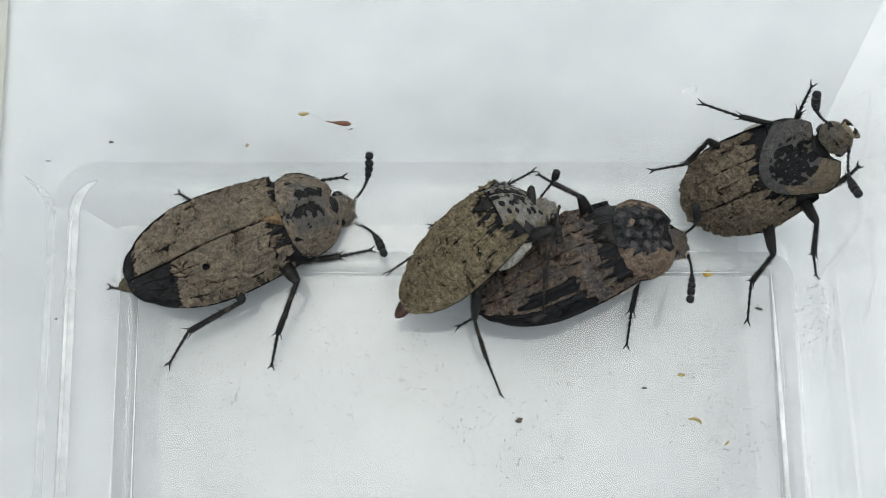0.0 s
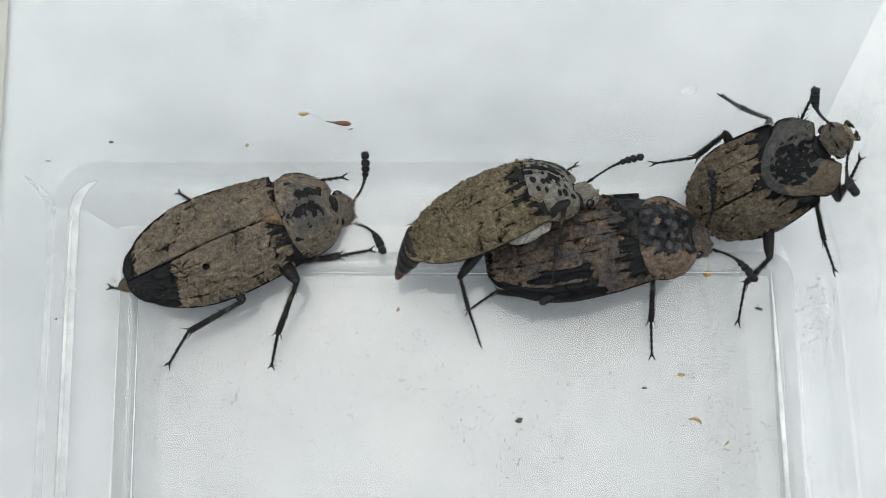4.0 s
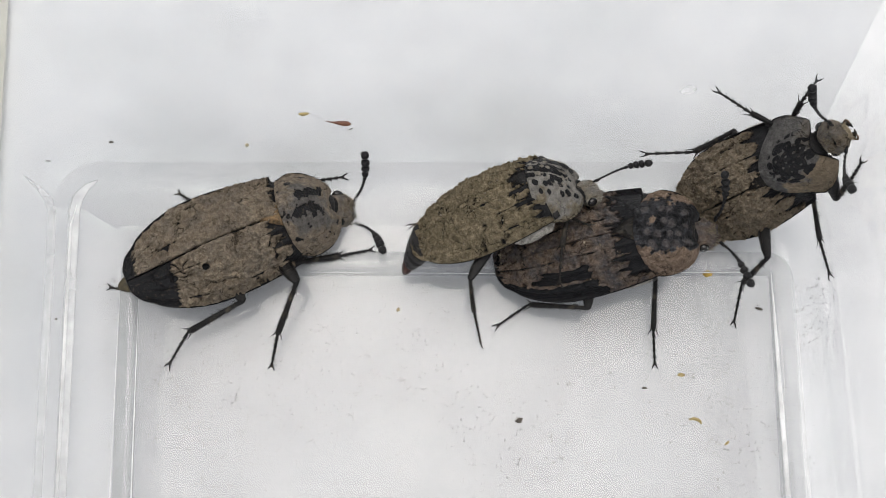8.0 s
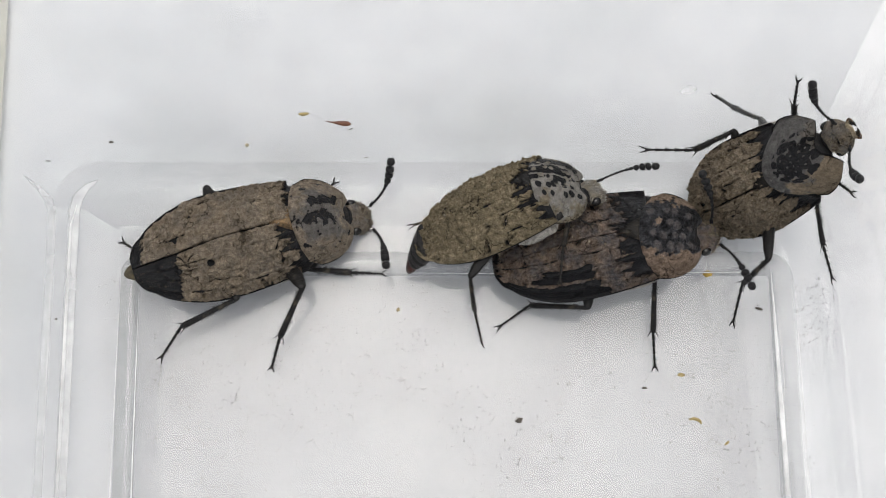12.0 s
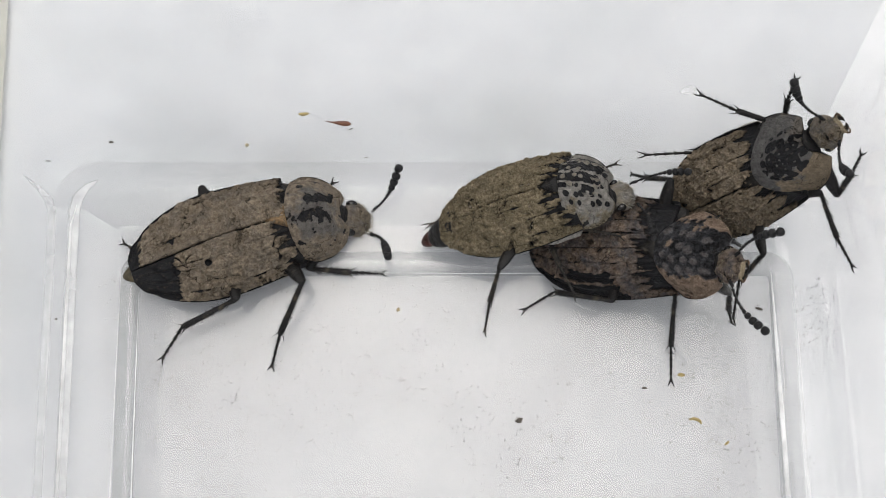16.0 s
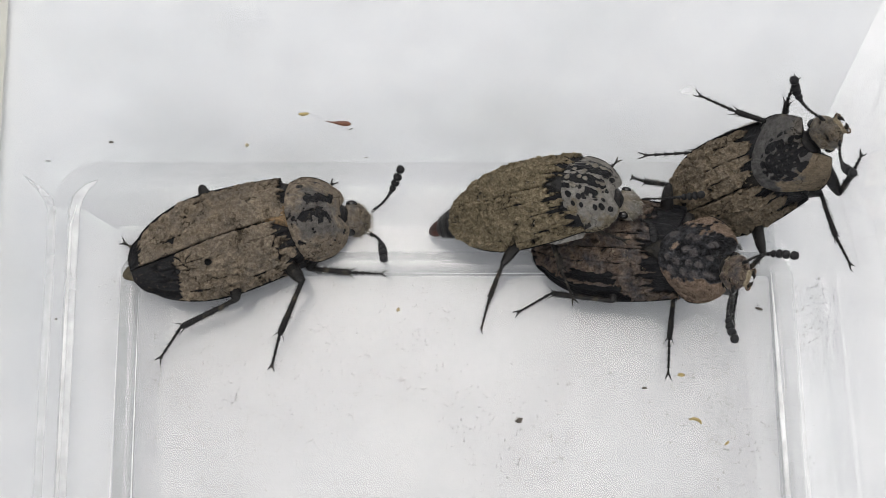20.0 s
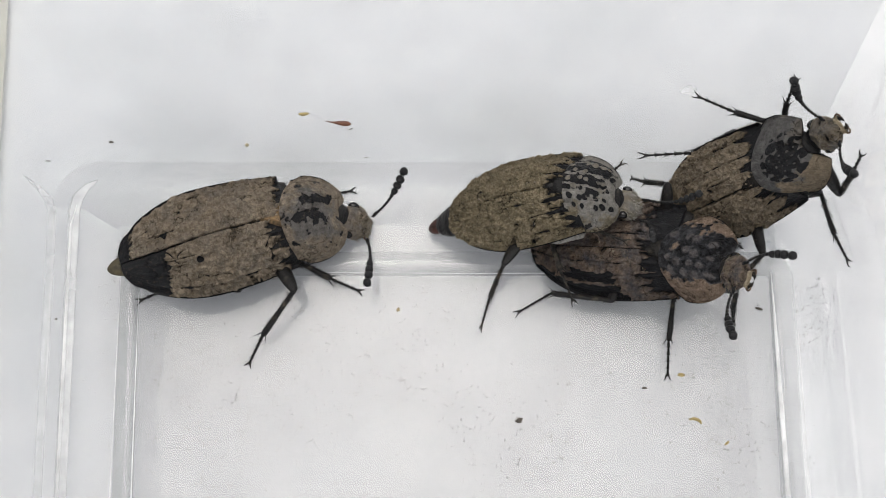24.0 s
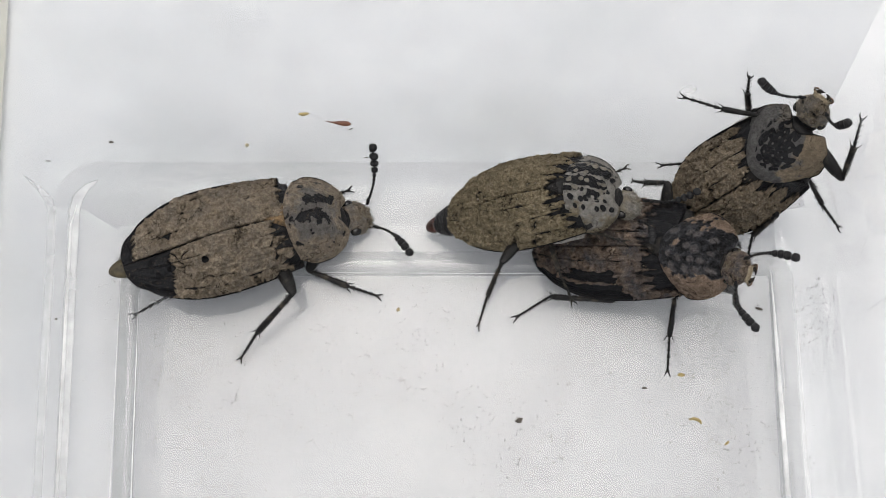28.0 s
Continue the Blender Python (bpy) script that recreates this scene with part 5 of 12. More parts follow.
    walk(pa["RMf"], [(0, pose(0.000893, -0.001897, 0.00067, 0, -41.3, -84.8)), (8, pose(0.000893, -0.001897, 0.00067, 0, -41.7, -84.6)), (9, pose(0.000893, -0.001897, 0.00067, 0, -40.8, -86.1)), (10, pose(0.000893, -0.001897, 0.00067, 0, -42.1, -86)), (10.5, pose(0.000893, -0.001897, 0.00067, 0, -40.7, -80.3)), (12.5, pose(0.000893, -0.001897, 0.00067, 0, -40.1, -81.1)), (15, pose(0.000893, -0.001897, 0.00067, 0, -40.8, -77.4)), (20.5, pose(0.000893, -0.001897, 0.00067, 0, -41.9, -76.5)), (21, pose(0.000893, -0.001897, 0.00067, 0, -39, -72.4)), (21.5, pose(0.000893, -0.001897, 0.00067, 0, -39.1, -73.6)), (24, pose(0.000893, -0.001897, 0.00067, 0, -31.4, -80.3)), (24.5, pose(0.000893, -0.001897, 0.00067, 0, -29.5, -82.7)), (26.5, pose(0.000893, -0.001897, 0.00067, 0, -30.9, -81.8)), (27.5, pose(0.000893, -0.001897, 0.00067, 0, -32.5, -92.4)), (28, pose(0.000893, -0.001897, 0.00067, 0, -29.8, -88.1))])
    walk(pa["RMt"], [(0, pose(0.00112, -0.004402, 0.00288, 0, 39.5, -129.2)), (8, pose(0.001127, -0.004385, 0.002898, 0, 39.5, -128.7)), (8.5, pose(0.00109, -0.004451, 0.002826, 0, 40.2, -131.4)), (9.5, pose(0.001085, -0.004385, 0.002902, 0, 41.8, -128.5)), (10, pose(0.001067, -0.004375, 0.002915, 0, 42.6, -127.6)), (10.5, pose(0.001323, -0.004401, 0.002851, 0, 41, -128.6)), (11.5, pose(0.001315, -0.004404, 0.002848, 0, 41.1, -128.4)), (12.5, pose(0.001289, -0.004428, 0.002826, 0, 41.8, -128.7)), (15, pose(0.001447, -0.004371, 0.002857, 0, 35.8, -129.4)), (20, pose(0.001463, -0.004337, 0.00289, 0, 35.8, -128.7)), (20.5, pose(0.001476, -0.004319, 0.002907, 0, 35, -127.7)), (21, pose(0.001678, -0.004379, 0.002775, 0, 34.3, -129.6)), (21.5, pose(0.001627, -0.00439, 0.002781, 0, 36.2, -128.9)), (23.5, pose(0.001428, -0.004656, 0.002489, 0, 38.7, -135)), (24, pose(0.001376, -0.004715, 0.002412, 0, 40.4, -138.6)), (24.5, pose(0.001266, -0.004787, 0.002319, 0, 42.9, -138.5)), (25.5, pose(0.001293, -0.004764, 0.002353, 0, 42.9, -138.5)), (26.5, pose(0.001304, -0.004741, 0.002388, 0, 44.5, -138.8)), (27, pose(0.001036, -0.004764, 0.002394, 0, 45.3, -144.1)), (27.5, pose(0.000774, -0.004718, 0.002469, 0, 47.4, -143.9)), (28, pose(0.000991, -0.004802, 0.002332, 0, 45.7, -146.9))])
    walk(pa["LHf"], [(0, pose(-0.002355, 0.001914, 0.000505, 0, -17.95, -127.9)), (8, pose(-0.002352, 0.001919, 0.000503, 0, -18.1, -127.6)), (8.5, pose(-0.002547, 0.001697, 0.000585, 0, -11.89, -136)), (9, pose(-0.002593, 0.001657, 0.000591, 0, -9.911, -137)), (9.5, pose(-0.002285, 0.001976, 0.00047, 0, -19.01, -131.9)), (10, pose(-0.002167, 0.002093, 0.000364, 0, -24.79, -133.1)), (10.5, pose(-0.002169, 0.002114, 0.000344, 0, -26.18, -131)), (11, pose(-0.002189, 0.002128, 0.00038, 0, -22.29, -127.9)), (12.5, pose(-0.002188, 0.00213, 0.000379, 0, -22.35, -127.9)), (14.5, pose(-0.002199, 0.002259, 0.000272, 0, -27.96, -118.4)), (15, pose(-0.0022, 0.00226, 0.000272, 0, -27.99, -118.3)), (15.5, pose(-0.00222, 0.002297, 0.000307, 0, -24.03, -114.7)), (20, pose(-0.002224, 0.002304, 0.000302, 0, -24.28, -114.1)), (20.5, pose(-0.002224, 0.002304, 0.000302, 0, -24.28, -114.1)), (21, pose(-0.002237, 0.002287, 0.000308, 0, -24.58, -113.5)), (21.5, pose(-0.00223, 0.002304, 0.000302, 0, -24.43, -113.5)), (23.5, pose(-0.002502, 0.002466, -0.00014, 0, -45.69, -86.03)), (24, pose(-0.002444, 0.002459, -0.000114, 0, -44.95, -90.93)), (24.5, pose(-0.002425, 0.002499, -0.000031, 0, -39.55, -92.41)), (26, pose(-0.002427, 0.002504, -0.000047, 0, -40.12, -92.2)), (26.5, pose(-0.002462, 0.002511, -0.000078, 0, -41.28, -89.44)), (27, pose(-0.002338, 0.00246, -0.000055, 0, -41.88, -99.82)), (27.5, pose(-0.002277, 0.002448, -0.000007, 0, -39.5, -105)), (28, pose(-0.00229, 0.002453, -0.000028, 0, -40.48, -103.9))])
    walk(pa["LHt"], [(0, pose(-0.004507, -0.000851, 0.00164, 0, 38.7, 159.7)), (8, pose(-0.00449, -0.000853, 0.001647, 0, 38.9, 159.8)), (8.5, pose(-0.005138, -0.000809, 0.001344, 0, 34.9, 162.6)), (9, pose(-0.005245, -0.000819, 0.001225, 0, 35.8, 164)), (9.5, pose(-0.004609, -0.000617, 0.00167, 0, 35.3, 148.5)), (10, pose(-0.004452, -0.000347, 0.001908, 0, 38.2, 140.5)), (10.5, pose(-0.004339, -0.000379, 0.001969, 0, 37.9, 142)), (11, pose(-0.004281, -0.000561, 0.001777, 0, 35.5, 142.2)), (12.5, pose(-0.00428, -0.000558, 0.00178, 0, 35.3, 142)), (14.5, pose(-0.003745, -0.000603, 0.001999, 0, 31.7, 144)), (15, pose(-0.003741, -0.000603, 0.002, 0, 31.7, 144)), (15.5, pose(-0.003625, -0.00076, 0.001807, 0, 29.4, 144.3)), (20, pose(-0.003594, -0.000761, 0.001817, 0, 29.5, 144.6)), (20.5, pose(-0.003594, -0.000761, 0.001817, 0, 29.5, 144.6)), (21, pose(-0.003572, -0.000785, 0.00184, 0, 29.1, 146.7)), (21.5, pose(-0.003567, -0.000772, 0.001825, 0, 30.3, 145.7)), (23.5, pose(-0.002324, -0.0001, 0.002495, 0, 45.6, 159.8)), (24, pose(-0.002486, -0.000147, 0.002488, 0, 47.5, 159)), (24.5, pose(-0.002544, -0.000338, 0.002314, 0, 47.3, 156.3)), (26, pose(-0.002535, -0.00031, 0.002326, 0, 48, 155.5)), (26.5, pose(-0.002435, -0.000257, 0.002351, 0, 47.6, 155.8)), (27, pose(-0.002806, -0.000242, 0.002404, 0, 50, 153.3)), (27.5, pose(-0.003014, -0.000296, 0.002335, 0, 51.5, 150.2)), (28, pose(-0.002962, -0.000267, 0.002363, 0, 51.7, 150.7))])
    walk(pa["RHf"], [(0, pose(-0.002452, -0.000633, 0.000041, 0, -24.14, -90.14)), (8, pose(-0.00246, -0.000653, 0.000044, 0, -24.41, -89.76)), (8.5, pose(-0.002049, -0.00083, -0.000141, 0, -33.92, -113)), (9, pose(-0.00197, -0.000576, -0.000117, 0, -27.38, -111.9)), (9.5, pose(-0.002055, -0.000587, -0.000146, 0, -29.12, -108.4)), (10.5, pose(-0.002119, -0.000485, -0.000094, 0, -25.88, -104.5)), (11, pose(-0.002122, -0.000506, -0.000088, 0, -26.05, -104.6)), (12.5, pose(-0.002117, -0.00048, -0.000063, 0, -24.72, -104.5)), (14.5, pose(-0.002271, -0.000978, -0.000008, 0, -34.35, -102.8)), (15.5, pose(-0.002286, -0.001032, 0.00001, 0, -35.34, -102.6)), (20.5, pose(-0.0023, -0.000984, 0.000022, 0, -33.26, -100.9)), (21.5, pose(-0.002282, -0.000769, 0.000033, 0, -26.96, -99.67)), (23.5, pose(-0.003082, 0.000062, 0.000456, 0, -3.001, -71.27)), (24, pose(-0.003085, -0.000085, 0.001162, 0, 18.43, -69.69)), (24.5, pose(-0.003033, -0.000278, 0.001367, 0, 26.61, -69.05)), (25.5, pose(-0.00304, -0.00032, 0.001399, 0, 28.05, -68.23)), (26, pose(-0.003081, -0.000408, 0.001464, 0, 30.92, -65.56)), (26.5, pose(-0.003144, -0.000309, 0.001372, 0, 26.54, -64.99)), (27, pose(-0.002939, -0.000841, 0.001682, 0, 46.64, -62.88)), (27.5, pose(-0.002418, -0.001823, 0.0004, 0, 71.77, -45.27)), (28, pose(-0.002415, -0.001825, 0.000396, 0, 71.09, -44.11))])
    walk(pa["RHt"], [(0, pose(-0.00246, -0.003993, 0.001547, 0, 34.19, -165.3)), (8, pose(-0.002446, -0.004007, 0.001566, 0, 34.56, -165.1)), (8.5, pose(-0.003244, -0.003642, 0.001914, 0, 37.01, -159.6)), (9, pose(-0.003187, -0.003611, 0.001577, 0, 36.34, -158.8)), (9.5, pose(-0.003073, -0.003639, 0.001646, 0, 35.44, -159.4)), (10.5, pose(-0.002948, -0.003693, 0.001514, 0, 35.03, -162.6)), (11, pose(-0.002955, -0.003708, 0.001529, 0, 35.17, -162.7)), (12.5, pose(-0.002955, -0.003719, 0.001477, 0, 34.72, -162.7)), (14.5, pose(-0.002946, -0.003943, 0.00207, 0, 34.04, -164.6)), (15.5, pose(-0.002942, -0.003964, 0.00214, 0, 34.23, -163.9)), (20.5, pose(-0.002883, -0.004007, 0.002042, 0, 32.36, -164.7)), (21.5, pose(-0.002833, -0.004005, 0.001703, 0, 31.86, -168)), (23.5, pose(-0.001901, -0.003421, 0.000648, 0, 28.95, 171.6)), (24, pose(-0.001872, -0.003362, -0.000002, 0, 25.01, 166.6)), (24.5, pose(-0.001855, -0.003352, -0.000282, 0, 24.82, 166.2)), (25.5, pose(-0.001835, -0.003339, -0.000333, 0, 24.25, 165.9)), (26, pose(-0.001774, -0.003285, -0.000428, 0, 24.07, 165.4)), (26.5, pose(-0.001751, -0.003294, -0.000273, 0, 25.08, 164.2)), (27, pose(-0.001786, -0.003091, -0.000995, 0, 21.25, 169.6)), (27.5, pose(-0.001608, -0.002641, -0.003098, 0, 7.327, 178.2)), (28, pose(-0.001558, -0.002655, -0.003088, 0, 7.145, 177.1))])
    walk(pa["tail"], [(0, pose(-0.00695, 0, 0.0011, 0, -8, 0)), (21.5, pose(-0.00695, 0, 0.0011, 0, -8, 0)), (23.5, pose(-0.0072, 0, 0.0011, 0, -6, 0)), (26, pose(-0.0073, 0, 0.0011, 0, -6, 0)), (27, pose(-0.0076, 0, 0.0011, 0, -6, 0)), (28, pose(-0.0073, 0, 0.0011, 0, -6, 0))])
    walk(beetle_b, [(0, pose(0.003567, -0.000217, 0.006395, -34.2, -22.9, 39.5)), (0.5, pose(0.002893, 0.000109, 0.006468, -25.2, -19.5, 32.9)), (1, pose(0.00435, 0.001886, 0.006484, -36.8, -9.8, 21.3)), (1.5, pose(0.004247, 0.001427, 0.006721, -40.7, 0.2, 23.2)), (2, pose(0.004315, 0.001335, 0.006663, -40.2, -0.1, 24.1)), (2.5, pose(0.004277, 0.001264, 0.006624, -38.8, -1.5, 24.3)), (3, pose(0.005038, 0.001541, 0.006418, -32.5, -20.2, 21.5)), (3.5, pose(0.004817, 0.001203, 0.006583, -35.4, -15.1, 21.9)), (5.5, pose(0.005058, 0.001536, 0.005742, -26.4, -21.2, 20.5)), (6.5, pose(0.005162, 0.001561, 0.005741, -28.8, -20.3, 21.1)), (9.5, pose(0.005162, 0.001561, 0.005741, -28.8, -20.3, 21.1)), (10, pose(0.005335, 0.001559, 0.005755, -27.9, -22.8, 20.5)), (11, pose(0.005389, 0.001554, 0.005739, -27.6, -21, 20.7)), (12.5, pose(0.00541, 0.001563, 0.005731, -27.7, -21.7, 20.7)), (14.5, pose(0.00531, 0.00146, 0.005704, -27, -20.6, 20.2)), (15, pose(0.005584, 0.001947, 0.005634, -22.4, -17.7, 27.2)), (15.5, pose(0.005955, 0.001982, 0.005747, -21.7, -24.5, 25.8)), (16, pose(0.007067, 0.001959, 0.005629, -11.9, -25.1, 11.9)), (16.5, pose(0.007086, 0.001977, 0.005706, -11.4, -22.3, 9.8)), (17, pose(0.007506, 0.001947, 0.005706, -12.6, -30.7, 6.3)), (19, pose(0.007557, 0.001931, 0.005705, -12.9, -30.5, 6.3)), (21.5, pose(0.007613, 0.001938, 0.005706, -12.8, -30.6, 6.3)), (24, pose(0.007597, 0.001987, 0.005734, -10.6, -30.3, 5.5)), (24.5, pose(0.007674, 0.001955, 0.005706, -12.4, -30.8, 6.2)), (25, pose(0.007736, 0.002103, 0.005739, -7.6, -31.7, 4.6)), (26, pose(0.007596, 0.002122, 0.005726, -9.2, -30, 5.5)), (27, pose(0.007575, 0.002024, 0.005733, -9.7, -29.7, 5.5)), (27.5, pose(0.007627, 0.002065, 0.005716, -8.1, -30, 4.8)), (28, pose(0.00755, 0.002035, 0.005724, -8, -28.7, 5.3))])
    walk(pb["pronotum"], [(0, pose(-0.001558, -0.000195, 0.002277, 0, 49.1, 3.4)), (0.5, pose(-0.001247, 0.000147, 0.00134, 0, 32, -2.8)), (1.5, pose(-0.001266, 0.000125, 0.001375, 0, 32.7, -2.4)), (2.5, pose(-0.001272, 0.000186, 0.001395, 0, 33.1, -3.6)), (3.5, pose(-0.001243, 0.000258, 0.001346, 0, 32.1, -5)), (9.5, pose(-0.001239, 0.000231, 0.001335, 0, 31.9, -4.5)), (12.5, pose(-0.001228, 0.000224, 0.001312, 0, 31.5, -4.4)), (14.5, pose(-0.001131, 0.000415, 0.001176, 0, 28.8, -8.3)), (15, pose(-0.001176, 0.000457, 0.001267, 0, 30.6, -9)), (15.5, pose(-0.00113, 0.000415, 0.001174, 0, 28.8, -8.3)), (16.5, pose(-0.001143, 0.000335, 0.001179, 0, 28.8, -6.7)), (17.5, pose(-0.001126, 0.000419, 0.001168, 0, 28.6, -8.4)), (26, pose(-0.001145, 0.000421, 0.001202, 0, 29.3, -8.4)), (28, pose(-0.001164, 0.00041, 0.001231, 0, 29.9, -8.1))])
    walk(pb["head"], [(0, pose(0.002609, 0.000079, -0.001152, 45.9, 48.1, 69.2)), (0.5, pose(0.003726, -0.000121, -0.000584, 17.6, 53.3, 28.6)), (1, pose(0.003727, -0.000125, -0.000583, 27.3, 43, 51.2)), (1.5, pose(0.003686, -0.000101, -0.000613, 19.9, 25.2, 36.6)), (2, pose(0.00367, -0.00013, -0.000623, 18.4, 26.7, 32.3)), (2.5, pose(0.00366, -0.000148, -0.000629, 15.1, 29.2, 24.9)), (3, pose(0.003667, -0.000163, -0.000624, 35.5, 56.8, 58)), (3.5, pose(0.003712, -0.000212, -0.00059, 28.3, 45.2, 50.4)), (5.5, pose(0.00373, -0.00019, -0.000578, 29.3, 61.1, 44.8)), (6.5, pose(0.003727, -0.000192, -0.00058, 31.4, 60.4, 48.8)), (8, pose(0.003727, -0.000192, -0.00058, 30.1, 60.1, 46.7)), (9, pose(0.003727, -0.000192, -0.00058, 28.3, 59.7, 43.8)), (9.5, pose(0.003727, -0.000192, -0.00058, 27.4, 59.5, 42.3)), (10, pose(0.003742, -0.00018, -0.00057, 34, 62.3, 52.4)), (10.5, pose(0.003731, -0.00019, -0.000578, 32.1, 62.9, 48.3)), (11.5, pose(0.003745, -0.000178, -0.000568, 31.9, 61.4, 49.7)), (12.5, pose(0.003755, -0.000188, -0.000561, 34.2, 62.3, 53)), (14.5, pose(0.00389, -0.000381, -0.000442, 30.8, 58.7, 48.8)), (15, pose(0.003783, -0.000396, -0.000522, 24.5, 55.5, 35.7)), (15.5, pose(0.003893, -0.000381, -0.000439, 32.9, 64.4, 48.1)), (16, pose(0.003855, -0.000366, -0.000472, 24.1, 68.3, 30.2)), (16.5, pose(0.003897, -0.000307, -0.000444, 4.9, 70, 0.9)), (17, pose(0.003895, -0.000393, -0.000436, -3.4, 80.7, -12.9)), (17.5, pose(0.003899, -0.000387, -0.000434, 5.6, 80.6, -1.2)), (18, pose(0.003902, -0.000383, -0.000432, 6.3, 80.5, -0.3)), (20, pose(0.0039, -0.000388, -0.000433, -3.8, 80.6, -13.3)), (21.5, pose(0.003894, -0.000382, -0.000439, -4.4, 80.7, -14)), (24, pose(0.003882, -0.00037, -0.000448, -15.5, 80.3, -28.1)), (24.5, pose(0.003882, -0.000378, -0.000449, -9, 80.8, -19.8)), (25, pose(0.003871, -0.000379, -0.000456, -27.3, 78.4, -44.7)), (26, pose(0.003861, -0.00038, -0.000465, -28.9, 77.8, -47.3)), (27, pose(0.003856, -0.000369, -0.000469, -21.4, 78.7, -36.5)), (27.5, pose(0.003848, -0.00035, -0.000478, -28.1, 78.5, -44.9)), (28, pose(0.003829, -0.000363, -0.000491, -21.6, 76.3, -37.9))])
    walk(pb["antenna_l"], [(0, pose(0.001739, 0.000693, 0.000389, 0, -44.9, -158)), (0.5, pose(0.001739, 0.000693, 0.000389, 0, -51, -111.9)), (1, pose(0.001739, 0.000693, 0.000389, 0, -35.9, -106.7)), (1.5, pose(0.001739, 0.000693, 0.000389, 0, -38.7, -88.6)), (2, pose(0.001739, 0.000693, 0.000389, 0, -41.2, -83.5)), (2.5, pose(0.001739, 0.000693, 0.000389, 0, -48, -70.3)), (3, pose(0.001739, 0.000693, 0.000389, 0, -57.6, -110.6)), (3.5, pose(0.001739, 0.000693, 0.000389, 0, -57.1, -93.2)), (5.5, pose(0.001739, 0.000693, 0.000389, 0, -59.1, -104)), (6.5, pose(0.001739, 0.000693, 0.000389, 0, -56.8, -102.9)), (7.5, pose(0.001739, 0.000693, 0.000389, 0, -57.9, -98)), (8, pose(0.001739, 0.000693, 0.000389, 0, -58.4, -95.4)), (9, pose(0.001739, 0.000693, 0.000389, 0, -59.5, -96.3)), (9.5, pose(0.001739, 0.000693, 0.000389, 0, -53, -88)), (10, pose(0.001739, 0.000693, 0.000389, 0, -44.8, -86.6)), (10.5, pose(0.001739, 0.000693, 0.000389, 0, -50.9, -87.4)), (11, pose(0.001739, 0.000693, 0.000389, 0, -55.1, -86)), (12, pose(0.001739, 0.000693, 0.000389, 0, -55.3, -88.1)), (12.5, pose(0.001739, 0.000693, 0.000389, 0, -55.1, -90.4)), (14.5, pose(0.001739, 0.000693, 0.000389, 0, -58, -94)), (15, pose(0.001739, 0.000693, 0.000389, 0, -75.8, -47.8)), (15.5, pose(0.001739, 0.000693, 0.000389, 0, -75.4, -131.5)), (16, pose(0.001739, 0.000693, 0.000389, 0, -73.9, -92.5)), (16.5, pose(0.001739, 0.000693, 0.000389, 0, -80.9, -88.6)), (17, pose(0.001739, 0.000693, 0.000389, 0, -86.7, -146.7)), (17.5, pose(0.001739, 0.000693, 0.000389, 0, -84.5, -121)), (18, pose(0.001739, 0.000693, 0.000389, 0, -84.4, -116)), (19, pose(0.001739, 0.000693, 0.000389, 0, -85.9, -132.3)), (20, pose(0.001739, 0.000693, 0.000389, 0, -86.6, -132.5)), (20.5, pose(0.001739, 0.000693, 0.000389, 0, -85.8, -140.1)), (21.5, pose(0.001739, 0.000693, 0.000389, 0, -85.1, -150.5)), (23.5, pose(0.001739, 0.000693, 0.000389, 0, -83.9, 175.5)), (24, pose(0.001739, 0.000693, 0.000389, 0, -83, 162.9)), (24.5, pose(0.001739, 0.000693, 0.000389, 0, -82.7, -173.9)), (25, pose(0.001739, 0.000693, 0.000389, 0, -78, 145.5)), (25.5, pose(0.001739, 0.000693, 0.000389, 0, -78.9, 147.7)), (26, pose(0.001739, 0.000693, 0.000389, 0, -78.4, 138.8)), (26.5, pose(0.001739, 0.000693, 0.000389, 0, -79.8, 141.6)), (27, pose(0.001739, 0.000693, 0.000389, 0, -80.3, 147.2)), (27.5, pose(0.001739, 0.000693, 0.000389, 0, -77.3, 143)), (28, pose(0.001739, 0.000693, 0.000389, 0, -79.3, 138.7))])
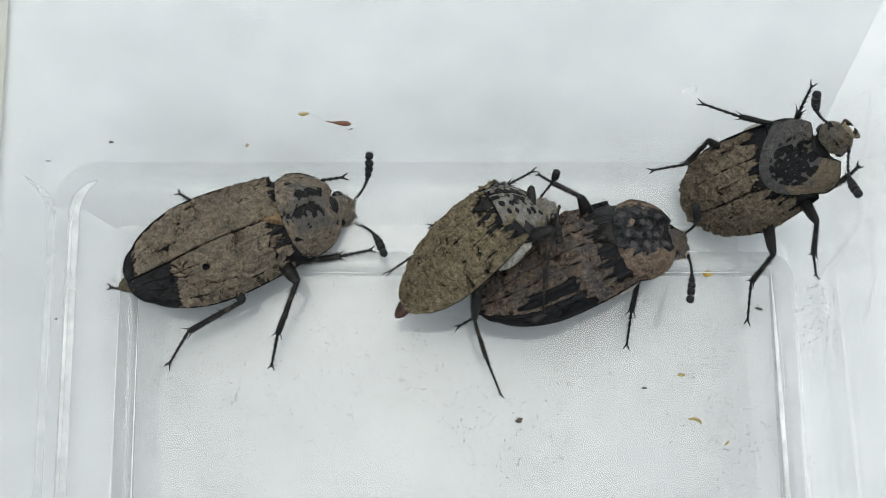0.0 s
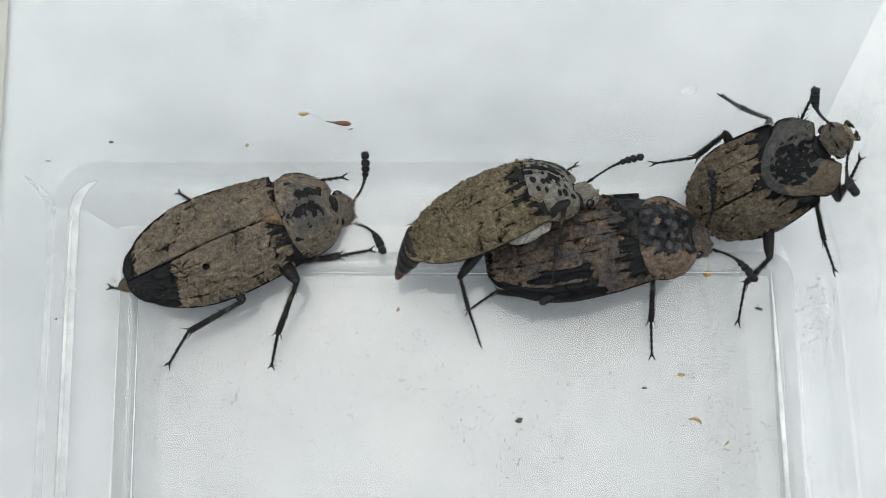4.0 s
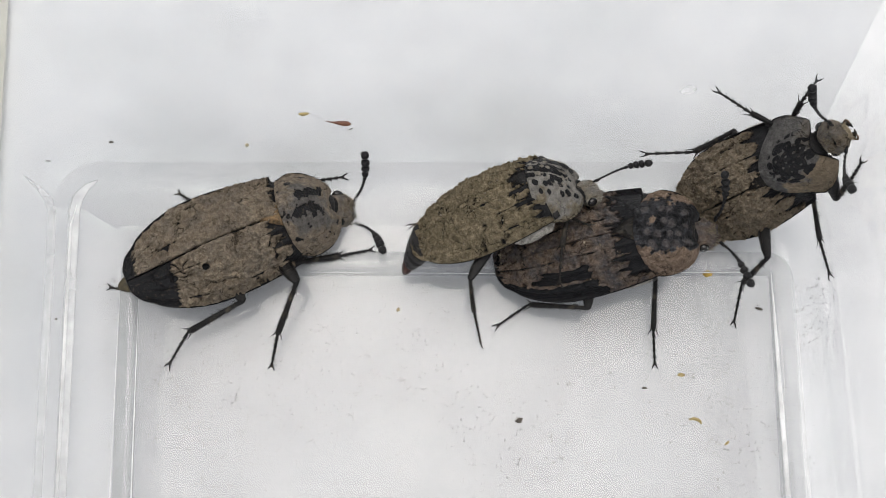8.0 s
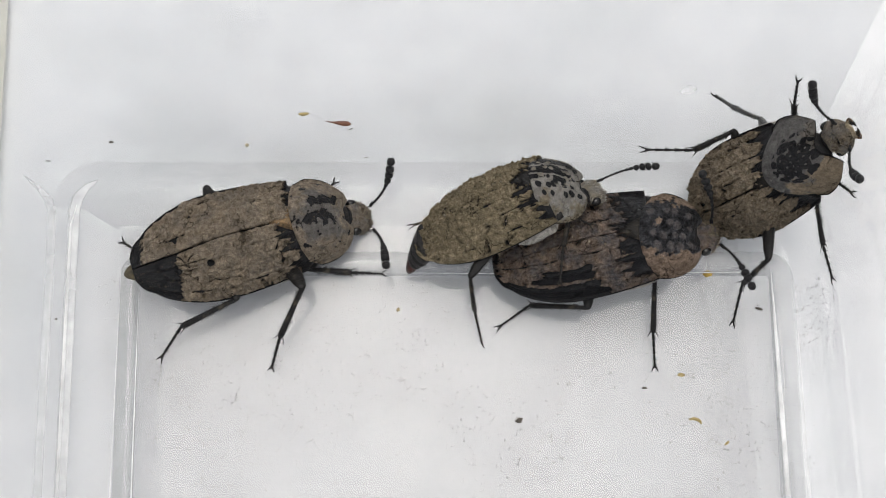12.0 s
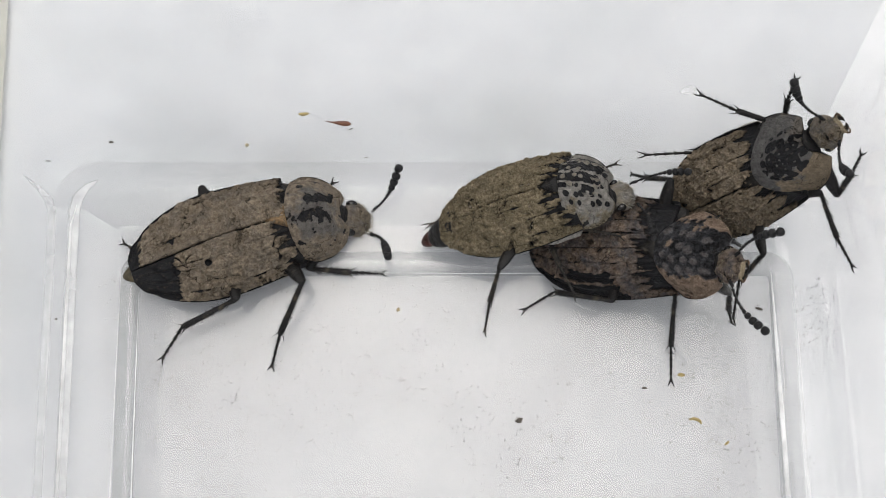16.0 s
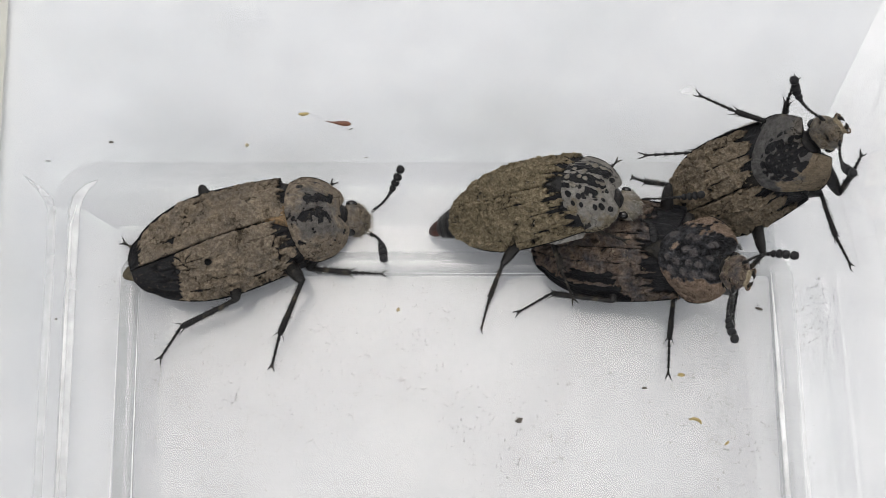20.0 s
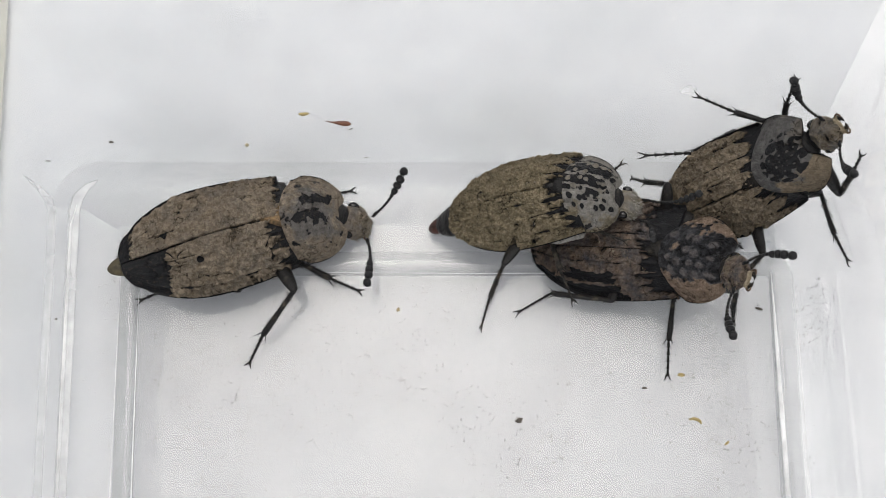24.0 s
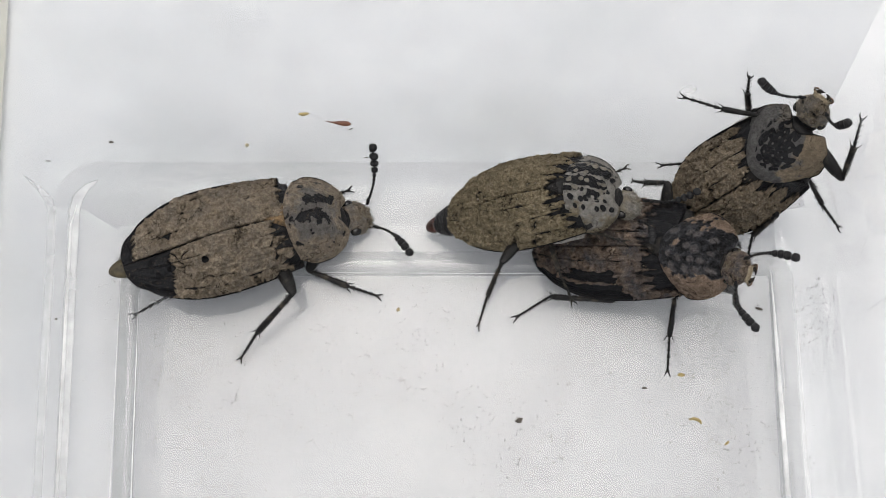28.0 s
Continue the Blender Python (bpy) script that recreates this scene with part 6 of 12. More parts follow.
    walk(pb["antenna_r"], [(0, pose(0.001739, -0.000693, 0.000389, 0, 6.3, -158.4)), (0.5, pose(0.001739, -0.000693, 0.000389, 0, -15.6, -126.5)), (1, pose(0.001739, -0.000693, 0.000389, 0, -4.8, -131.8)), (1.5, pose(0.001739, -0.000693, 0.000389, 0, -12.4, -126.4)), (2, pose(0.001739, -0.000693, 0.000389, 0, -13.5, -122)), (2.5, pose(0.001739, -0.000693, 0.000389, 0, -16.3, -113.9)), (3, pose(0.001739, -0.000693, 0.000389, 0, -8.7, -128.3)), (3.5, pose(0.001739, -0.000693, 0.000389, 0, -13.1, -128.3)), (5.5, pose(0.001739, -0.000693, 0.000389, 0, -23.9, -124.9)), (6.5, pose(0.001739, -0.000693, 0.000389, 0, -21.3, -124.9)), (7.5, pose(0.001739, -0.000693, 0.000389, 0, -23.6, -123.2)), (8.5, pose(0.001739, -0.000693, 0.000389, 0, -25.3, -121.7)), (9.5, pose(0.001739, -0.000693, 0.000389, 0, -26.2, -120.4)), (10, pose(0.001739, -0.000693, 0.000389, 0, -22.7, -124.6)), (12, pose(0.001739, -0.000693, 0.000389, 0, -21.6, -125.4)), (12.5, pose(0.001739, -0.000693, 0.000389, 0, -20.6, -125.7)), (14.5, pose(0.001739, -0.000693, 0.000389, 0, -23.5, -127)), (15, pose(0.001739, -0.000693, 0.000389, 0, -22.3, -128.6)), (15.5, pose(0.001739, -0.000693, 0.000389, 0, -6.5, -117.7)), (16, pose(0.001739, -0.000693, 0.000389, 0, -24.1, -126.6)), (16.5, pose(0.001739, -0.000693, 0.000389, 0, -35.1, -126.1)), (17, pose(0.001739, -0.000693, 0.000389, 0, -42.3, -135.9)), (18, pose(0.001739, -0.000693, 0.000389, 0, -38.8, -135.4)), (20.5, pose(0.001739, -0.000693, 0.000389, 0, -40.4, -135.5)), (23.5, pose(0.001739, -0.000693, 0.000389, 0, -41.2, -137.2)), (24, pose(0.001739, -0.000693, 0.000389, 0, -42.5, -137.5)), (24.5, pose(0.001739, -0.000693, 0.000389, 0, -39.9, -135.9)), (25, pose(0.001739, -0.000693, 0.000389, 0, -46.5, -140)), (25.5, pose(0.001739, -0.000693, 0.000389, 0, -45.5, -137.6)), (26, pose(0.001739, -0.000693, 0.000389, 0, -47.4, -137.3)), (27, pose(0.001739, -0.000693, 0.000389, 0, -44.4, -137.1)), (27.5, pose(0.001739, -0.000693, 0.000389, 0, -45.5, -139)), (28, pose(0.001739, -0.000693, 0.000389, 0, -46, -137.6))])
    walk(pb["LFf"], [(0, pose(0.001756, 0.00105, -0.000323, 0, -7.393, 131.5)), (0.5, pose(0.002797, 0.000992, -0.000151, 0, -3.707, 128.7)), (1, pose(0.0028, 0.000991, -0.000151, 0, 1.947, 150)), (1.5, pose(0.002754, 0.001002, -0.000163, 0, 10.72, 149.9)), (2, pose(0.002754, 0.00099, -0.000167, 0, 11.02, 149)), (2.5, pose(0.002755, 0.000982, -0.00017, 0, 8.241, 149.7)), (3, pose(0.002766, 0.000975, -0.000168, 0, -1.531, 176.7)), (3.5, pose(0.002827, 0.000951, -0.000153, 0, 1.719, -179)), (5.5, pose(0.002832, 0.000961, -0.000148, 0, 5.424, 138.7)), (6.5, pose(0.00283, 0.00096, -0.000149, 0, 4.452, 123.8)), (7.5, pose(0.00283, 0.00096, -0.000149, 0, -0.3347, 115)), (8, pose(0.00283, 0.00096, -0.000149, 0, -2.08, 110.7)), (9, pose(0.00283, 0.00096, -0.000149, 0, -1.261, 113.7)), (9.5, pose(0.00283, 0.00096, -0.000149, 0, -0.7303, 115.2)), (10.5, pose(0.002833, 0.000961, -0.000148, 0, 1.764, 113.7)), (11, pose(0.002836, 0.000964, -0.000146, 0, 7.054, 117.3)), (12, pose(0.002842, 0.000967, -0.000143, 0, 8.943, 120.6)), (12.5, pose(0.002852, 0.000961, -0.000141, 0, 9.326, 120.9)), (14.5, pose(0.003052, 0.00086, -0.000088, 0, 21.92, 136.1)), (15, pose(0.002971, 0.000858, -0.000124, 0, 4.722, 94.52)), (15.5, pose(0.003054, 0.00086, -0.000087, 0, -3.047, 120.4)), (16, pose(0.003015, 0.00087, -0.000102, 0, -2.341, 178.5)), (16.5, pose(0.003025, 0.000898, -0.000089, 0, -1.729, -176.2)), (17, pose(0.003061, 0.000853, -0.000086, 0, -1.717, -140.2)), (17.5, pose(0.003062, 0.000857, -0.000085, 0, -1.785, -139.2)), (19, pose(0.003062, 0.000857, -0.000084, 0, -1.477, -141.6)), (20.5, pose(0.003052, 0.000865, -0.000087, 0, -1.751, -143.9)), (21.5, pose(0.003055, 0.000859, -0.000087, 0, -1.93, -144.2)), (24, pose(0.003041, 0.000866, -0.000091, 0, -3.798, -148.1)), (24.5, pose(0.003041, 0.000866, -0.000091, 0, -2.816, -148.1)), (25, pose(0.003036, 0.000862, -0.000095, 0, -8.826, -138.9)), (25.5, pose(0.003032, 0.000864, -0.000096, 0, -5.902, -153.3)), (26, pose(0.003027, 0.000862, -0.000099, 0, -6.192, -159.3)), (27, pose(0.003003, 0.000878, -0.000105, 0, -4.705, -160.6)), (27.5, pose(0.003003, 0.000878, -0.000105, 0, -5.887, -159.8)), (28, pose(0.002993, 0.000872, -0.000111, 0, -4.612, -167.2))])
    walk(pb["LFt"], [(0, pose(0.000007, 0.003025, 0.000019, 0, 0.4261, -12.04)), (0.5, pose(0.001139, 0.003065, 0.000021, 0, 9.418, -20.21)), (1, pose(0.000498, 0.00232, -0.000241, 0, -9.832, -24.55)), (1.5, pose(0.000492, 0.002311, -0.000658, 0, -19.61, -26.36)), (2, pose(0.000517, 0.002336, -0.000675, 0, -19.94, -27.34)), (2.5, pose(0.000483, 0.002312, -0.000551, 0, -16.97, -26.19)), (3, pose(0.000111, 0.001128, -0.000097, 0, -4.893, 3.87)), (3.5, pose(0.000169, 0.000903, -0.000233, 0, -9.3, 7.059)), (5.5, pose(0.000841, 0.002707, -0.000399, 0, -13.92, -36.82)), (6.5, pose(0.001354, 0.003163, -0.000355, 0, -13.23, -52.11)), (7.5, pose(0.001708, 0.003372, -0.000133, 0, -7.835, -59.93)), (8, pose(0.00189, 0.003446, -0.000052, 0, -5.554, -63.48)), (9, pose(0.001763, 0.003396, -0.00009, 0, -6.6, -60.81)), (9.5, pose(0.001697, 0.003367, -0.000115, 0, -7.237, -59.41)), (10.5, pose(0.001763, 0.003395, -0.00023, 0, -10.51, -62.35)), (11, pose(0.001625, 0.00331, -0.000473, 0, -16.16, -59.55)), (12, pose(0.001505, 0.003229, -0.000556, 0, -18.11, -56.42)), (12.5, pose(0.001502, 0.003212, -0.000572, 0, -18.48, -56.07)), (14.5, pose(0.001273, 0.00257, -0.001081, 0, -31.18, -41.05)), (15, pose(0.002762, 0.003501, -0.000343, 0, -14.26, -84.72)), (15.5, pose(0.001711, 0.003152, 0.000054, 0, 8.115, -51.44)), (16, pose(0.000358, 0.00094, 0.000007, 0, 2.112, 8.072)), (16.5, pose(0.000372, 0.000722, -0.000009, 0, -1.515, 12.78)), (17, pose(0.001019, -0.00085, -0.000006, 0, 3.991, 49.27)), (17.5, pose(0.001048, -0.000879, -0.000002, 0, 2.608, 50.29)), (19, pose(0.000978, -0.000794, -0.000015, 0, 3.897, 47.73)), (20.5, pose(0.000903, -0.0007, -0.000006, 0, 4.55, 45.37)), (21.5, pose(0.000899, -0.000697, 0.000003, 0, 5.225, 44.88)), (24, pose(0.000787, -0.000535, 0.000085, 0, 9.456, 39.65)), (24.5, pose(0.000786, -0.000538, 0.00004, 0, 7.362, 40.27)), (25, pose(0.001054, -0.000864, 0.000313, 0, 16.84, 46.6)), (25.5, pose(0.000668, -0.000324, 0.000178, 0, 12.84, 33.53)), (26, pose(0.000553, -0.000071, 0.000188, 0, 13.26, 27.4)), (27, pose(0.000503, -0.000004, 0.000113, 0, 11.34, 26.73)), (27.5, pose(0.000521, -0.000038, 0.000168, 0, 12.69, 27.2)), (28, pose(0.000408, 0.000283, 0.000103, 0, 10.6, 20.46))])
    walk(pb["RFf"], [(0, pose(0.001881, -0.001037, -0.000323, 0, -19.36, 46.32)), (0.5, pose(0.002694, -0.001095, -0.000151, 0, -31.7, 111.1)), (1, pose(0.002693, -0.001097, -0.000151, 0, -31.56, 113)), (1.5, pose(0.002667, -0.001086, -0.000163, 0, -22.49, 127.7)), (2, pose(0.00264, -0.001097, -0.000167, 0, -18.81, 128.1)), (2.5, pose(0.002625, -0.001104, -0.00017, 0, -9.378, 127.3)), (3, pose(0.002624, -0.00111, -0.000168, 0, -38.61, 143.2)), (3.5, pose(0.002645, -0.001131, -0.000153, 0, -35.91, 169.7)), (5.5, pose(0.00267, -0.001123, -0.000148, 0, -12.15, 134.6)), (6, pose(0.002679, -0.00112, -0.000147, 0, -12.33, 133.8)), (6.5, pose(0.002667, -0.001123, -0.000149, 0, -9.879, 133)), (7.5, pose(0.002667, -0.001123, -0.000149, 0, -1.312, 135.8)), (8, pose(0.002667, -0.001123, -0.000149, 0, 2.094, 137.7)), (9, pose(0.002667, -0.001123, -0.000149, 0, 2.702, 138.1)), (9.5, pose(0.002667, -0.001123, -0.000149, 0, 2.986, 138.3)), (10, pose(0.002685, -0.001119, -0.000145, 0, -11.29, 138.5)), (10.5, pose(0.002671, -0.001123, -0.000148, 0, -8.735, 134.7)), (11, pose(0.002682, -0.00112, -0.000146, 0, -13.89, 134.2)), (12, pose(0.002693, -0.001123, -0.000141, 0, -13.76, 134)), (12.5, pose(0.002693, -0.001123, -0.000141, 0, -13.76, 134)), (14.5, pose(0.00275, -0.001208, -0.000088, 0, -14.48, 139.8)), (15, pose(0.002644, -0.001206, -0.000124, 0, 8.894, 167.9)), (15.5, pose(0.002752, -0.001208, -0.000087, 0, 12.05, 174.8)), (16, pose(0.002721, -0.001199, -0.000102, 0, 4.155, 175.5)), (16.5, pose(0.002781, -0.001178, -0.000089, 0, 4.065, -178.6)), (17, pose(0.002751, -0.001213, -0.000086, 0, 3.29, 172.4)), (17.5, pose(0.002756, -0.001211, -0.000085, 0, 2.777, 169.6)), (19, pose(0.002756, -0.001211, -0.000085, 0, 2.684, 169.8)), (20.5, pose(0.002759, -0.001204, -0.000087, 0, 2.703, 168.3)), (21.5, pose(0.002752, -0.001209, -0.000087, 0, 2.366, 167.6)), (24, pose(0.002746, -0.001203, -0.000091, 0, 3.106, 170.1)), (24.5, pose(0.002743, -0.001206, -0.000091, 0, 2.046, 166)), (25, pose(0.002733, -0.001206, -0.000095, 0, 0.6686, 168.8)), (25.5, pose(0.002732, -0.001204, -0.000096, 0, 2.404, 171.8)), (26, pose(0.002723, -0.001205, -0.000099, 0, 2.703, 175.3)), (26.5, pose(0.002723, -0.001202, -0.0001, 0, 2.885, 176)), (27, pose(0.002722, -0.001201, -0.000101, 0, 2.969, 173.9)), (27.5, pose(0.002721, -0.001192, -0.000105, 0, 2.622, 173.5)), (28, pose(0.002698, -0.001197, -0.000111, 0, 2.272, 177.3))])
    walk(pb["RFt"], [(0, pose(0.003614, 0.000778, 0.000559, 0, 28.32, -129.8)), (0.5, pose(0.001878, 0.001016, 0.001247, 0, 40.93, -65.72)), (1, pose(0.001808, 0.00099, 0.001241, 0, 41.2, -67.31)), (1.5, pose(0.001165, 0.000859, 0.000854, 0, 32.12, -52.18)), (2, pose(0.001086, 0.000884, 0.000691, 0, 28.45, -51.29)), (2.5, pose(0.001034, 0.000983, 0.000263, 0, 21.97, -50.08)), (3, pose(0.00096, 0.000135, 0.001492, 0, 48.14, -42)), (3.5, pose(0.000526, -0.000745, 0.001407, 0, 45.77, -16.47)), (5.5, pose(0.000843, 0.000728, 0.000412, 0, 21.6, -47.16)), (6, pose(0.00088, 0.000755, 0.000421, 0, 21.96, -48)), (6.5, pose(0.000879, 0.000793, 0.000307, 0, 20.93, -49)), (7.5, pose(0.000759, 0.00073, -0.000088, 0, 16.27, -46.56)), (8, pose(0.0007, 0.000665, -0.000246, 0, 14.56, -45.15)), (9, pose(0.000689, 0.000651, -0.000274, 0, 14.18, -44.82)), (9.5, pose(0.000684, 0.000645, -0.000288, 0, 14.09, -44.69)), (10, pose(0.000731, 0.000609, 0.000376, 0, 23.58, -44.79)), (10.5, pose(0.000822, 0.000746, 0.000256, 0, 20.75, -48.4)), (11, pose(0.000883, 0.000732, 0.000492, 0, 23.2, -48.52)), (12, pose(0.000899, 0.000737, 0.000492, 0, 23.1, -48.58)), (12.5, pose(0.000899, 0.000737, 0.000492, 0, 23.1, -48.58)), (14.5, pose(0.000784, 0.000456, 0.000577, 0, 23.86, -42.62)), (15, pose(0.000074, -0.000656, -0.000535, 0, 6.851, -36.77)), (15.5, pose(0.000161, -0.000973, -0.000643, 0, 13.99, -35.53)), (16, pose(0.000076, -0.000991, -0.000295, 0, 9.123, -27.87)), (16.5, pose(0.000128, -0.001241, -0.000278, 0, 8.482, -24.99)), (17, pose(0.000118, -0.000864, -0.000239, 0, 16.09, -26.95)), (17.5, pose(0.000143, -0.000731, -0.000214, 0, 16.47, -28.07)), (19, pose(0.000141, -0.000741, -0.00021, 0, 16.29, -28.71)), (20.5, pose(0.000157, -0.000666, -0.000212, 0, 15.95, -30.08)), (21.5, pose(0.000157, -0.000636, -0.000197, 0, 16.13, -30.69)), (24, pose(0.00013, -0.000744, -0.000235, 0, 14.6, -29.67)), (24.5, pose(0.000164, -0.000563, -0.000186, 0, 15.78, -32.36)), (25, pose(0.000124, -0.000687, -0.000126, 0, 14.66, -32.32)), (25.5, pose(0.000102, -0.000825, -0.000208, 0, 13.9, -30.56)), (26, pose(0.000075, -0.000985, -0.000224, 0, 13.61, -28.65)), (26.5, pose(0.000073, -0.001019, -0.000234, 0, 13.23, -27.12)), (27, pose(0.000081, -0.000917, -0.000239, 0, 13.6, -28.25)), (27.5, pose(0.000081, -0.000892, -0.000227, 0, 12.54, -28.94)), (28, pose(0.000043, -0.001072, -0.000216, 0, 11.94, -26.55))])
    walk(pb["LMf"], [(0, pose(0.00076, 0.001615, 0.00057, 0, 74.3, 116.1)), (0.5, pose(0.00076, 0.001615, 0.00057, 0, 2.8, -52.3)), (1, pose(0.00076, 0.001615, 0.00057, 0, 40.3, -3.8)), (1.5, pose(0.00076, 0.001615, 0.00057, 0, 40.7, -17.4)), (2.5, pose(0.00076, 0.001615, 0.00057, 0, 40.9, -14.2)), (3, pose(0.00076, 0.001615, 0.00057, 0, 44.8, -1.1)), (3.5, pose(0.00076, 0.001615, 0.00057, 0, 12.3, -40.1)), (5.5, pose(0.00076, 0.001615, 0.00057, 0, 50.4, 15.3)), (6, pose(0.00076, 0.001615, 0.00057, 0, 49.2, 19.9)), (7, pose(0.00076, 0.001615, 0.00057, 0, 48.3, 22.6)), (7.5, pose(0.00076, 0.001615, 0.00057, 0, 46.4, 26.1)), (9.5, pose(0.00076, 0.001615, 0.00057, 0, 45.9, 27.1)), (10, pose(0.00076, 0.001615, 0.00057, 0, 48.4, 24.4)), (11, pose(0.00076, 0.001615, 0.00057, 0, 47.7, 22.6)), (12.5, pose(0.00076, 0.001615, 0.00057, 0, 48.2, 23.3)), (14.5, pose(0.00076, 0.001615, 0.00057, 0, 48.6, 21.4)), (15, pose(0.00076, 0.001615, 0.00057, 0, 49.1, 12.7)), (15.5, pose(0.00076, 0.001615, 0.00057, 0, 52.7, -0.9)), (16, pose(0.00076, 0.001615, 0.00057, 0, 45.7, -25.3)), (16.5, pose(0.00076, 0.001615, 0.00057, 0, 40.6, -23.9)), (17, pose(0.00076, 0.001615, 0.00057, 0, 49.2, -18.9)), (21.5, pose(0.00076, 0.001615, 0.00057, 0, 49.4, -18.9)), (23.5, pose(0.00076, 0.001615, 0.00057, 0, 46.6, -20.6)), (24, pose(0.00076, 0.001615, 0.00057, 0, 20.6, -31.1)), (24.5, pose(0.00076, 0.001615, 0.00057, 0, 49.4, -18.6)), (25, pose(0.00076, 0.001615, 0.00057, 0, 18.2, -28.9)), (27.5, pose(0.00076, 0.001615, 0.00057, 0, 17.3, -29.6)), (28, pose(0.00076, 0.001615, 0.00057, 0, 16, -30.7))])
    walk(pb["LMt"], [(0, pose(0.00042, 0.00231, -0.002173, 0, -54.7, 178.4)), (0.5, pose(0.002501, -0.000637, 0.000433, 0, -9.2, 139.8)), (1, pose(0.002929, 0.001471, -0.001273, 0, -26.8, 173.6)), (1.5, pose(0.002822, 0.000968, -0.001288, 0, -27.3, 159.1)), (2.5, pose(0.002848, 0.001088, -0.001297, 0, -27.9, 160.8)), (3, pose(0.002781, 0.001575, -0.001439, 0, -31.4, 176.1)), (3.5, pose(0.002888, -0.00018, -0.000038, 0, -15.7, 153.5)), (5.5, pose(0.002511, 0.002095, -0.001627, 0, -38, -172.6)), (6.5, pose(0.002505, 0.002305, -0.001575, 0, -37.3, -168.4)), (7.5, pose(0.002524, 0.002479, -0.001496, 0, -35.8, -165.3)), (8.5, pose(0.002525, 0.002518, -0.001477, 0, -35.3, -164.3)), (9.5, pose(0.002525, 0.002518, -0.001477, 0, -35.3, -164.3)), (10, pose(0.002485, 0.002396, -0.00156, 0, -36.9, -165.8)), (11, pose(0.002531, 0.002352, -0.001538, 0, -36.2, -167.2)), (12.5, pose(0.002506, 0.002366, -0.001553, 0, -36.7, -166.7)), (14.5, pose(0.002516, 0.002303, -0.001567, 0, -37, -168.5)), (15, pose(0.00258, 0.002025, -0.001585, 0, -36.2, -173.2)), (15.5, pose(0.002487, 0.001587, -0.001697, 0, -39.1, 178.1)), (16, pose(0.002561, 0.000765, -0.001469, 0, -33.9, 163.7)), (16.5, pose(0.002738, 0.000738, -0.001285, 0, -29.2, 165.2)), (17, pose(0.002524, 0.001011, -0.001586, 0, -37.2, 170.3)), (21.5, pose(0.002513, 0.001014, -0.001595, 0, -37.6, 170.4)), (23.5, pose(0.002591, 0.000927, -0.001502, 0, -35.4, 169.7)), (24, pose(0.003045, 0.000237, -0.000431, 0, -23.1, 163.3)), (24.5, pose(0.002517, 0.001025, -0.001595, 0, -37.5, 170.7)), (25, pose(0.003131, 0.000308, -0.000321, 0, -21.6, 165.2)), (26, pose(0.003148, 0.000323, -0.000297, 0, -21, 165.6)), (27, pose(0.003107, 0.000248, -0.000292, 0, -21.1, 163.8)), (28, pose(0.003114, 0.000215, -0.000218, 0, -19.3, 163.2))])
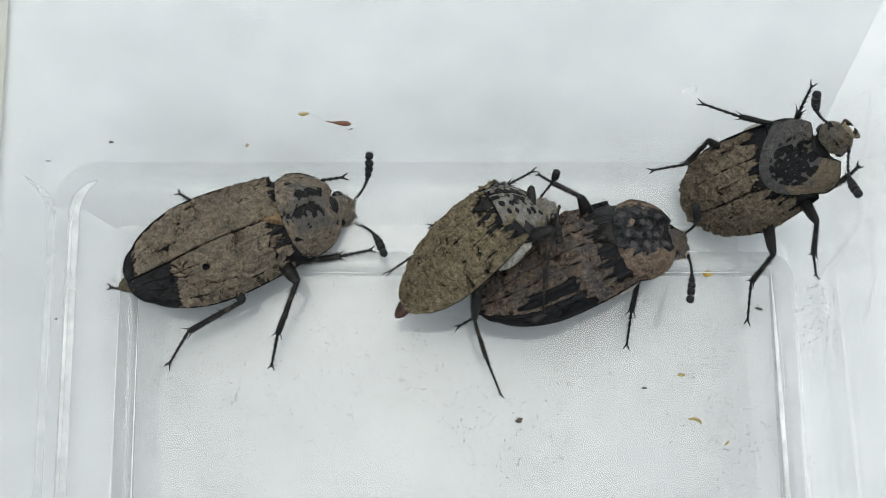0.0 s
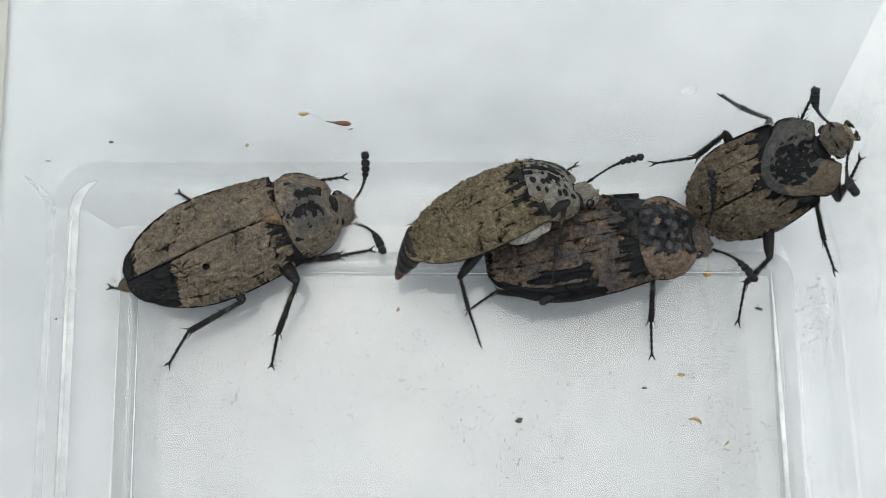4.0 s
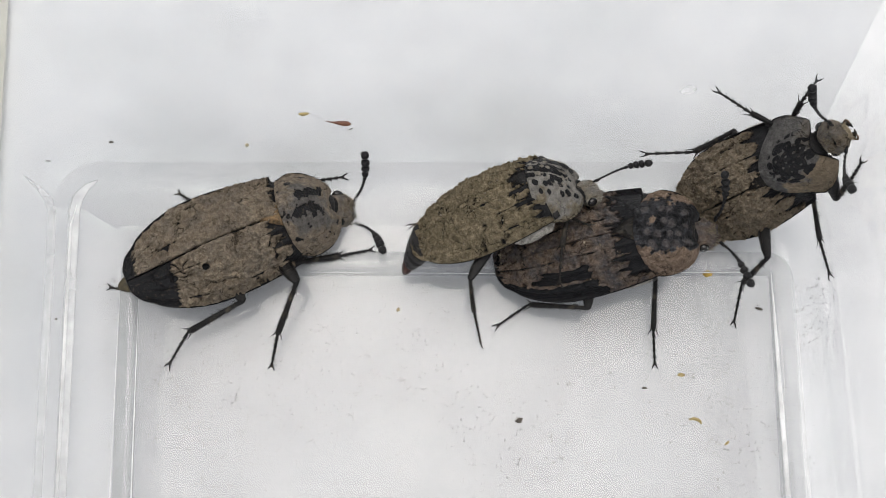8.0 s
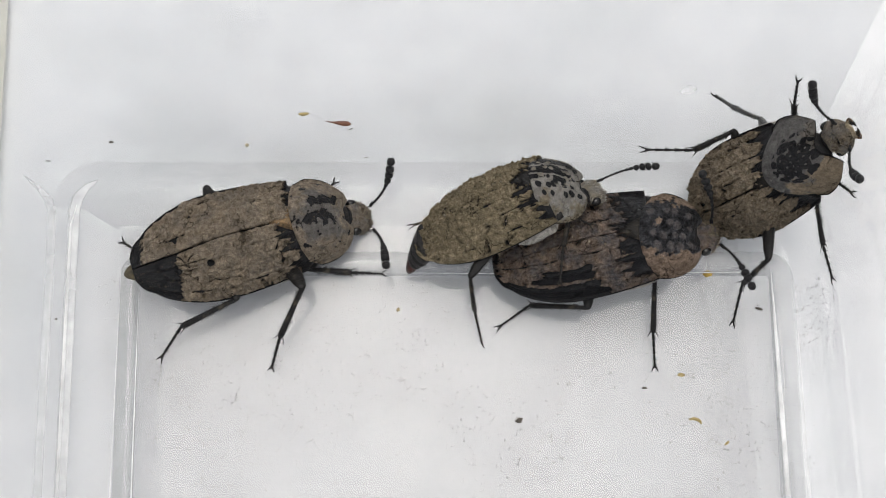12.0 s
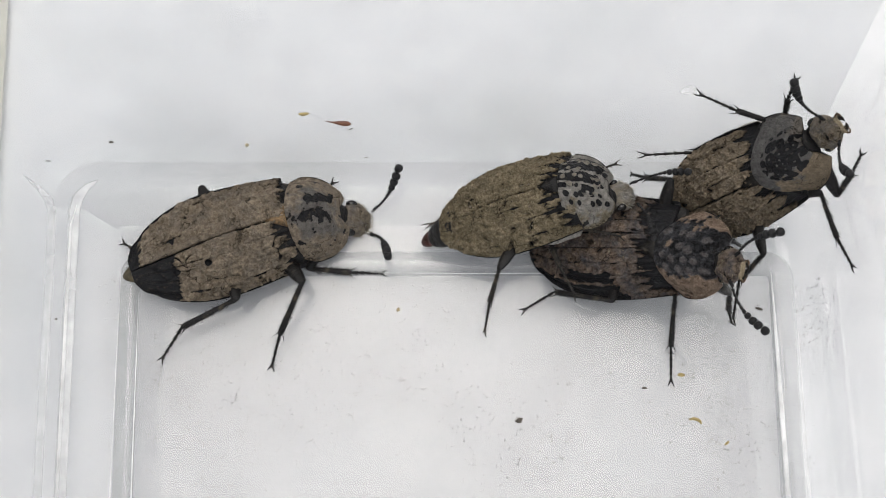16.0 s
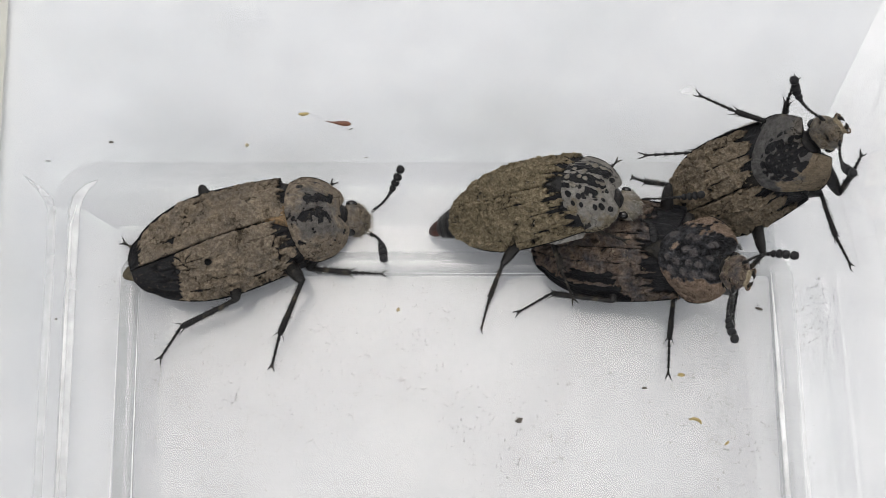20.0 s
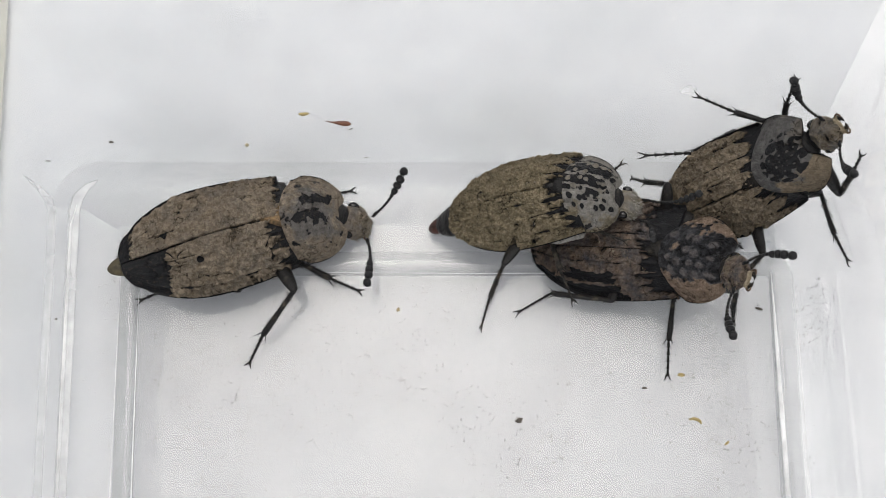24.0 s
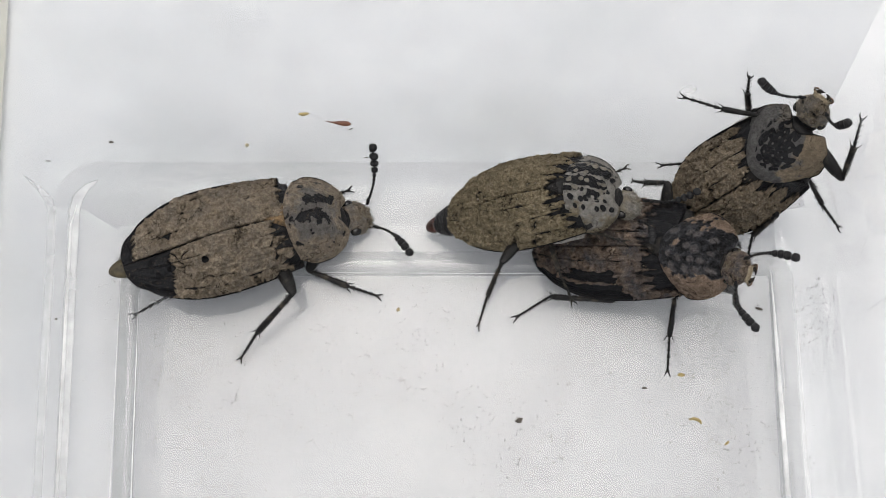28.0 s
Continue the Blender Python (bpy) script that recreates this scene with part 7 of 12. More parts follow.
    walk(pb["RMf"], [(0, pose(0.00076, -0.001615, 0.00057, 0, 1.523, -24.45)), (0.5, pose(0.00076, -0.001615, 0.00057, 0, -6.963, 25.85)), (1, pose(0.00076, -0.001615, 0.00057, 0, -38.86, -32.78)), (1.5, pose(0.00076, -0.001615, 0.00057, 0, -41.02, -107.3)), (2, pose(0.00076, -0.001615, 0.00057, 0, -41.85, -91.89)), (2.5, pose(0.00076, -0.001615, 0.00057, 0, -37.34, -61.52)), (3, pose(0.00076, -0.001615, 0.00057, 0, -9.287, -4.448)), (3.5, pose(0.00076, -0.001615, 0.00057, 0, -19.71, -17.2)), (5.5, pose(0.00076, -0.001615, 0.00057, 0, 5.927, 29.1)), (6, pose(0.00076, -0.001615, 0.00057, 0, 4.64, 25.16)), (6.5, pose(0.00076, -0.001615, 0.00057, 0, 4.403, 21.37)), (7.5, pose(0.00076, -0.001615, 0.00057, 0, 4.479, 19.67)), (8.5, pose(0.00076, -0.001615, 0.00057, 0, 4.469, 18.85)), (9, pose(0.00076, -0.001615, 0.00057, 0, 3.619, 18.36)), (9.5, pose(0.00076, -0.001615, 0.00057, 0, 3.47, 18.46)), (10, pose(0.00076, -0.001615, 0.00057, 0, 4.95, 20.95)), (10.5, pose(0.00076, -0.001615, 0.00057, 0, 6.343, 20.39)), (11.5, pose(0.00076, -0.001615, 0.00057, 0, 6.161, 23.17)), (12.5, pose(0.00076, -0.001615, 0.00057, 0, 5.96, 23.05)), (14.5, pose(0.00076, -0.001615, 0.00057, 0, 24.49, 91.66)), (15, pose(0.00076, -0.001615, 0.00057, 0, 32.3, 92.11)), (15.5, pose(0.00076, -0.001615, 0.00057, 0, 29.99, 102.2)), (16, pose(0.00076, -0.001615, 0.00057, 0, 35.31, 153.2)), (16.5, pose(0.00076, -0.001615, 0.00057, 0, 36.25, 156.4)), (17, pose(0.00076, -0.001615, 0.00057, 0, 30.83, 158.7)), (17.5, pose(0.00076, -0.001615, 0.00057, 0, 32.99, 155.5)), (19, pose(0.00076, -0.001615, 0.00057, 0, 32.69, 157.1)), (20.5, pose(0.00076, -0.001615, 0.00057, 0, 32.01, 157.9)), (21, pose(0.00076, -0.001615, 0.00057, 0, 29.35, 159.1)), (21.5, pose(0.00076, -0.001615, 0.00057, 0, 29.42, 159.3)), (23.5, pose(0.00076, -0.001615, 0.00057, 0, 31.74, 160.4)), (24, pose(0.00076, -0.001615, 0.00057, 0, 31.98, 161.1)), (24.5, pose(0.00076, -0.001615, 0.00057, 0, 28.96, 160.3)), (25, pose(0.00076, -0.001615, 0.00057, 0, 28.3, 166.4)), (25.5, pose(0.00076, -0.001615, 0.00057, 0, 30.15, 165.1)), (26, pose(0.00076, -0.001615, 0.00057, 0, 30.15, 165.1)), (26.5, pose(0.00076, -0.001615, 0.00057, 0, 31.01, 165.8)), (27, pose(0.00076, -0.001615, 0.00057, 0, 30.68, 163.8)), (27.5, pose(0.00076, -0.001615, 0.00057, 0, 30.12, 166)), (28, pose(0.00076, -0.001615, 0.00057, 0, 30.96, 165.2))])
    walk(pb["RMt"], [(0, pose(0.003354, -0.002794, 0.000494, 0, 37.36, -158.4)), (0.5, pose(0.003306, -0.000382, 0.000916, 0, 39.13, -123.9)), (1, pose(0.002626, -0.002816, 0.002358, 0, 68.14, -169.8)), (1.5, pose(0.00012, -0.003668, 0.00244, 0, 79.3, 53.1)), (2, pose(0.00069, -0.003737, 0.002471, 0, 82.36, 83.87)), (2.5, pose(0.00184, -0.003607, 0.002299, 0, 78.79, 164.6)), (3, pose(0.003564, -0.001833, 0.00103, 0, 44.26, -148.6)), (3.5, pose(0.003323, -0.002409, 0.001531, 0, 56.34, -159.2)), (5.5, pose(0.003237, -0.000236, 0.000276, 0, 24.99, -122.4)), (6, pose(0.003331, -0.000407, 0.000339, 0, 26.83, -124.7)), (6.5, pose(0.003406, -0.00058, 0.000351, 0, 27.8, -127.1)), (7.5, pose(0.003435, -0.000658, 0.000347, 0, 28.36, -127.1)), (8.5, pose(0.003449, -0.000697, 0.000348, 0, 28.58, -127.1)), (9, pose(0.00346, -0.000719, 0.00039, 0, 29.04, -127.3)), (9.5, pose(0.003458, -0.000714, 0.000398, 0, 29.08, -127.3)), (10, pose(0.003412, -0.0006, 0.000324, 0, 26.98, -127.2)), (10.5, pose(0.003415, -0.000628, 0.000255, 0, 25.6, -127.6)), (11.5, pose(0.003365, -0.0005, 0.000264, 0, 25.45, -126.6)), (12.5, pose(0.003368, -0.000505, 0.000274, 0, 25.44, -126.8)), (14.5, pose(0.000685, 0.000978, -0.000611, 0, 15.56, -93.28)), (15, pose(0.000671, 0.000792, -0.000953, 0, 9.031, -90.46)), (15.5, pose(0.000238, 0.000798, -0.000854, 0, 10.18, -88.38)), (16, pose(-0.001315, -0.000565, -0.001077, 0, -0.5122, -74.44)), (16.5, pose(-0.001346, -0.000694, -0.001115, 0, -0.1589, -73.51)), (17, pose(-0.001521, -0.000727, -0.00089, 0, 3.16, -72.39)), (17.5, pose(-0.001415, -0.000623, -0.000982, 0, 3.127, -73.83)), (19, pose(-0.001449, -0.000681, -0.000969, 0, 2.398, -73.78)), (20.5, pose(-0.001479, -0.000705, -0.000941, 0, 2.406, -73.73)), (21, pose(-0.001561, -0.000729, -0.000827, 0, 3.386, -73.21)), (21.5, pose(-0.001561, -0.000736, -0.00083, 0, 3.365, -73.24)), (23.5, pose(-0.001524, -0.000804, -0.000929, 0, 1.35, -73)), (24, pose(-0.001527, -0.000832, -0.000939, 0, 0.6671, -73.04)), (24.5, pose(-0.001587, -0.000774, -0.00081, 0, 2.891, -73.61)), (25, pose(-0.001679, -0.001025, -0.000781, 0, -1.059, -71.91)), (25.5, pose(-0.001622, -0.000981, -0.000862, 0, 0.08312, -72.68)), (26, pose(-0.001622, -0.000981, -0.000862, 0, 0.08312, -72.68)), (26.5, pose(-0.001608, -0.001015, -0.000898, 0, -0.3638, -71.57)), (27, pose(-0.001593, -0.000929, -0.000884, 0, 0.2953, -72.43)), (27.5, pose(-0.001632, -0.001019, -0.00086, 0, -1.224, -71.72)), (28, pose(-0.001603, -0.000993, -0.000896, 0, -1.615, -71.98))])
    walk(pb["LHf"], [(0, pose(-0.00209, 0.00152, 0.000475, 0, 32.6, 64.4)), (0.5, pose(-0.00209, 0.00152, 0.000475, 0, 14, 8)), (1, pose(-0.00209, 0.00152, 0.000475, 0, 37.6, 39.4)), (1.5, pose(-0.00209, 0.00152, 0.000475, 0, 13.8, 18)), (2, pose(-0.00209, 0.00152, 0.000475, 0, 12.7, 11.1)), (2.5, pose(-0.00209, 0.00152, 0.000475, 0, 12.9, 8.7)), (3, pose(-0.00209, 0.00152, 0.000475, 0, 46.1, 54.2)), (3.5, pose(-0.00209, 0.00152, 0.000475, 0, 31.6, 41.7)), (5.5, pose(-0.00209, 0.00152, 0.000475, 0, 51.5, 54.2)), (6, pose(-0.00209, 0.00152, 0.000475, 0, 51.8, 54.8)), (6.5, pose(-0.00209, 0.00152, 0.000475, 0, 48.2, 59.6)), (9.5, pose(-0.00209, 0.00152, 0.000475, 0, 48.2, 59.7)), (10, pose(-0.00209, 0.00152, 0.000475, 0, 50.3, 71.3)), (10.5, pose(-0.00209, 0.00152, 0.000475, 0, 54.5, 66.8)), (11, pose(-0.00209, 0.00152, 0.000475, 0, 49.8, 68.2)), (12, pose(-0.00209, 0.00152, 0.000475, 0, 49.7, 67.5)), (12.5, pose(-0.00209, 0.00152, 0.000475, 0, 50.1, 69.9)), (14.5, pose(-0.00209, 0.00152, 0.000475, 0, 48.8, 62.5)), (15, pose(-0.00209, 0.00152, 0.000475, 0, -52.6, -58.4)), (15.5, pose(-0.00209, 0.00152, 0.000475, 0, 61, 78.8)), (16, pose(-0.00209, 0.00152, 0.000475, 0, 62.9, 112.9)), (16.5, pose(-0.00209, 0.00152, 0.000475, 0, -42.9, -46.5)), (17, pose(-0.00209, 0.00152, 0.000475, 0, -4.6, -25.3)), (18, pose(-0.00209, 0.00152, 0.000475, 0, -5.3, -27.3)), (20, pose(-0.00209, 0.00152, 0.000475, 0, -5.6, -27.9)), (21, pose(-0.00209, 0.00152, 0.000475, 0, -6.5, -30.3)), (24, pose(-0.00209, 0.00152, 0.000475, 0, -5.5, -31.1)), (24.5, pose(-0.00209, 0.00152, 0.000475, 0, -4.7, -33.8)), (25, pose(-0.00209, 0.00152, 0.000475, 0, -6.5, -35.5)), (26, pose(-0.00209, 0.00152, 0.000475, 0, -6.4, -30.2)), (27, pose(-0.00209, 0.00152, 0.000475, 0, -6.2, -30.1)), (27.5, pose(-0.00209, 0.00152, 0.000475, 0, -6.9, -31.6)), (28, pose(-0.00209, 0.00152, 0.000475, 0, -5.1, -29.9))])
    walk(pb["LHt"], [(0, pose(-0.000951, 0.003901, -0.001216, 0, -21, -171)), (0.5, pose(0.000922, 0.001942, -0.000286, 0, 4.3, -176.6)), (1, pose(-0.00017, 0.003098, -0.001436, 0, 11.4, -155.4)), (1.5, pose(0.000805, 0.002462, -0.000272, 0, 21.7, -178.1)), (2, pose(0.000911, 0.002107, -0.000214, 0, 16.4, 173.4)), (2.5, pose(0.00093, 0.001982, -0.000226, 0, 11.3, 168.4)), (3, pose(-0.00082, 0.003284, -0.001784, 0, -18.1, -171.5)), (3.5, pose(-0.000095, 0.003296, -0.001166, 0, -9.2, -177.6)), (5.5, pose(-0.000948, 0.003103, -0.001978, 0, -23.2, -169.3)), (6, pose(-0.000974, 0.003104, -0.001989, 0, -23.3, -169.8)), (6.5, pose(-0.001031, 0.003323, -0.001861, 0, -22.6, -168.2)), (9.5, pose(-0.001038, 0.003324, -0.001863, 0, -22.6, -168.2)), (10, pose(-0.001447, 0.003416, -0.001937, 0, -26, -165.5)), (10.5, pose(-0.001372, 0.003194, -0.002077, 0, -25.7, -168.5)), (11, pose(-0.001337, 0.0034, -0.001918, 0, -24.2, -167.1)), (12, pose(-0.001313, 0.003395, -0.001914, 0, -24, -167.2)), (12.5, pose(-0.001399, 0.00341, -0.001929, 0, -25, -166.5)), (14.5, pose(-0.001138, 0.003351, -0.001885, 0, -23.2, -167.9)), (15, pose(-0.001091, -0.000103, 0.002964, 0, 18.5, 159.9)), (15.5, pose(-0.001795, 0.003012, -0.002266, 0, -30.4, -170.1)), (16, pose(-0.002648, 0.002837, -0.002315, 0, -29.2, -158.9)), (16.5, pose(-0.000509, -0.000148, 0.002607, 0, 17.6, 169.6)), (17, pose(0.000735, 0.000184, 0.000728, 0, -2.8, 170)), (18, pose(0.000684, 0.000088, 0.000764, 0, -2.5, 168.8)), (20, pose(0.000667, 0.00006, 0.000782, 0, -2.6, 168.9)), (21, pose(0.000599, -0.000052, 0.000831, 0, -2.4, 168.1)), (23.5, pose(0.000594, -0.000074, 0.00076, 0, -2, 168.4)), (24, pose(0.000582, -0.000092, 0.000775, 0, -1.8, 168.4)), (24.5, pose(0.000506, -0.000219, 0.00073, 0, -3.5, 166.9)), (25, pose(0.000446, -0.000288, 0.000831, 0, -2.5, 168.3)), (26, pose(0.000604, -0.000045, 0.000826, 0, -0.8, 169.6)), (27, pose(0.000606, -0.000043, 0.000814, 0, -0.7, 168.8)), (27.5, pose(0.00056, -0.000112, 0.000854, 0, -0.6, 169.1)), (28, pose(0.000616, -0.000038, 0.000751, 0, 0.1, 168.8))])
    walk(pb["RHf"], [(0, pose(-0.00209, -0.00152, 0.000475, 0, 25.2, -147.7)), (0.5, pose(-0.00209, -0.00152, 0.000475, 0, 62.7, 151)), (1, pose(-0.00209, -0.00152, 0.000475, 0, 34, 153.8)), (1.5, pose(-0.00209, -0.00152, 0.000475, 0, 45.4, 167.1)), (2, pose(-0.00209, -0.00152, 0.000475, 0, 44.2, -175.3)), (2.5, pose(-0.00209, -0.00152, 0.000475, 0, 40.3, -178.4)), (3, pose(-0.00209, -0.00152, 0.000475, 0, 8.8, -150.9)), (3.5, pose(-0.00209, -0.00152, 0.000475, 0, 18.2, -161.6)), (5.5, pose(-0.00209, -0.00152, 0.000475, 0, -7.7, -137)), (6.5, pose(-0.00209, -0.00152, 0.000475, 0, -4.4, -138.6)), (7, pose(-0.00209, -0.00152, 0.000475, 0, -4.4, -138.6)), (7.5, pose(-0.00209, -0.00152, 0.000475, 0, -3.6, -134.5)), (9.5, pose(-0.00209, -0.00152, 0.000475, 0, -3.6, -134.5)), (10, pose(-0.00209, -0.00152, 0.000475, 0, -7.9, -133.7)), (10.5, pose(-0.00209, -0.00152, 0.000475, 0, -7.4, -138.2)), (12, pose(-0.00209, -0.00152, 0.000475, 0, -7, -138.3)), (12.5, pose(-0.00209, -0.00152, 0.000475, 0, -7.1, -134.1)), (14.5, pose(-0.00209, -0.00152, 0.000475, 0, -7.2, -133.5)), (15, pose(-0.00209, -0.00152, 0.000475, 0, -8.2, -129.5)), (15.5, pose(-0.00209, -0.00152, 0.000475, 0, -17.1, -132)), (16, pose(-0.00209, -0.00152, 0.000475, 0, -26.7, -120.8)), (16.5, pose(-0.00209, -0.00152, 0.000475, 0, -22.5, -122.1)), (17, pose(-0.00209, -0.00152, 0.000475, 0, -28, -114.3)), (21.5, pose(-0.00209, -0.00152, 0.000475, 0, -28.1, -114.5)), (24, pose(-0.00209, -0.00152, 0.000475, 0, -29, -113.5)), (24.5, pose(-0.00209, -0.00152, 0.000475, 0, -30.3, -118.8)), (25, pose(-0.00209, -0.00152, 0.000475, 0, -33.2, -115.7)), (25.5, pose(-0.00209, -0.00152, 0.000475, 0, -30.4, -117.9)), (26, pose(-0.00209, -0.00152, 0.000475, 0, -30.7, -117.7)), (26.5, pose(-0.00209, -0.00152, 0.000475, 0, -29.1, -113.1)), (27, pose(-0.00209, -0.00152, 0.000475, 0, -29, -113.5)), (27.5, pose(-0.00209, -0.00152, 0.000475, 0, -32.1, -116.8)), (28, pose(-0.00209, -0.00152, 0.000475, 0, -31.4, -117.5))])
    walk(pb["RHt"], [(0, pose(-0.004487, -0.003037, -0.00086, 0, 59.7, -157.3)), (0.5, pose(-0.003346, -0.000824, -0.002312, 0, 39.8, -131.7)), (1, pose(-0.004421, -0.000373, -0.001279, 0, 62.3, -154.8)), (1.5, pose(-0.004237, -0.001027, -0.001756, 0, 79.9, 148.4)), (2, pose(-0.004329, -0.001704, -0.001711, 0, 78.3, 125.4)), (2.5, pose(-0.004478, -0.001585, -0.001555, 0, 82.4, 133.2)), (3, pose(-0.004798, -0.003025, -0.000007, 0, 71.1, -171)), (3.5, pose(-0.004917, -0.00246, -0.000502, 0, 77.4, 175.1)), (5.5, pose(-0.004362, -0.003639, 0.000896, 0, 68.9, -160.5)), (6.5, pose(-0.004434, -0.003588, 0.000718, 0, 69.4, -166.6)), (7, pose(-0.004433, -0.003588, 0.000717, 0, 69.4, -166.6)), (7.5, pose(-0.004283, -0.003752, 0.000672, 0, 68.4, -170.7)), (9.5, pose(-0.004283, -0.003751, 0.000673, 0, 68.4, -170.7)), (10, pose(-0.004237, -0.003764, 0.000905, 0, 65.7, -167.4)), (10.5, pose(-0.004406, -0.003594, 0.000878, 0, 66.7, -163.9)), (11.5, pose(-0.004414, -0.003589, 0.000856, 0, 67.4, -165)), (12, pose(-0.004414, -0.003589, 0.000857, 0, 67.4, -165)), (12.5, pose(-0.004255, -0.003754, 0.000864, 0, 65.7, -168.3)), (14.5, pose(-0.004233, -0.003774, 0.000867, 0, 67.5, -168.3)), (15, pose(-0.004066, -0.003913, 0.00092, 0, 63, -169.5)), (15.5, pose(-0.004094, -0.003749, 0.001394, 0, 57.1, -162.7)), (16, pose(-0.003526, -0.003924, 0.001884, 0, 51.3, -152.2)), (16.5, pose(-0.003631, -0.003973, 0.001675, 0, 54.3, -150.2)), (17, pose(-0.003231, -0.004041, 0.001948, 0, 45.8, -152.7)), (19, pose(-0.003244, -0.004041, 0.001939, 0, 45.8, -153.5)), (21.5, pose(-0.003237, -0.004037, 0.00195, 0, 45.2, -153.8)), (24, pose(-0.003185, -0.004035, 0.001993, 0, 44.4, -151.7)), (24.5, pose(-0.003392, -0.003893, 0.002057, 0, 45.2, -151.8)), (25, pose(-0.003229, -0.003883, 0.002191, 0, 40.8, -147.4)), (25.5, pose(-0.003357, -0.003909, 0.002061, 0, 43.7, -148.8)), (26, pose(-0.003342, -0.003906, 0.002077, 0, 43.6, -148.4)), (26.5, pose(-0.003166, -0.00404, 0.001998, 0, 43.5, -150.1)), (27, pose(-0.003184, -0.004034, 0.001995, 0, 43.5, -152)), (27.5, pose(-0.003287, -0.00389, 0.002143, 0, 42.8, -148.3)), (28, pose(-0.003324, -0.003893, 0.00211, 0, 44.1, -149))])
    walk(pb["tail"], [(0, pose(-0.00608, 0, 0.00114, 0, -5, 0)), (0.7, pose(-0.00608, 0, 0.00114, 0, -20, 0)), (1, pose(-0.00665, 0, -0.000855, 0, -82, 0)), (2, pose(-0.006555, 0, 0.000285, 0, -60, 0)), (3, pose(-0.00741, 0, 0.00076, 0, -42, 0)), (14.5, pose(-0.00741, 0, 0.00076, 0, -38, 0)), (15.5, pose(-0.007125, 0, 0.000855, 0, -32, 0)), (16.5, pose(-0.0074, 0, 0.0008, 0, -14, 0)), (28, pose(-0.0074, 0, 0.0008, 0, -14, 0))])
    walk(beetle_c, [(0, pose(0.00989, -0.001268, 0.003277, -13.1, -7.5, 22.7)), (0.5, pose(0.009783, -0.001182, 0.003412, -14.8, -8, 18)), (1, pose(0.010833, -0.000623, 0.00354, -11.3, -5.8, 7.9)), (1.5, pose(0.011204, -0.000788, 0.003539, -14.5, -8.3, 4.6)), (2.5, pose(0.01119, -0.000714, 0.003547, -10.3, -7.5, 5.8)), (3, pose(0.011197, -0.000684, 0.003564, -8.2, -7.9, 11.2)), (3.5, pose(0.011151, -0.000589, 0.003555, -7.7, -6.9, 9)), (5.5, pose(0.010841, -0.00044, 0.003546, -5.7, -6.8, 13.8)), (6, pose(0.011136, -0.000252, 0.003518, -3.5, -12.6, 12.8)), (6.5, pose(0.011555, -0.000277, 0.003502, -6.2, -19.7, 10.8)), (7, pose(0.01149, -0.000171, 0.003525, -3.9, -19.1, 11.3)), (8, pose(0.011566, -0.0002, 0.003507, -4.1, -20.1, 10.5)), (8.5, pose(0.011563, -0.000162, 0.003509, -3.1, -20.3, 10.3)), (9, pose(0.011585, -0.000238, 0.003516, -4.9, -19.8, 10.2)), (9.5, pose(0.011568, -0.00024, 0.003489, -4.2, -19.2, 9.9)), (10.5, pose(0.01146, -0.00024, 0.003506, -3, -13.4, 10)), (11, pose(0.011438, -0.000263, 0.003496, -2.3, -11.7, 9.7)), (12, pose(0.011536, -0.000358, 0.003469, -5.5, -13.7, 9.8)), (12.5, pose(0.011592, -0.000326, 0.003473, -4.9, -15.2, 9.6)), (14.5, pose(0.011813, 0.000156, 0.003503, 17.5, -30.5, 12.5)), (15, pose(0.012387, 0.001484, 0.003876, 19.2, -34.3, 16.2)), (15.5, pose(0.012566, 0.001275, 0.003829, 18, -33.9, 14)), (16, pose(0.013754, -0.000517, 0.003461, 10.7, -30.3, -5.8)), (16.5, pose(0.01386, -0.000658, 0.003278, 9.2, -28.4, -7.4)), (17.5, pose(0.013927, -0.000729, 0.00324, 7.9, -28, -7.6)), (21, pose(0.013947, -0.000763, 0.003231, 8.3, -27.9, -8.1)), (23.5, pose(0.013917, -0.0007, 0.003206, 9.6, -27.1, -8.2)), (24.5, pose(0.01399, -0.000746, 0.003261, 8.3, -28.2, -8.2)), (25, pose(0.014054, -0.000809, 0.003251, 7.6, -28.2, -7.6)), (26, pose(0.01398, -0.000437, 0.003314, 7.7, -28.8, -5.5)), (27, pose(0.013986, -0.000554, 0.003287, 7.2, -28.5, -5.8)), (28, pose(0.01399, -0.000693, 0.003309, 6.1, -28.8, -6.1))])
    walk(pc["pronotum"], [(0, pose(-0.000587, 0.000623, 0.000519, 0, 13.9, -14.6)), (0.5, pose(-0.000517, 0.000373, 0.000406, 0, 11.2, -9.1)), (1.5, pose(-0.000507, 0.000414, 0.000403, 0, 11.1, -10.2)), (3, pose(-0.000518, 0.000431, 0.000416, 0, 11.4, -10.6)), (5.5, pose(-0.000549, 0.000445, 0.000446, 0, 12.2, -10.7)), (11, pose(-0.00056, 0.000475, 0.000462, 0, 12.5, -11.4)), (12.5, pose(-0.000565, 0.000491, 0.000469, 0, 12.7, -11.7)), (14.5, pose(0.000814, 0.00005, -0.000356, 0, -14.6, -2.9)), (15.5, pose(0.000725, 0.000071, -0.000328, 0, -13, -3.8)), (16, pose(0.000961, 0.000178, -0.000391, 0, -16.8, -12)), (17, pose(0.000849, 0.000198, -0.000361, 0, -14.9, -11.8)), (26, pose(0.000819, 0.000201, -0.000352, 0, -14.4, -11.6)), (27, pose(0.000792, 0.000216, -0.000343, 0, -13.9, -12.1)), (28, pose(0.000764, 0.000226, -0.000334, 0, -13.3, -12.4))])
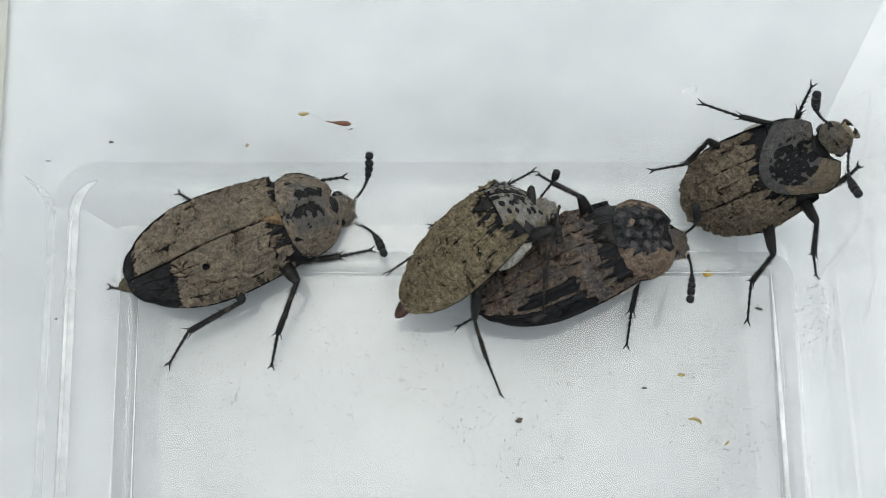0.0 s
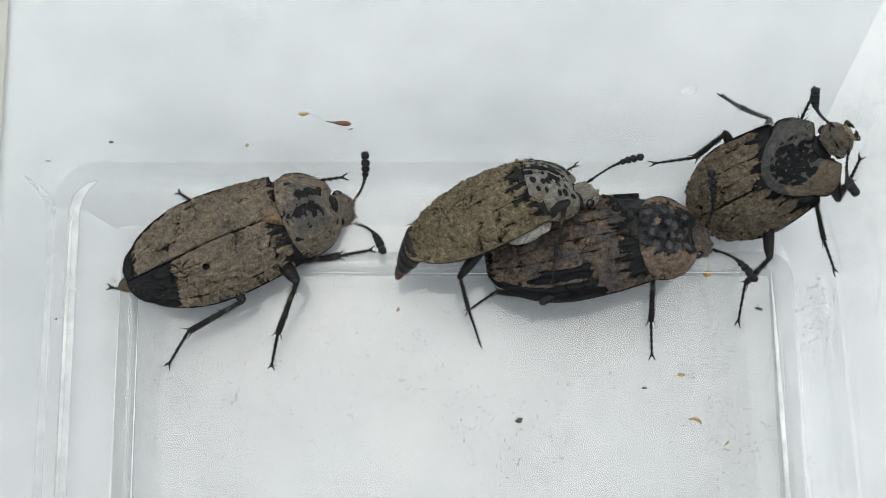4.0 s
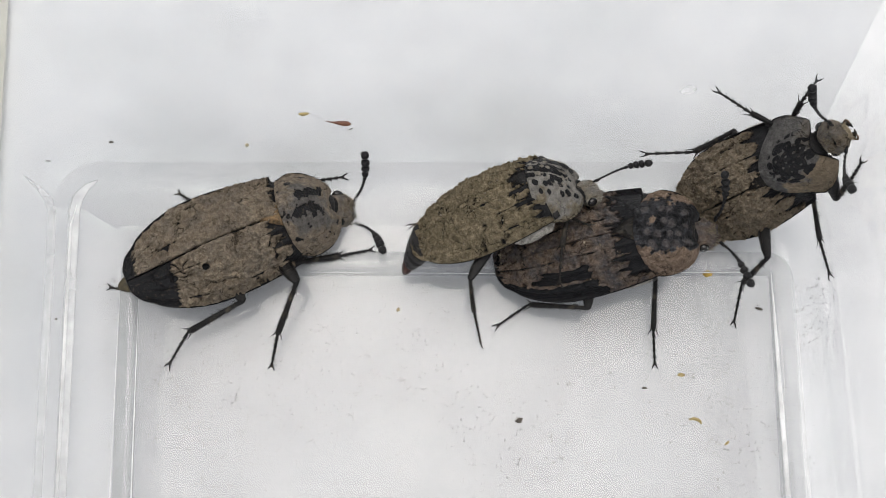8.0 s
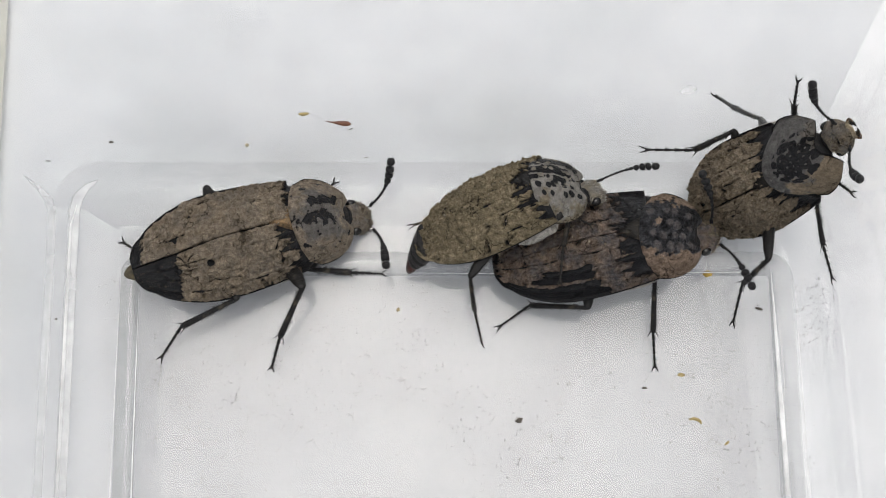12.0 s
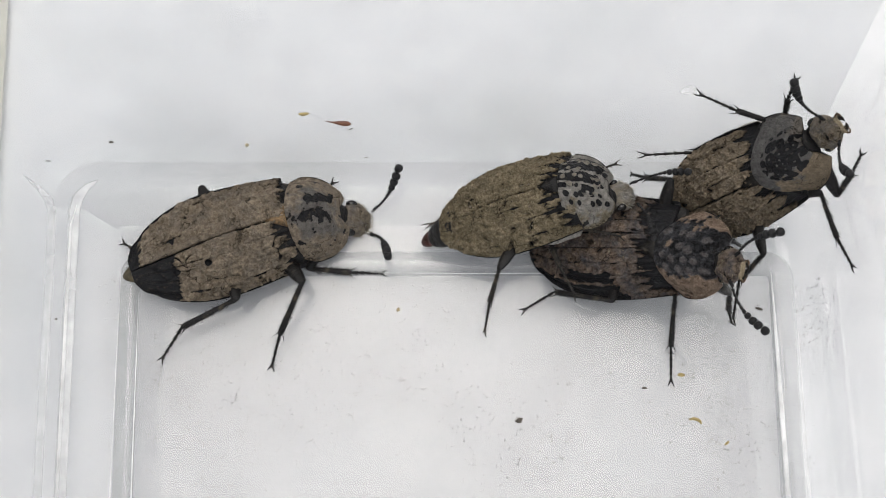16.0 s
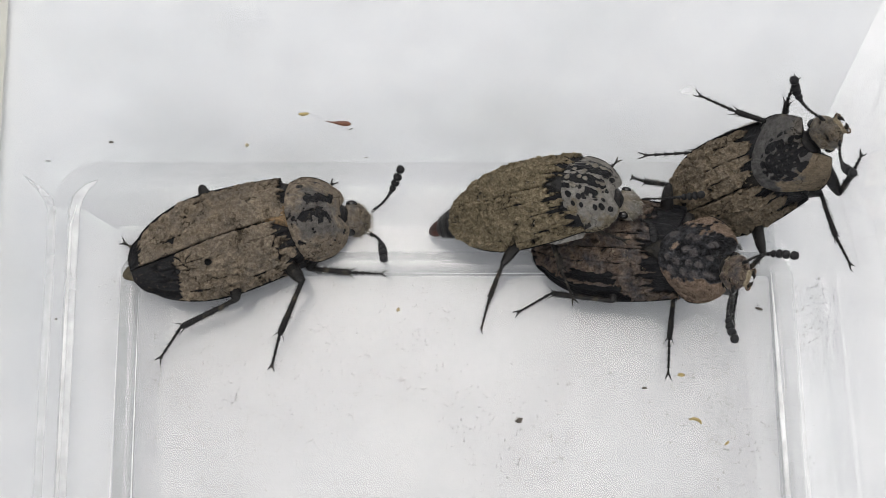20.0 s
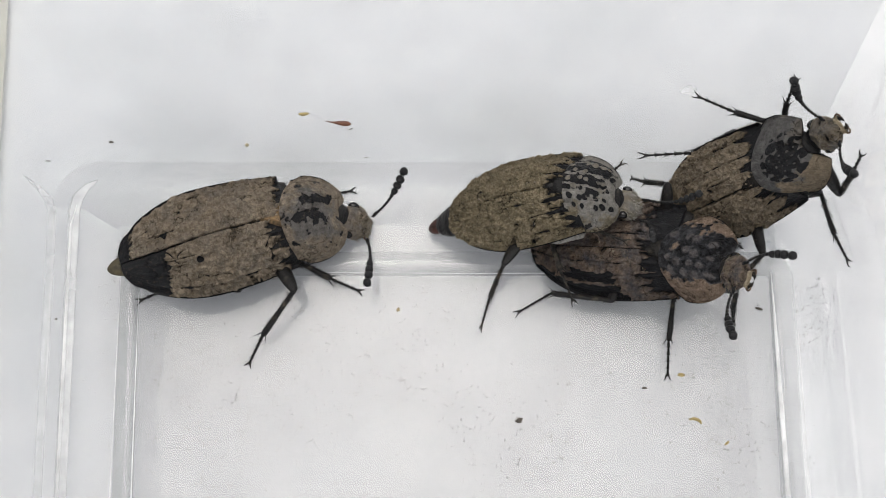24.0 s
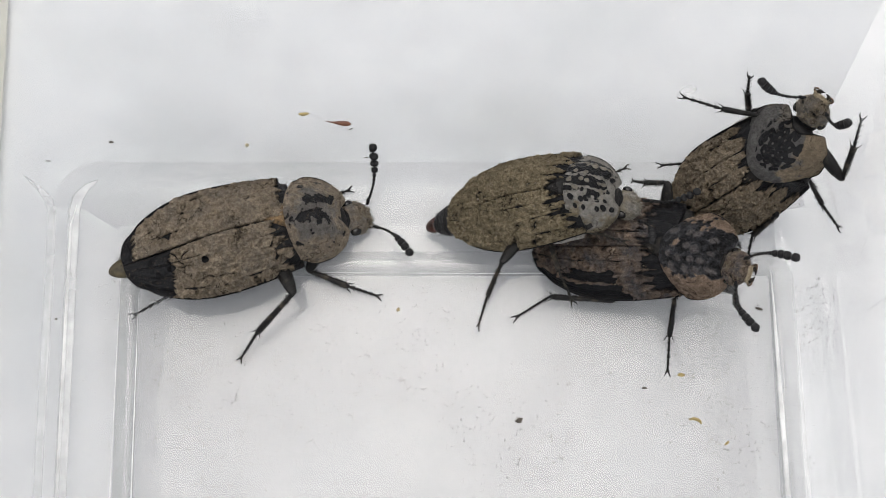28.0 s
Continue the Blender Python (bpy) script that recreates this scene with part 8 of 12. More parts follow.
    walk(pc["head"], [(0, pose(0.004796, -0.000901, 0.000364, 1.5, 65.9, -10.9)), (0.5, pose(0.004985, -0.000586, 0.000535, -2.2, 59, -16.8)), (1, pose(0.004996, -0.000555, 0.000544, 5.3, 60.4, 9.6)), (1.5, pose(0.004977, -0.000652, 0.000539, 8.6, 53.7, 23.6)), (2.5, pose(0.004964, -0.000664, 0.000524, 8.1, 57.2, 18.7)), (3, pose(0.004959, -0.000673, 0.000519, 2.2, 63.2, -3.8)), (3.5, pose(0.004927, -0.000671, 0.000472, 7.8, 60.1, 14.3)), (5.5, pose(0.004926, -0.000679, 0.000473, 5.4, 43.2, 11.6)), (6, pose(0.004928, -0.000667, 0.000473, 7.9, 51.5, 19.2)), (6.5, pose(0.004923, -0.000668, 0.000466, 9.5, 55.8, 22.6)), (7, pose(0.004923, -0.000673, 0.000468, 5.5, 55.7, 8.2)), (7.5, pose(0.004925, -0.000676, 0.000471, 6.8, 58.7, 11.8)), (8, pose(0.004925, -0.000676, 0.000471, 6.3, 60.4, 9.4)), (8.5, pose(0.004919, -0.000697, 0.000468, 8.1, 59.7, 15.2)), (9, pose(0.004916, -0.000691, 0.000462, 9.6, 55.7, 22.5)), (10, pose(0.004913, -0.000689, 0.000458, 4.4, 63.5, 1.9)), (11, pose(0.004902, -0.000716, 0.000449, 1.8, 64.4, -6.3)), (11.5, pose(0.004895, -0.000728, 0.000443, 7.7, 61.2, 11.9)), (12, pose(0.004886, -0.00074, 0.000435, 9.9, 56.7, 21.2)), (12.5, pose(0.004889, -0.000736, 0.000438, 10.2, 54.5, 23.9)), (14.5, pose(0.005729, -0.000223, 0.002383, -4.6, -35, 14.3)), (15, pose(0.005721, -0.000296, 0.00236, -1.4, -36.5, 1.3)), (15.5, pose(0.005707, -0.000291, 0.002265, 2.7, -35.5, -15.1)), (16, pose(0.005658, -0.000919, 0.002552, 0.4, -40.7, -13.3)), (16.5, pose(0.005648, -0.000887, 0.002414, 0.9, -38.8, -14.9)), (17, pose(0.005644, -0.0009, 0.002404, 2.3, -38.1, -19.9)), (20, pose(0.005646, -0.0009, 0.002415, 2, -38.4, -18.8)), (24, pose(0.00564, -0.000902, 0.002379, 1.8, -38, -18.3)), (25, pose(0.005638, -0.000917, 0.002388, 1.3, -38.4, -16.7)), (25.5, pose(0.005637, -0.000905, 0.002362, 2.9, -36.9, -22.7)), (26.5, pose(0.005636, -0.000901, 0.002347, 2.7, -36.9, -22.1)), (27.5, pose(0.005625, -0.000926, 0.002311, 2.1, -36.9, -20.3)), (28, pose(0.005619, -0.000936, 0.002287, 2, -36.5, -20.5))])
    walk(pc["antenna_l"], [(0, pose(0.001826, 0.000729, 0.000409, 0, -34.8, -179.7)), (0.5, pose(0.001826, 0.000729, 0.000409, 0, -37.7, 168.9)), (1, pose(0.001826, 0.000729, 0.000409, 0, -22.9, 145.6)), (1.5, pose(0.001826, 0.000729, 0.000409, 0, -30.4, 140.1)), (2, pose(0.001826, 0.000729, 0.000409, 0, -30.1, 143.4)), (2.5, pose(0.001826, 0.000729, 0.000409, 0, -26.3, 141)), (3, pose(0.001826, 0.000729, 0.000409, 0, -14.3, 147)), (3.5, pose(0.001826, 0.000729, 0.000409, 0, -26.1, 141.4)), (5.5, pose(0.001826, 0.000729, 0.000409, 0, -54.3, 132.2)), (6, pose(0.001826, 0.000729, 0.000409, 0, -55.5, 134.2)), (6.5, pose(0.001826, 0.000729, 0.000409, 0, -55.5, 140.3)), (7, pose(0.001826, 0.000729, 0.000409, 0, -50.3, 139.8)), (8, pose(0.001826, 0.000729, 0.000409, 0, -47.7, 143.4)), (8.5, pose(0.001826, 0.000729, 0.000409, 0, -58, 146.4)), (9, pose(0.001826, 0.000729, 0.000409, 0, -70.7, 156.6)), (9.5, pose(0.001826, 0.000729, 0.000409, 0, -45, 141.7)), (10, pose(0.001826, 0.000729, 0.000409, 0, -16.9, 133.6)), (10.5, pose(0.001826, 0.000729, 0.000409, 0, -29.9, 149.4)), (11, pose(0.001826, 0.000729, 0.000409, 0, -41.8, 160.9)), (11.5, pose(0.001826, 0.000729, 0.000409, 0, -38.7, 154.6)), (12, pose(0.001826, 0.000729, 0.000409, 0, -34.5, 140)), (12.5, pose(0.001826, 0.000729, 0.000409, 0, -36.3, 133.1)), (14.5, pose(0.001826, 0.000729, 0.000409, 0, -8.5, 45.8)), (15, pose(0.001826, 0.000729, 0.000409, 0, 4.6, 37.4)), (15.5, pose(0.001826, 0.000729, 0.000409, 0, -20.3, 37.6)), (16, pose(0.001826, 0.000729, 0.000409, 0, -0.4, 26.4)), (16.5, pose(0.001826, 0.000729, 0.000409, 0, -5.5, 24.7)), (17.5, pose(0.001826, 0.000729, 0.000409, 0, -3, 22)), (18, pose(0.001826, 0.000729, 0.000409, 0, -0.9, 20)), (21, pose(0.001826, 0.000729, 0.000409, 0, 0, 20)), (21.5, pose(0.001826, 0.000729, 0.000409, 0, -1.8, 20)), (24, pose(0.001826, 0.000729, 0.000409, 0, -2.5, 20.3)), (24.5, pose(0.001826, 0.000729, 0.000409, 0, -0.7, 20.4)), (25, pose(0.001826, 0.000729, 0.000409, 0, -0.9, 20)), (25.5, pose(0.001826, 0.000729, 0.000409, 0, -2.8, 22.1)), (26, pose(0.001826, 0.000729, 0.000409, 0, -0.3, 23.3)), (27, pose(0.001826, 0.000729, 0.000409, 0, -0.8, 18.9)), (28, pose(0.001826, 0.000729, 0.000409, 0, -0.5, 14.9))])
    walk(pc["antenna_r"], [(0, pose(0.001826, -0.000729, 0.000409, 0, -7.5, -126.8)), (0.5, pose(0.001826, -0.000729, 0.000409, 0, -22.7, -108.3)), (1, pose(0.001826, -0.000729, 0.000409, 0, -13, -117)), (1.5, pose(0.001826, -0.000729, 0.000409, 0, -12.6, -124)), (2, pose(0.001826, -0.000729, 0.000409, 0, -19.1, -121)), (2.5, pose(0.001826, -0.000729, 0.000409, 0, -28.1, -124)), (3, pose(0.001826, -0.000729, 0.000409, 0, -42.4, -121.7)), (3.5, pose(0.001826, -0.000729, 0.000409, 0, -37, -125.3)), (5.5, pose(0.001826, -0.000729, 0.000409, 0, -45.6, -110.8)), (6, pose(0.001826, -0.000729, 0.000409, 0, -42.3, -119.5)), (6.5, pose(0.001826, -0.000729, 0.000409, 0, -39.8, -121.9)), (7, pose(0.001826, -0.000729, 0.000409, 0, -48.5, -118.7)), (7.5, pose(0.001826, -0.000729, 0.000409, 0, -39.7, -121)), (8, pose(0.001826, -0.000729, 0.000409, 0, -33.9, -119.5)), (8.5, pose(0.001826, -0.000729, 0.000409, 0, -24.4, -119.6)), (9, pose(0.001826, -0.000729, 0.000409, 0, -12.2, -119.2)), (9.5, pose(0.001826, -0.000729, 0.000409, 0, -25.8, -122.6)), (10, pose(0.001826, -0.000729, 0.000409, 0, -36.7, -127.7)), (11, pose(0.001826, -0.000729, 0.000409, 0, -42.1, -121.9)), (11.5, pose(0.001826, -0.000729, 0.000409, 0, -31, -121.9)), (12, pose(0.001826, -0.000729, 0.000409, 0, -26.5, -123.2)), (12.5, pose(0.001826, -0.000729, 0.000409, 0, -28.6, -132.7)), (14.5, pose(0.001826, -0.000729, 0.000409, 0, -32.5, -12.6)), (15, pose(0.001826, -0.000729, 0.000409, 0, -17, -22.6)), (15.5, pose(0.001826, -0.000729, 0.000409, 0, -19.9, -22.7)), (16, pose(0.001826, -0.000729, 0.000409, 0, 5.4, -25.1)), (16.5, pose(0.001826, -0.000729, 0.000409, 0, -4, -24.1)), (17, pose(0.001826, -0.000729, 0.000409, 0, -7.2, -23)), (18, pose(0.001826, -0.000729, 0.000409, 0, -10.8, -26.6)), (20, pose(0.001826, -0.000729, 0.000409, 0, -16.4, -32.1)), (21, pose(0.001826, -0.000729, 0.000409, 0, -16.1, -31.4)), (21.5, pose(0.001826, -0.000729, 0.000409, 0, -19, -31.4)), (24, pose(0.001826, -0.000729, 0.000409, 0, -20.6, -29.6)), (24.5, pose(0.001826, -0.000729, 0.000409, 0, -17.1, -28.3)), (25, pose(0.001826, -0.000729, 0.000409, 0, -16.1, -27.9)), (26, pose(0.001826, -0.000729, 0.000409, 0, -9.3, -14.1)), (27, pose(0.001826, -0.000729, 0.000409, 0, -9.9, -18)), (28, pose(0.001826, -0.000729, 0.000409, 0, -8.9, -21.5))])
    walk(pc["LFf"], [(0, pose(0.004024, 0.000552, 0.000336, 0, 62.4, 130.6)), (15.2, pose(0.004024, 0.000552, 0.000336, 0, 62.4, 130.6)), (15.5, pose(0.004864, 0.000896, 0.001538, 0, 75.7, -151.7)), (16, pose(0.005047, 0.00043, 0.001738, 0, 75.7, 128.4)), (16.5, pose(0.005004, 0.000459, 0.001641, 0, 72.7, 119.3)), (17.5, pose(0.005003, 0.00045, 0.001634, 0, 70.9, 117.4)), (21, pose(0.005013, 0.000451, 0.001659, 0, 70.5, 117.6)), (21.5, pose(0.005006, 0.000449, 0.001641, 0, 71.9, 116.9)), (24, pose(0.004995, 0.00045, 0.001617, 0, 71.9, 117.2)), (25, pose(0.004999, 0.000438, 0.001623, 0, 69.6, 119.2)), (25.5, pose(0.00499, 0.000448, 0.001605, 0, 72, 120.2)), (26, pose(0.004989, 0.000463, 0.001607, 0, 74.1, 126.3)), (27, pose(0.004981, 0.000438, 0.001581, 0, 72.6, 122.4)), (28, pose(0.00497, 0.000428, 0.001553, 0, 70.6, 119.7))])
    walk(pc["LFt"], [(0, pose(0.003180, 0.001537, -0.002139, 0, 16.4, -135.0)), (15.2, pose(0.003180, 0.001537, -0.002139, 0, 16.4, -135.0)), (15.5, pose(0.004255, 0.000567, -0.00117, 0, 60.9, -109.9)), (16, pose(0.004617, 0.000972, -0.00097, 0, 77.8, -130)), (16.5, pose(0.004597, 0.001185, -0.001026, 0, 80.6, -144.2)), (17, pose(0.00458, 0.001264, -0.001006, 0, 81.2, -155.7)), (18, pose(0.004581, 0.001238, -0.001007, 0, 81.1, -153.6)), (20, pose(0.004575, 0.001239, -0.001004, 0, 80.9, -153)), (20.5, pose(0.004571, 0.001264, -0.000976, 0, 81, -158.3)), (21, pose(0.00458, 0.001278, -0.000975, 0, 81.2, -157.9)), (21.5, pose(0.004614, 0.001223, -0.001015, 0, 81.4, -148.8)), (24, pose(0.004598, 0.001222, -0.00104, 0, 81.3, -148.8)), (24.5, pose(0.004535, 0.001265, -0.00102, 0, 80.7, -158.9)), (25, pose(0.004523, 0.00129, -0.000996, 0, 80.5, -163)), (25.5, pose(0.004556, 0.001195, -0.001053, 0, 80.4, -148.2)), (26, pose(0.004536, 0.001081, -0.00108, 0, 78.6, -137)), (27, pose(0.004534, 0.001142, -0.001086, 0, 79.8, -144.5)), (27.5, pose(0.004525, 0.00117, -0.001088, 0, 80, -148)), (28, pose(0.004509, 0.001235, -0.001082, 0, 80.5, -156.7))])
    walk(pc["RFf"], [(0, pose(0.003469, -0.001572, 0.000336, 0, -9.9, 62.3)), (0.5, pose(0.003733, -0.001424, 0.000434, 0, -5.9, 63.3)), (1, pose(0.003752, -0.001408, 0.00044, 0, -10.6, 135.4)), (1.5, pose(0.00371, -0.001459, 0.000437, 0, -13.9, 119.8)), (2, pose(0.0037, -0.001464, 0.000432, 0, -14.2, 108.4)), (2.5, pose(0.003694, -0.001464, 0.000428, 0, -9.4, 89.3)), (3, pose(0.003687, -0.001469, 0.000425, 0, -6.4, 83.3)), (3.5, pose(0.003653, -0.001465, 0.000398, 0, -7.6, 79)), (5.5, pose(0.00365, -0.001469, 0.000398, 0, 2.5, 49.7)), (6, pose(0.003654, -0.001463, 0.000398, 0, 12.6, 58.2)), (6.5, pose(0.003649, -0.001463, 0.000394, 0, 8.8, 88.5)), (7, pose(0.003649, -0.001465, 0.000395, 0, 11.7, 85.5)), (7.5, pose(0.003649, -0.001468, 0.000397, 0, 8.5, 93.5)), (8, pose(0.003649, -0.001468, 0.000397, 0, 8.5, 93.5)), (8.5, pose(0.003638, -0.001478, 0.000395, 0, 10.9, 89.8)), (9, pose(0.003636, -0.001475, 0.000392, 0, 7.7, 92.9)), (9.5, pose(0.003638, -0.001475, 0.000393, 0, 6.8, 92.6)), (10, pose(0.003634, -0.001473, 0.00039, 0, 3.3, 92.1)), (10.5, pose(0.003625, -0.001482, 0.000388, 0, -0.7, 96.3)), (11, pose(0.003616, -0.001486, 0.000385, 0, -3, 96.3)), (12, pose(0.003595, -0.001498, 0.000376, 0, -3.1, 94.7)), (12.5, pose(0.003599, -0.001496, 0.000378, 0, -2.2, 99.2)), (14.5, pose(0.004776, -0.001251, 0.00162, 0, 52.6, 138.5)), (15, pose(0.004747, -0.0013, 0.001604, 0, 40.9, -172.7)), (15.5, pose(0.004718, -0.001295, 0.001538, 0, 44.3, 172.3)), (16, pose(0.004589, -0.001718, 0.001738, 0, 64.7, -76.1)), (16.5, pose(0.00456, -0.001691, 0.001641, 0, 71.3, -67.2)), (17, pose(0.004552, -0.001699, 0.001634, 0, 74, -54.1)), (18, pose(0.00455, -0.001706, 0.001638, 0, 73.7, -53.9)), (19, pose(0.004549, -0.001707, 0.001637, 0, 74.7, -46.7)), (20, pose(0.004555, -0.0017, 0.001641, 0, 75, -49.2)), (20.5, pose(0.004557, -0.001709, 0.001657, 0, 75.8, -53.6)), (21, pose(0.004565, -0.001698, 0.001659, 0, 75.7, -49.8)), (21.5, pose(0.004555, -0.0017, 0.001641, 0, 72.9, -33.4)), (24, pose(0.004544, -0.001699, 0.001617, 0, 72.7, -32.2)), (24.5, pose(0.004535, -0.001708, 0.00161, 0, 75.5, -43.8)), (25, pose(0.004541, -0.001709, 0.001623, 0, 76.7, -54.5)), (25.5, pose(0.004537, -0.0017, 0.001605, 0, 70, -61)), (26, pose(0.004546, -0.001687, 0.001607, 0, 65.7, -63.8)), (27, pose(0.004519, -0.001709, 0.001581, 0, 69, -57.6)), (28, pose(0.0045, -0.001716, 0.001553, 0, 72.4, -55.5))])
    walk(pc["RFt"], [(0, pose(0.004748, 0.000866, 0.000815, 0, 70.2, -174.9)), (0.5, pose(0.004983, 0.001059, 0.000723, 0, 70.1, -179.5)), (1, pose(0.001796, 0.00052, 0.000954, 0, 78.2, 39)), (1.5, pose(0.002363, 0.000896, 0.001107, 0, 79.5, 101.8)), (2, pose(0.002844, 0.001106, 0.001118, 0, 81.9, 133.9)), (2.5, pose(0.003727, 0.001292, 0.000885, 0, 76.7, 172.3)), (3, pose(0.004012, 0.001289, 0.000734, 0, 75.5, -165.8)), (3.5, pose(0.004183, 0.001254, 0.000766, 0, 74.4, -168.1)), (5.5, pose(0.005457, 0.000659, 0.000277, 0, 61.7, -172.3)), (6, pose(0.005092, 0.000855, -0.000209, 0, 55.5, -165)), (6.5, pose(0.003719, 0.001298, -0.000032, 0, 61.9, -161.3)), (7, pose(0.003863, 0.001262, -0.000171, 0, 59.7, -155.6)), (7.5, pose(0.003483, 0.001291, -0.000017, 0, 63.2, -154.6)), (8, pose(0.003483, 0.001291, -0.000017, 0, 63.2, -154.6)), (8.5, pose(0.003648, 0.001266, -0.000133, 0, 60.4, -154.8)), (9, pose(0.003496, 0.001291, 0.000019, 0, 63.7, -157.4)), (9.5, pose(0.00351, 0.001297, 0.000064, 0, 64.1, -155.7)), (10, pose(0.003534, 0.001314, 0.000227, 0, 66.8, -149.7)), (10.5, pose(0.003317, 0.001295, 0.000425, 0, 71.3, -140.5)), (11, pose(0.00331, 0.001287, 0.000529, 0, 72.7, -136.3)), (11.5, pose(0.003364, 0.001288, 0.000524, 0, 72.4, -150.6)), (12, pose(0.003366, 0.001283, 0.000525, 0, 72.4, -153.6)), (12.5, pose(0.003153, 0.001261, 0.000483, 0, 72.8, -151.6)), (14.5, pose(0.003506, -0.000126, -0.000601, 0, 62, -161.9)), (15, pose(0.002653, -0.001567, -0.000227, 0, 61.4, -170.6)), (15.5, pose(0.002736, -0.001026, -0.000414, 0, 63.7, -175.6)), (16, pose(0.004877, -0.002878, -0.000788, 0, 58.3, -118)), (16.5, pose(0.004908, -0.002518, -0.001006, 0, 60.4, -116.8)), (17, pose(0.005003, -0.002321, -0.001053, 0, 60, -119.2)), (18, pose(0.005011, -0.002339, -0.001045, 0, 59.4, -119.1)), (19, pose(0.005053, -0.002242, -0.001059, 0, 58.1, -117.7)), (20.5, pose(0.004962, -0.002259, -0.001053, 0, 59.7, -118.3)), (21, pose(0.005011, -0.002226, -0.001048, 0, 59.4, -118.3)), (21.5, pose(0.00524, -0.002152, -0.00103, 0, 56, -117.8)), (24, pose(0.005246, -0.002141, -0.001052, 0, 55.7, -118.1)), (25, pose(0.004913, -0.002231, -0.001097, 0, 63.3, -116.1)), (25.5, pose(0.005, -0.002537, -0.001021, 0, 64.9, -114.9)), (26, pose(0.005053, -0.002719, -0.00094, 0, 64.2, -113.5)), (27, pose(0.005056, -0.002554, -0.001028, 0, 68.2, -116.1)), (27.5, pose(0.005018, -0.002477, -0.00107, 0, 68, -117.1)), (28, pose(0.004979, -0.002413, -0.00111, 0, 69.1, -120.4))])
    walk(pc["LMf"], [(0, pose(0.000798, 0.001697, 0.000599, 0, -59.6, 91.5)), (0.5, pose(0.000798, 0.001697, 0.000599, 0, -68.6, 98.1)), (0.9, pose(0.000798, 0.001697, 0.000599, 0, 67.0, 129.8)), (15.2, pose(0.000798, 0.001697, 0.000599, 0, 67.0, 129.8)), (15.5, pose(0.000798, 0.001697, 0.000599, 0, -5.5, -35.5)), (16, pose(0.000798, 0.001697, 0.000599, 0, -17.9, 70.5)), (16.5, pose(0.000798, 0.001697, 0.000599, 0, -26.8, 74.8)), (17, pose(0.000798, 0.001697, 0.000599, 0, -31.2, 76.9)), (18, pose(0.000798, 0.001697, 0.000599, 0, -31.2, 77)), (20, pose(0.000798, 0.001697, 0.000599, 0, -29.4, 79.5)), (23.5, pose(0.000798, 0.001697, 0.000599, 0, -29.5, 79.7)), (24.5, pose(0.000798, 0.001697, 0.000599, 0, -28.3, 80.7)), (25, pose(0.000798, 0.001697, 0.000599, 0, -28.7, 80.1)), (25.5, pose(0.000798, 0.001697, 0.000599, 0, -31.3, 77.1)), (26.5, pose(0.000798, 0.001697, 0.000599, 0, -30.4, 78.6)), (28, pose(0.000798, 0.001697, 0.000599, 0, -30.5, 78))])
    walk(pc["LMt"], [(0, pose(0.00076, 0.003212, 0.003181, 0, 39.6, 113.1)), (0.5, pose(0.000645, 0.002777, 0.003387, 0, 51.6, 96.7)), (0.9, pose(0.000049, 0.002596, -0.002157, 0, 7.2, -148.0)), (15.2, pose(0.000049, 0.002596, -0.002157, 0, 7.2, -148.0)), (15.5, pose(0.003225, -0.000034, 0.000885, 0, 13.6, 111.1)), (16, pose(0.001751, 0.004382, 0.001519, 0, 42.1, 171.5)), (16.5, pose(0.0015, 0.004277, 0.001946, 0, 43.5, 167.9)), (17, pose(0.001379, 0.004191, 0.00215, 0, 43.8, 165.3)), (18, pose(0.001373, 0.004193, 0.002148, 0, 44.2, 166.1)), (20, pose(0.001274, 0.004261, 0.002069, 0, 45.1, 168.1)), (21, pose(0.001297, 0.004249, 0.002082, 0, 44.6, 167.8)), (21.5, pose(0.001262, 0.004263, 0.00207, 0, 46.3, 169.4)), (23.5, pose(0.001266, 0.00426, 0.002073, 0, 46.6, 170.4)), (24.5, pose(0.001223, 0.0043, 0.002016, 0, 45.1, 170.3)), (25.5, pose(0.001368, 0.004192, 0.002153, 0, 45.9, 169.8)), (26, pose(0.001297, 0.004237, 0.002103, 0, 47.3, 172.9)), (27, pose(0.001316, 0.004226, 0.002115, 0, 46.8, 171.5)), (28, pose(0.001335, 0.004219, 0.00212, 0, 45.6, 169.7))])
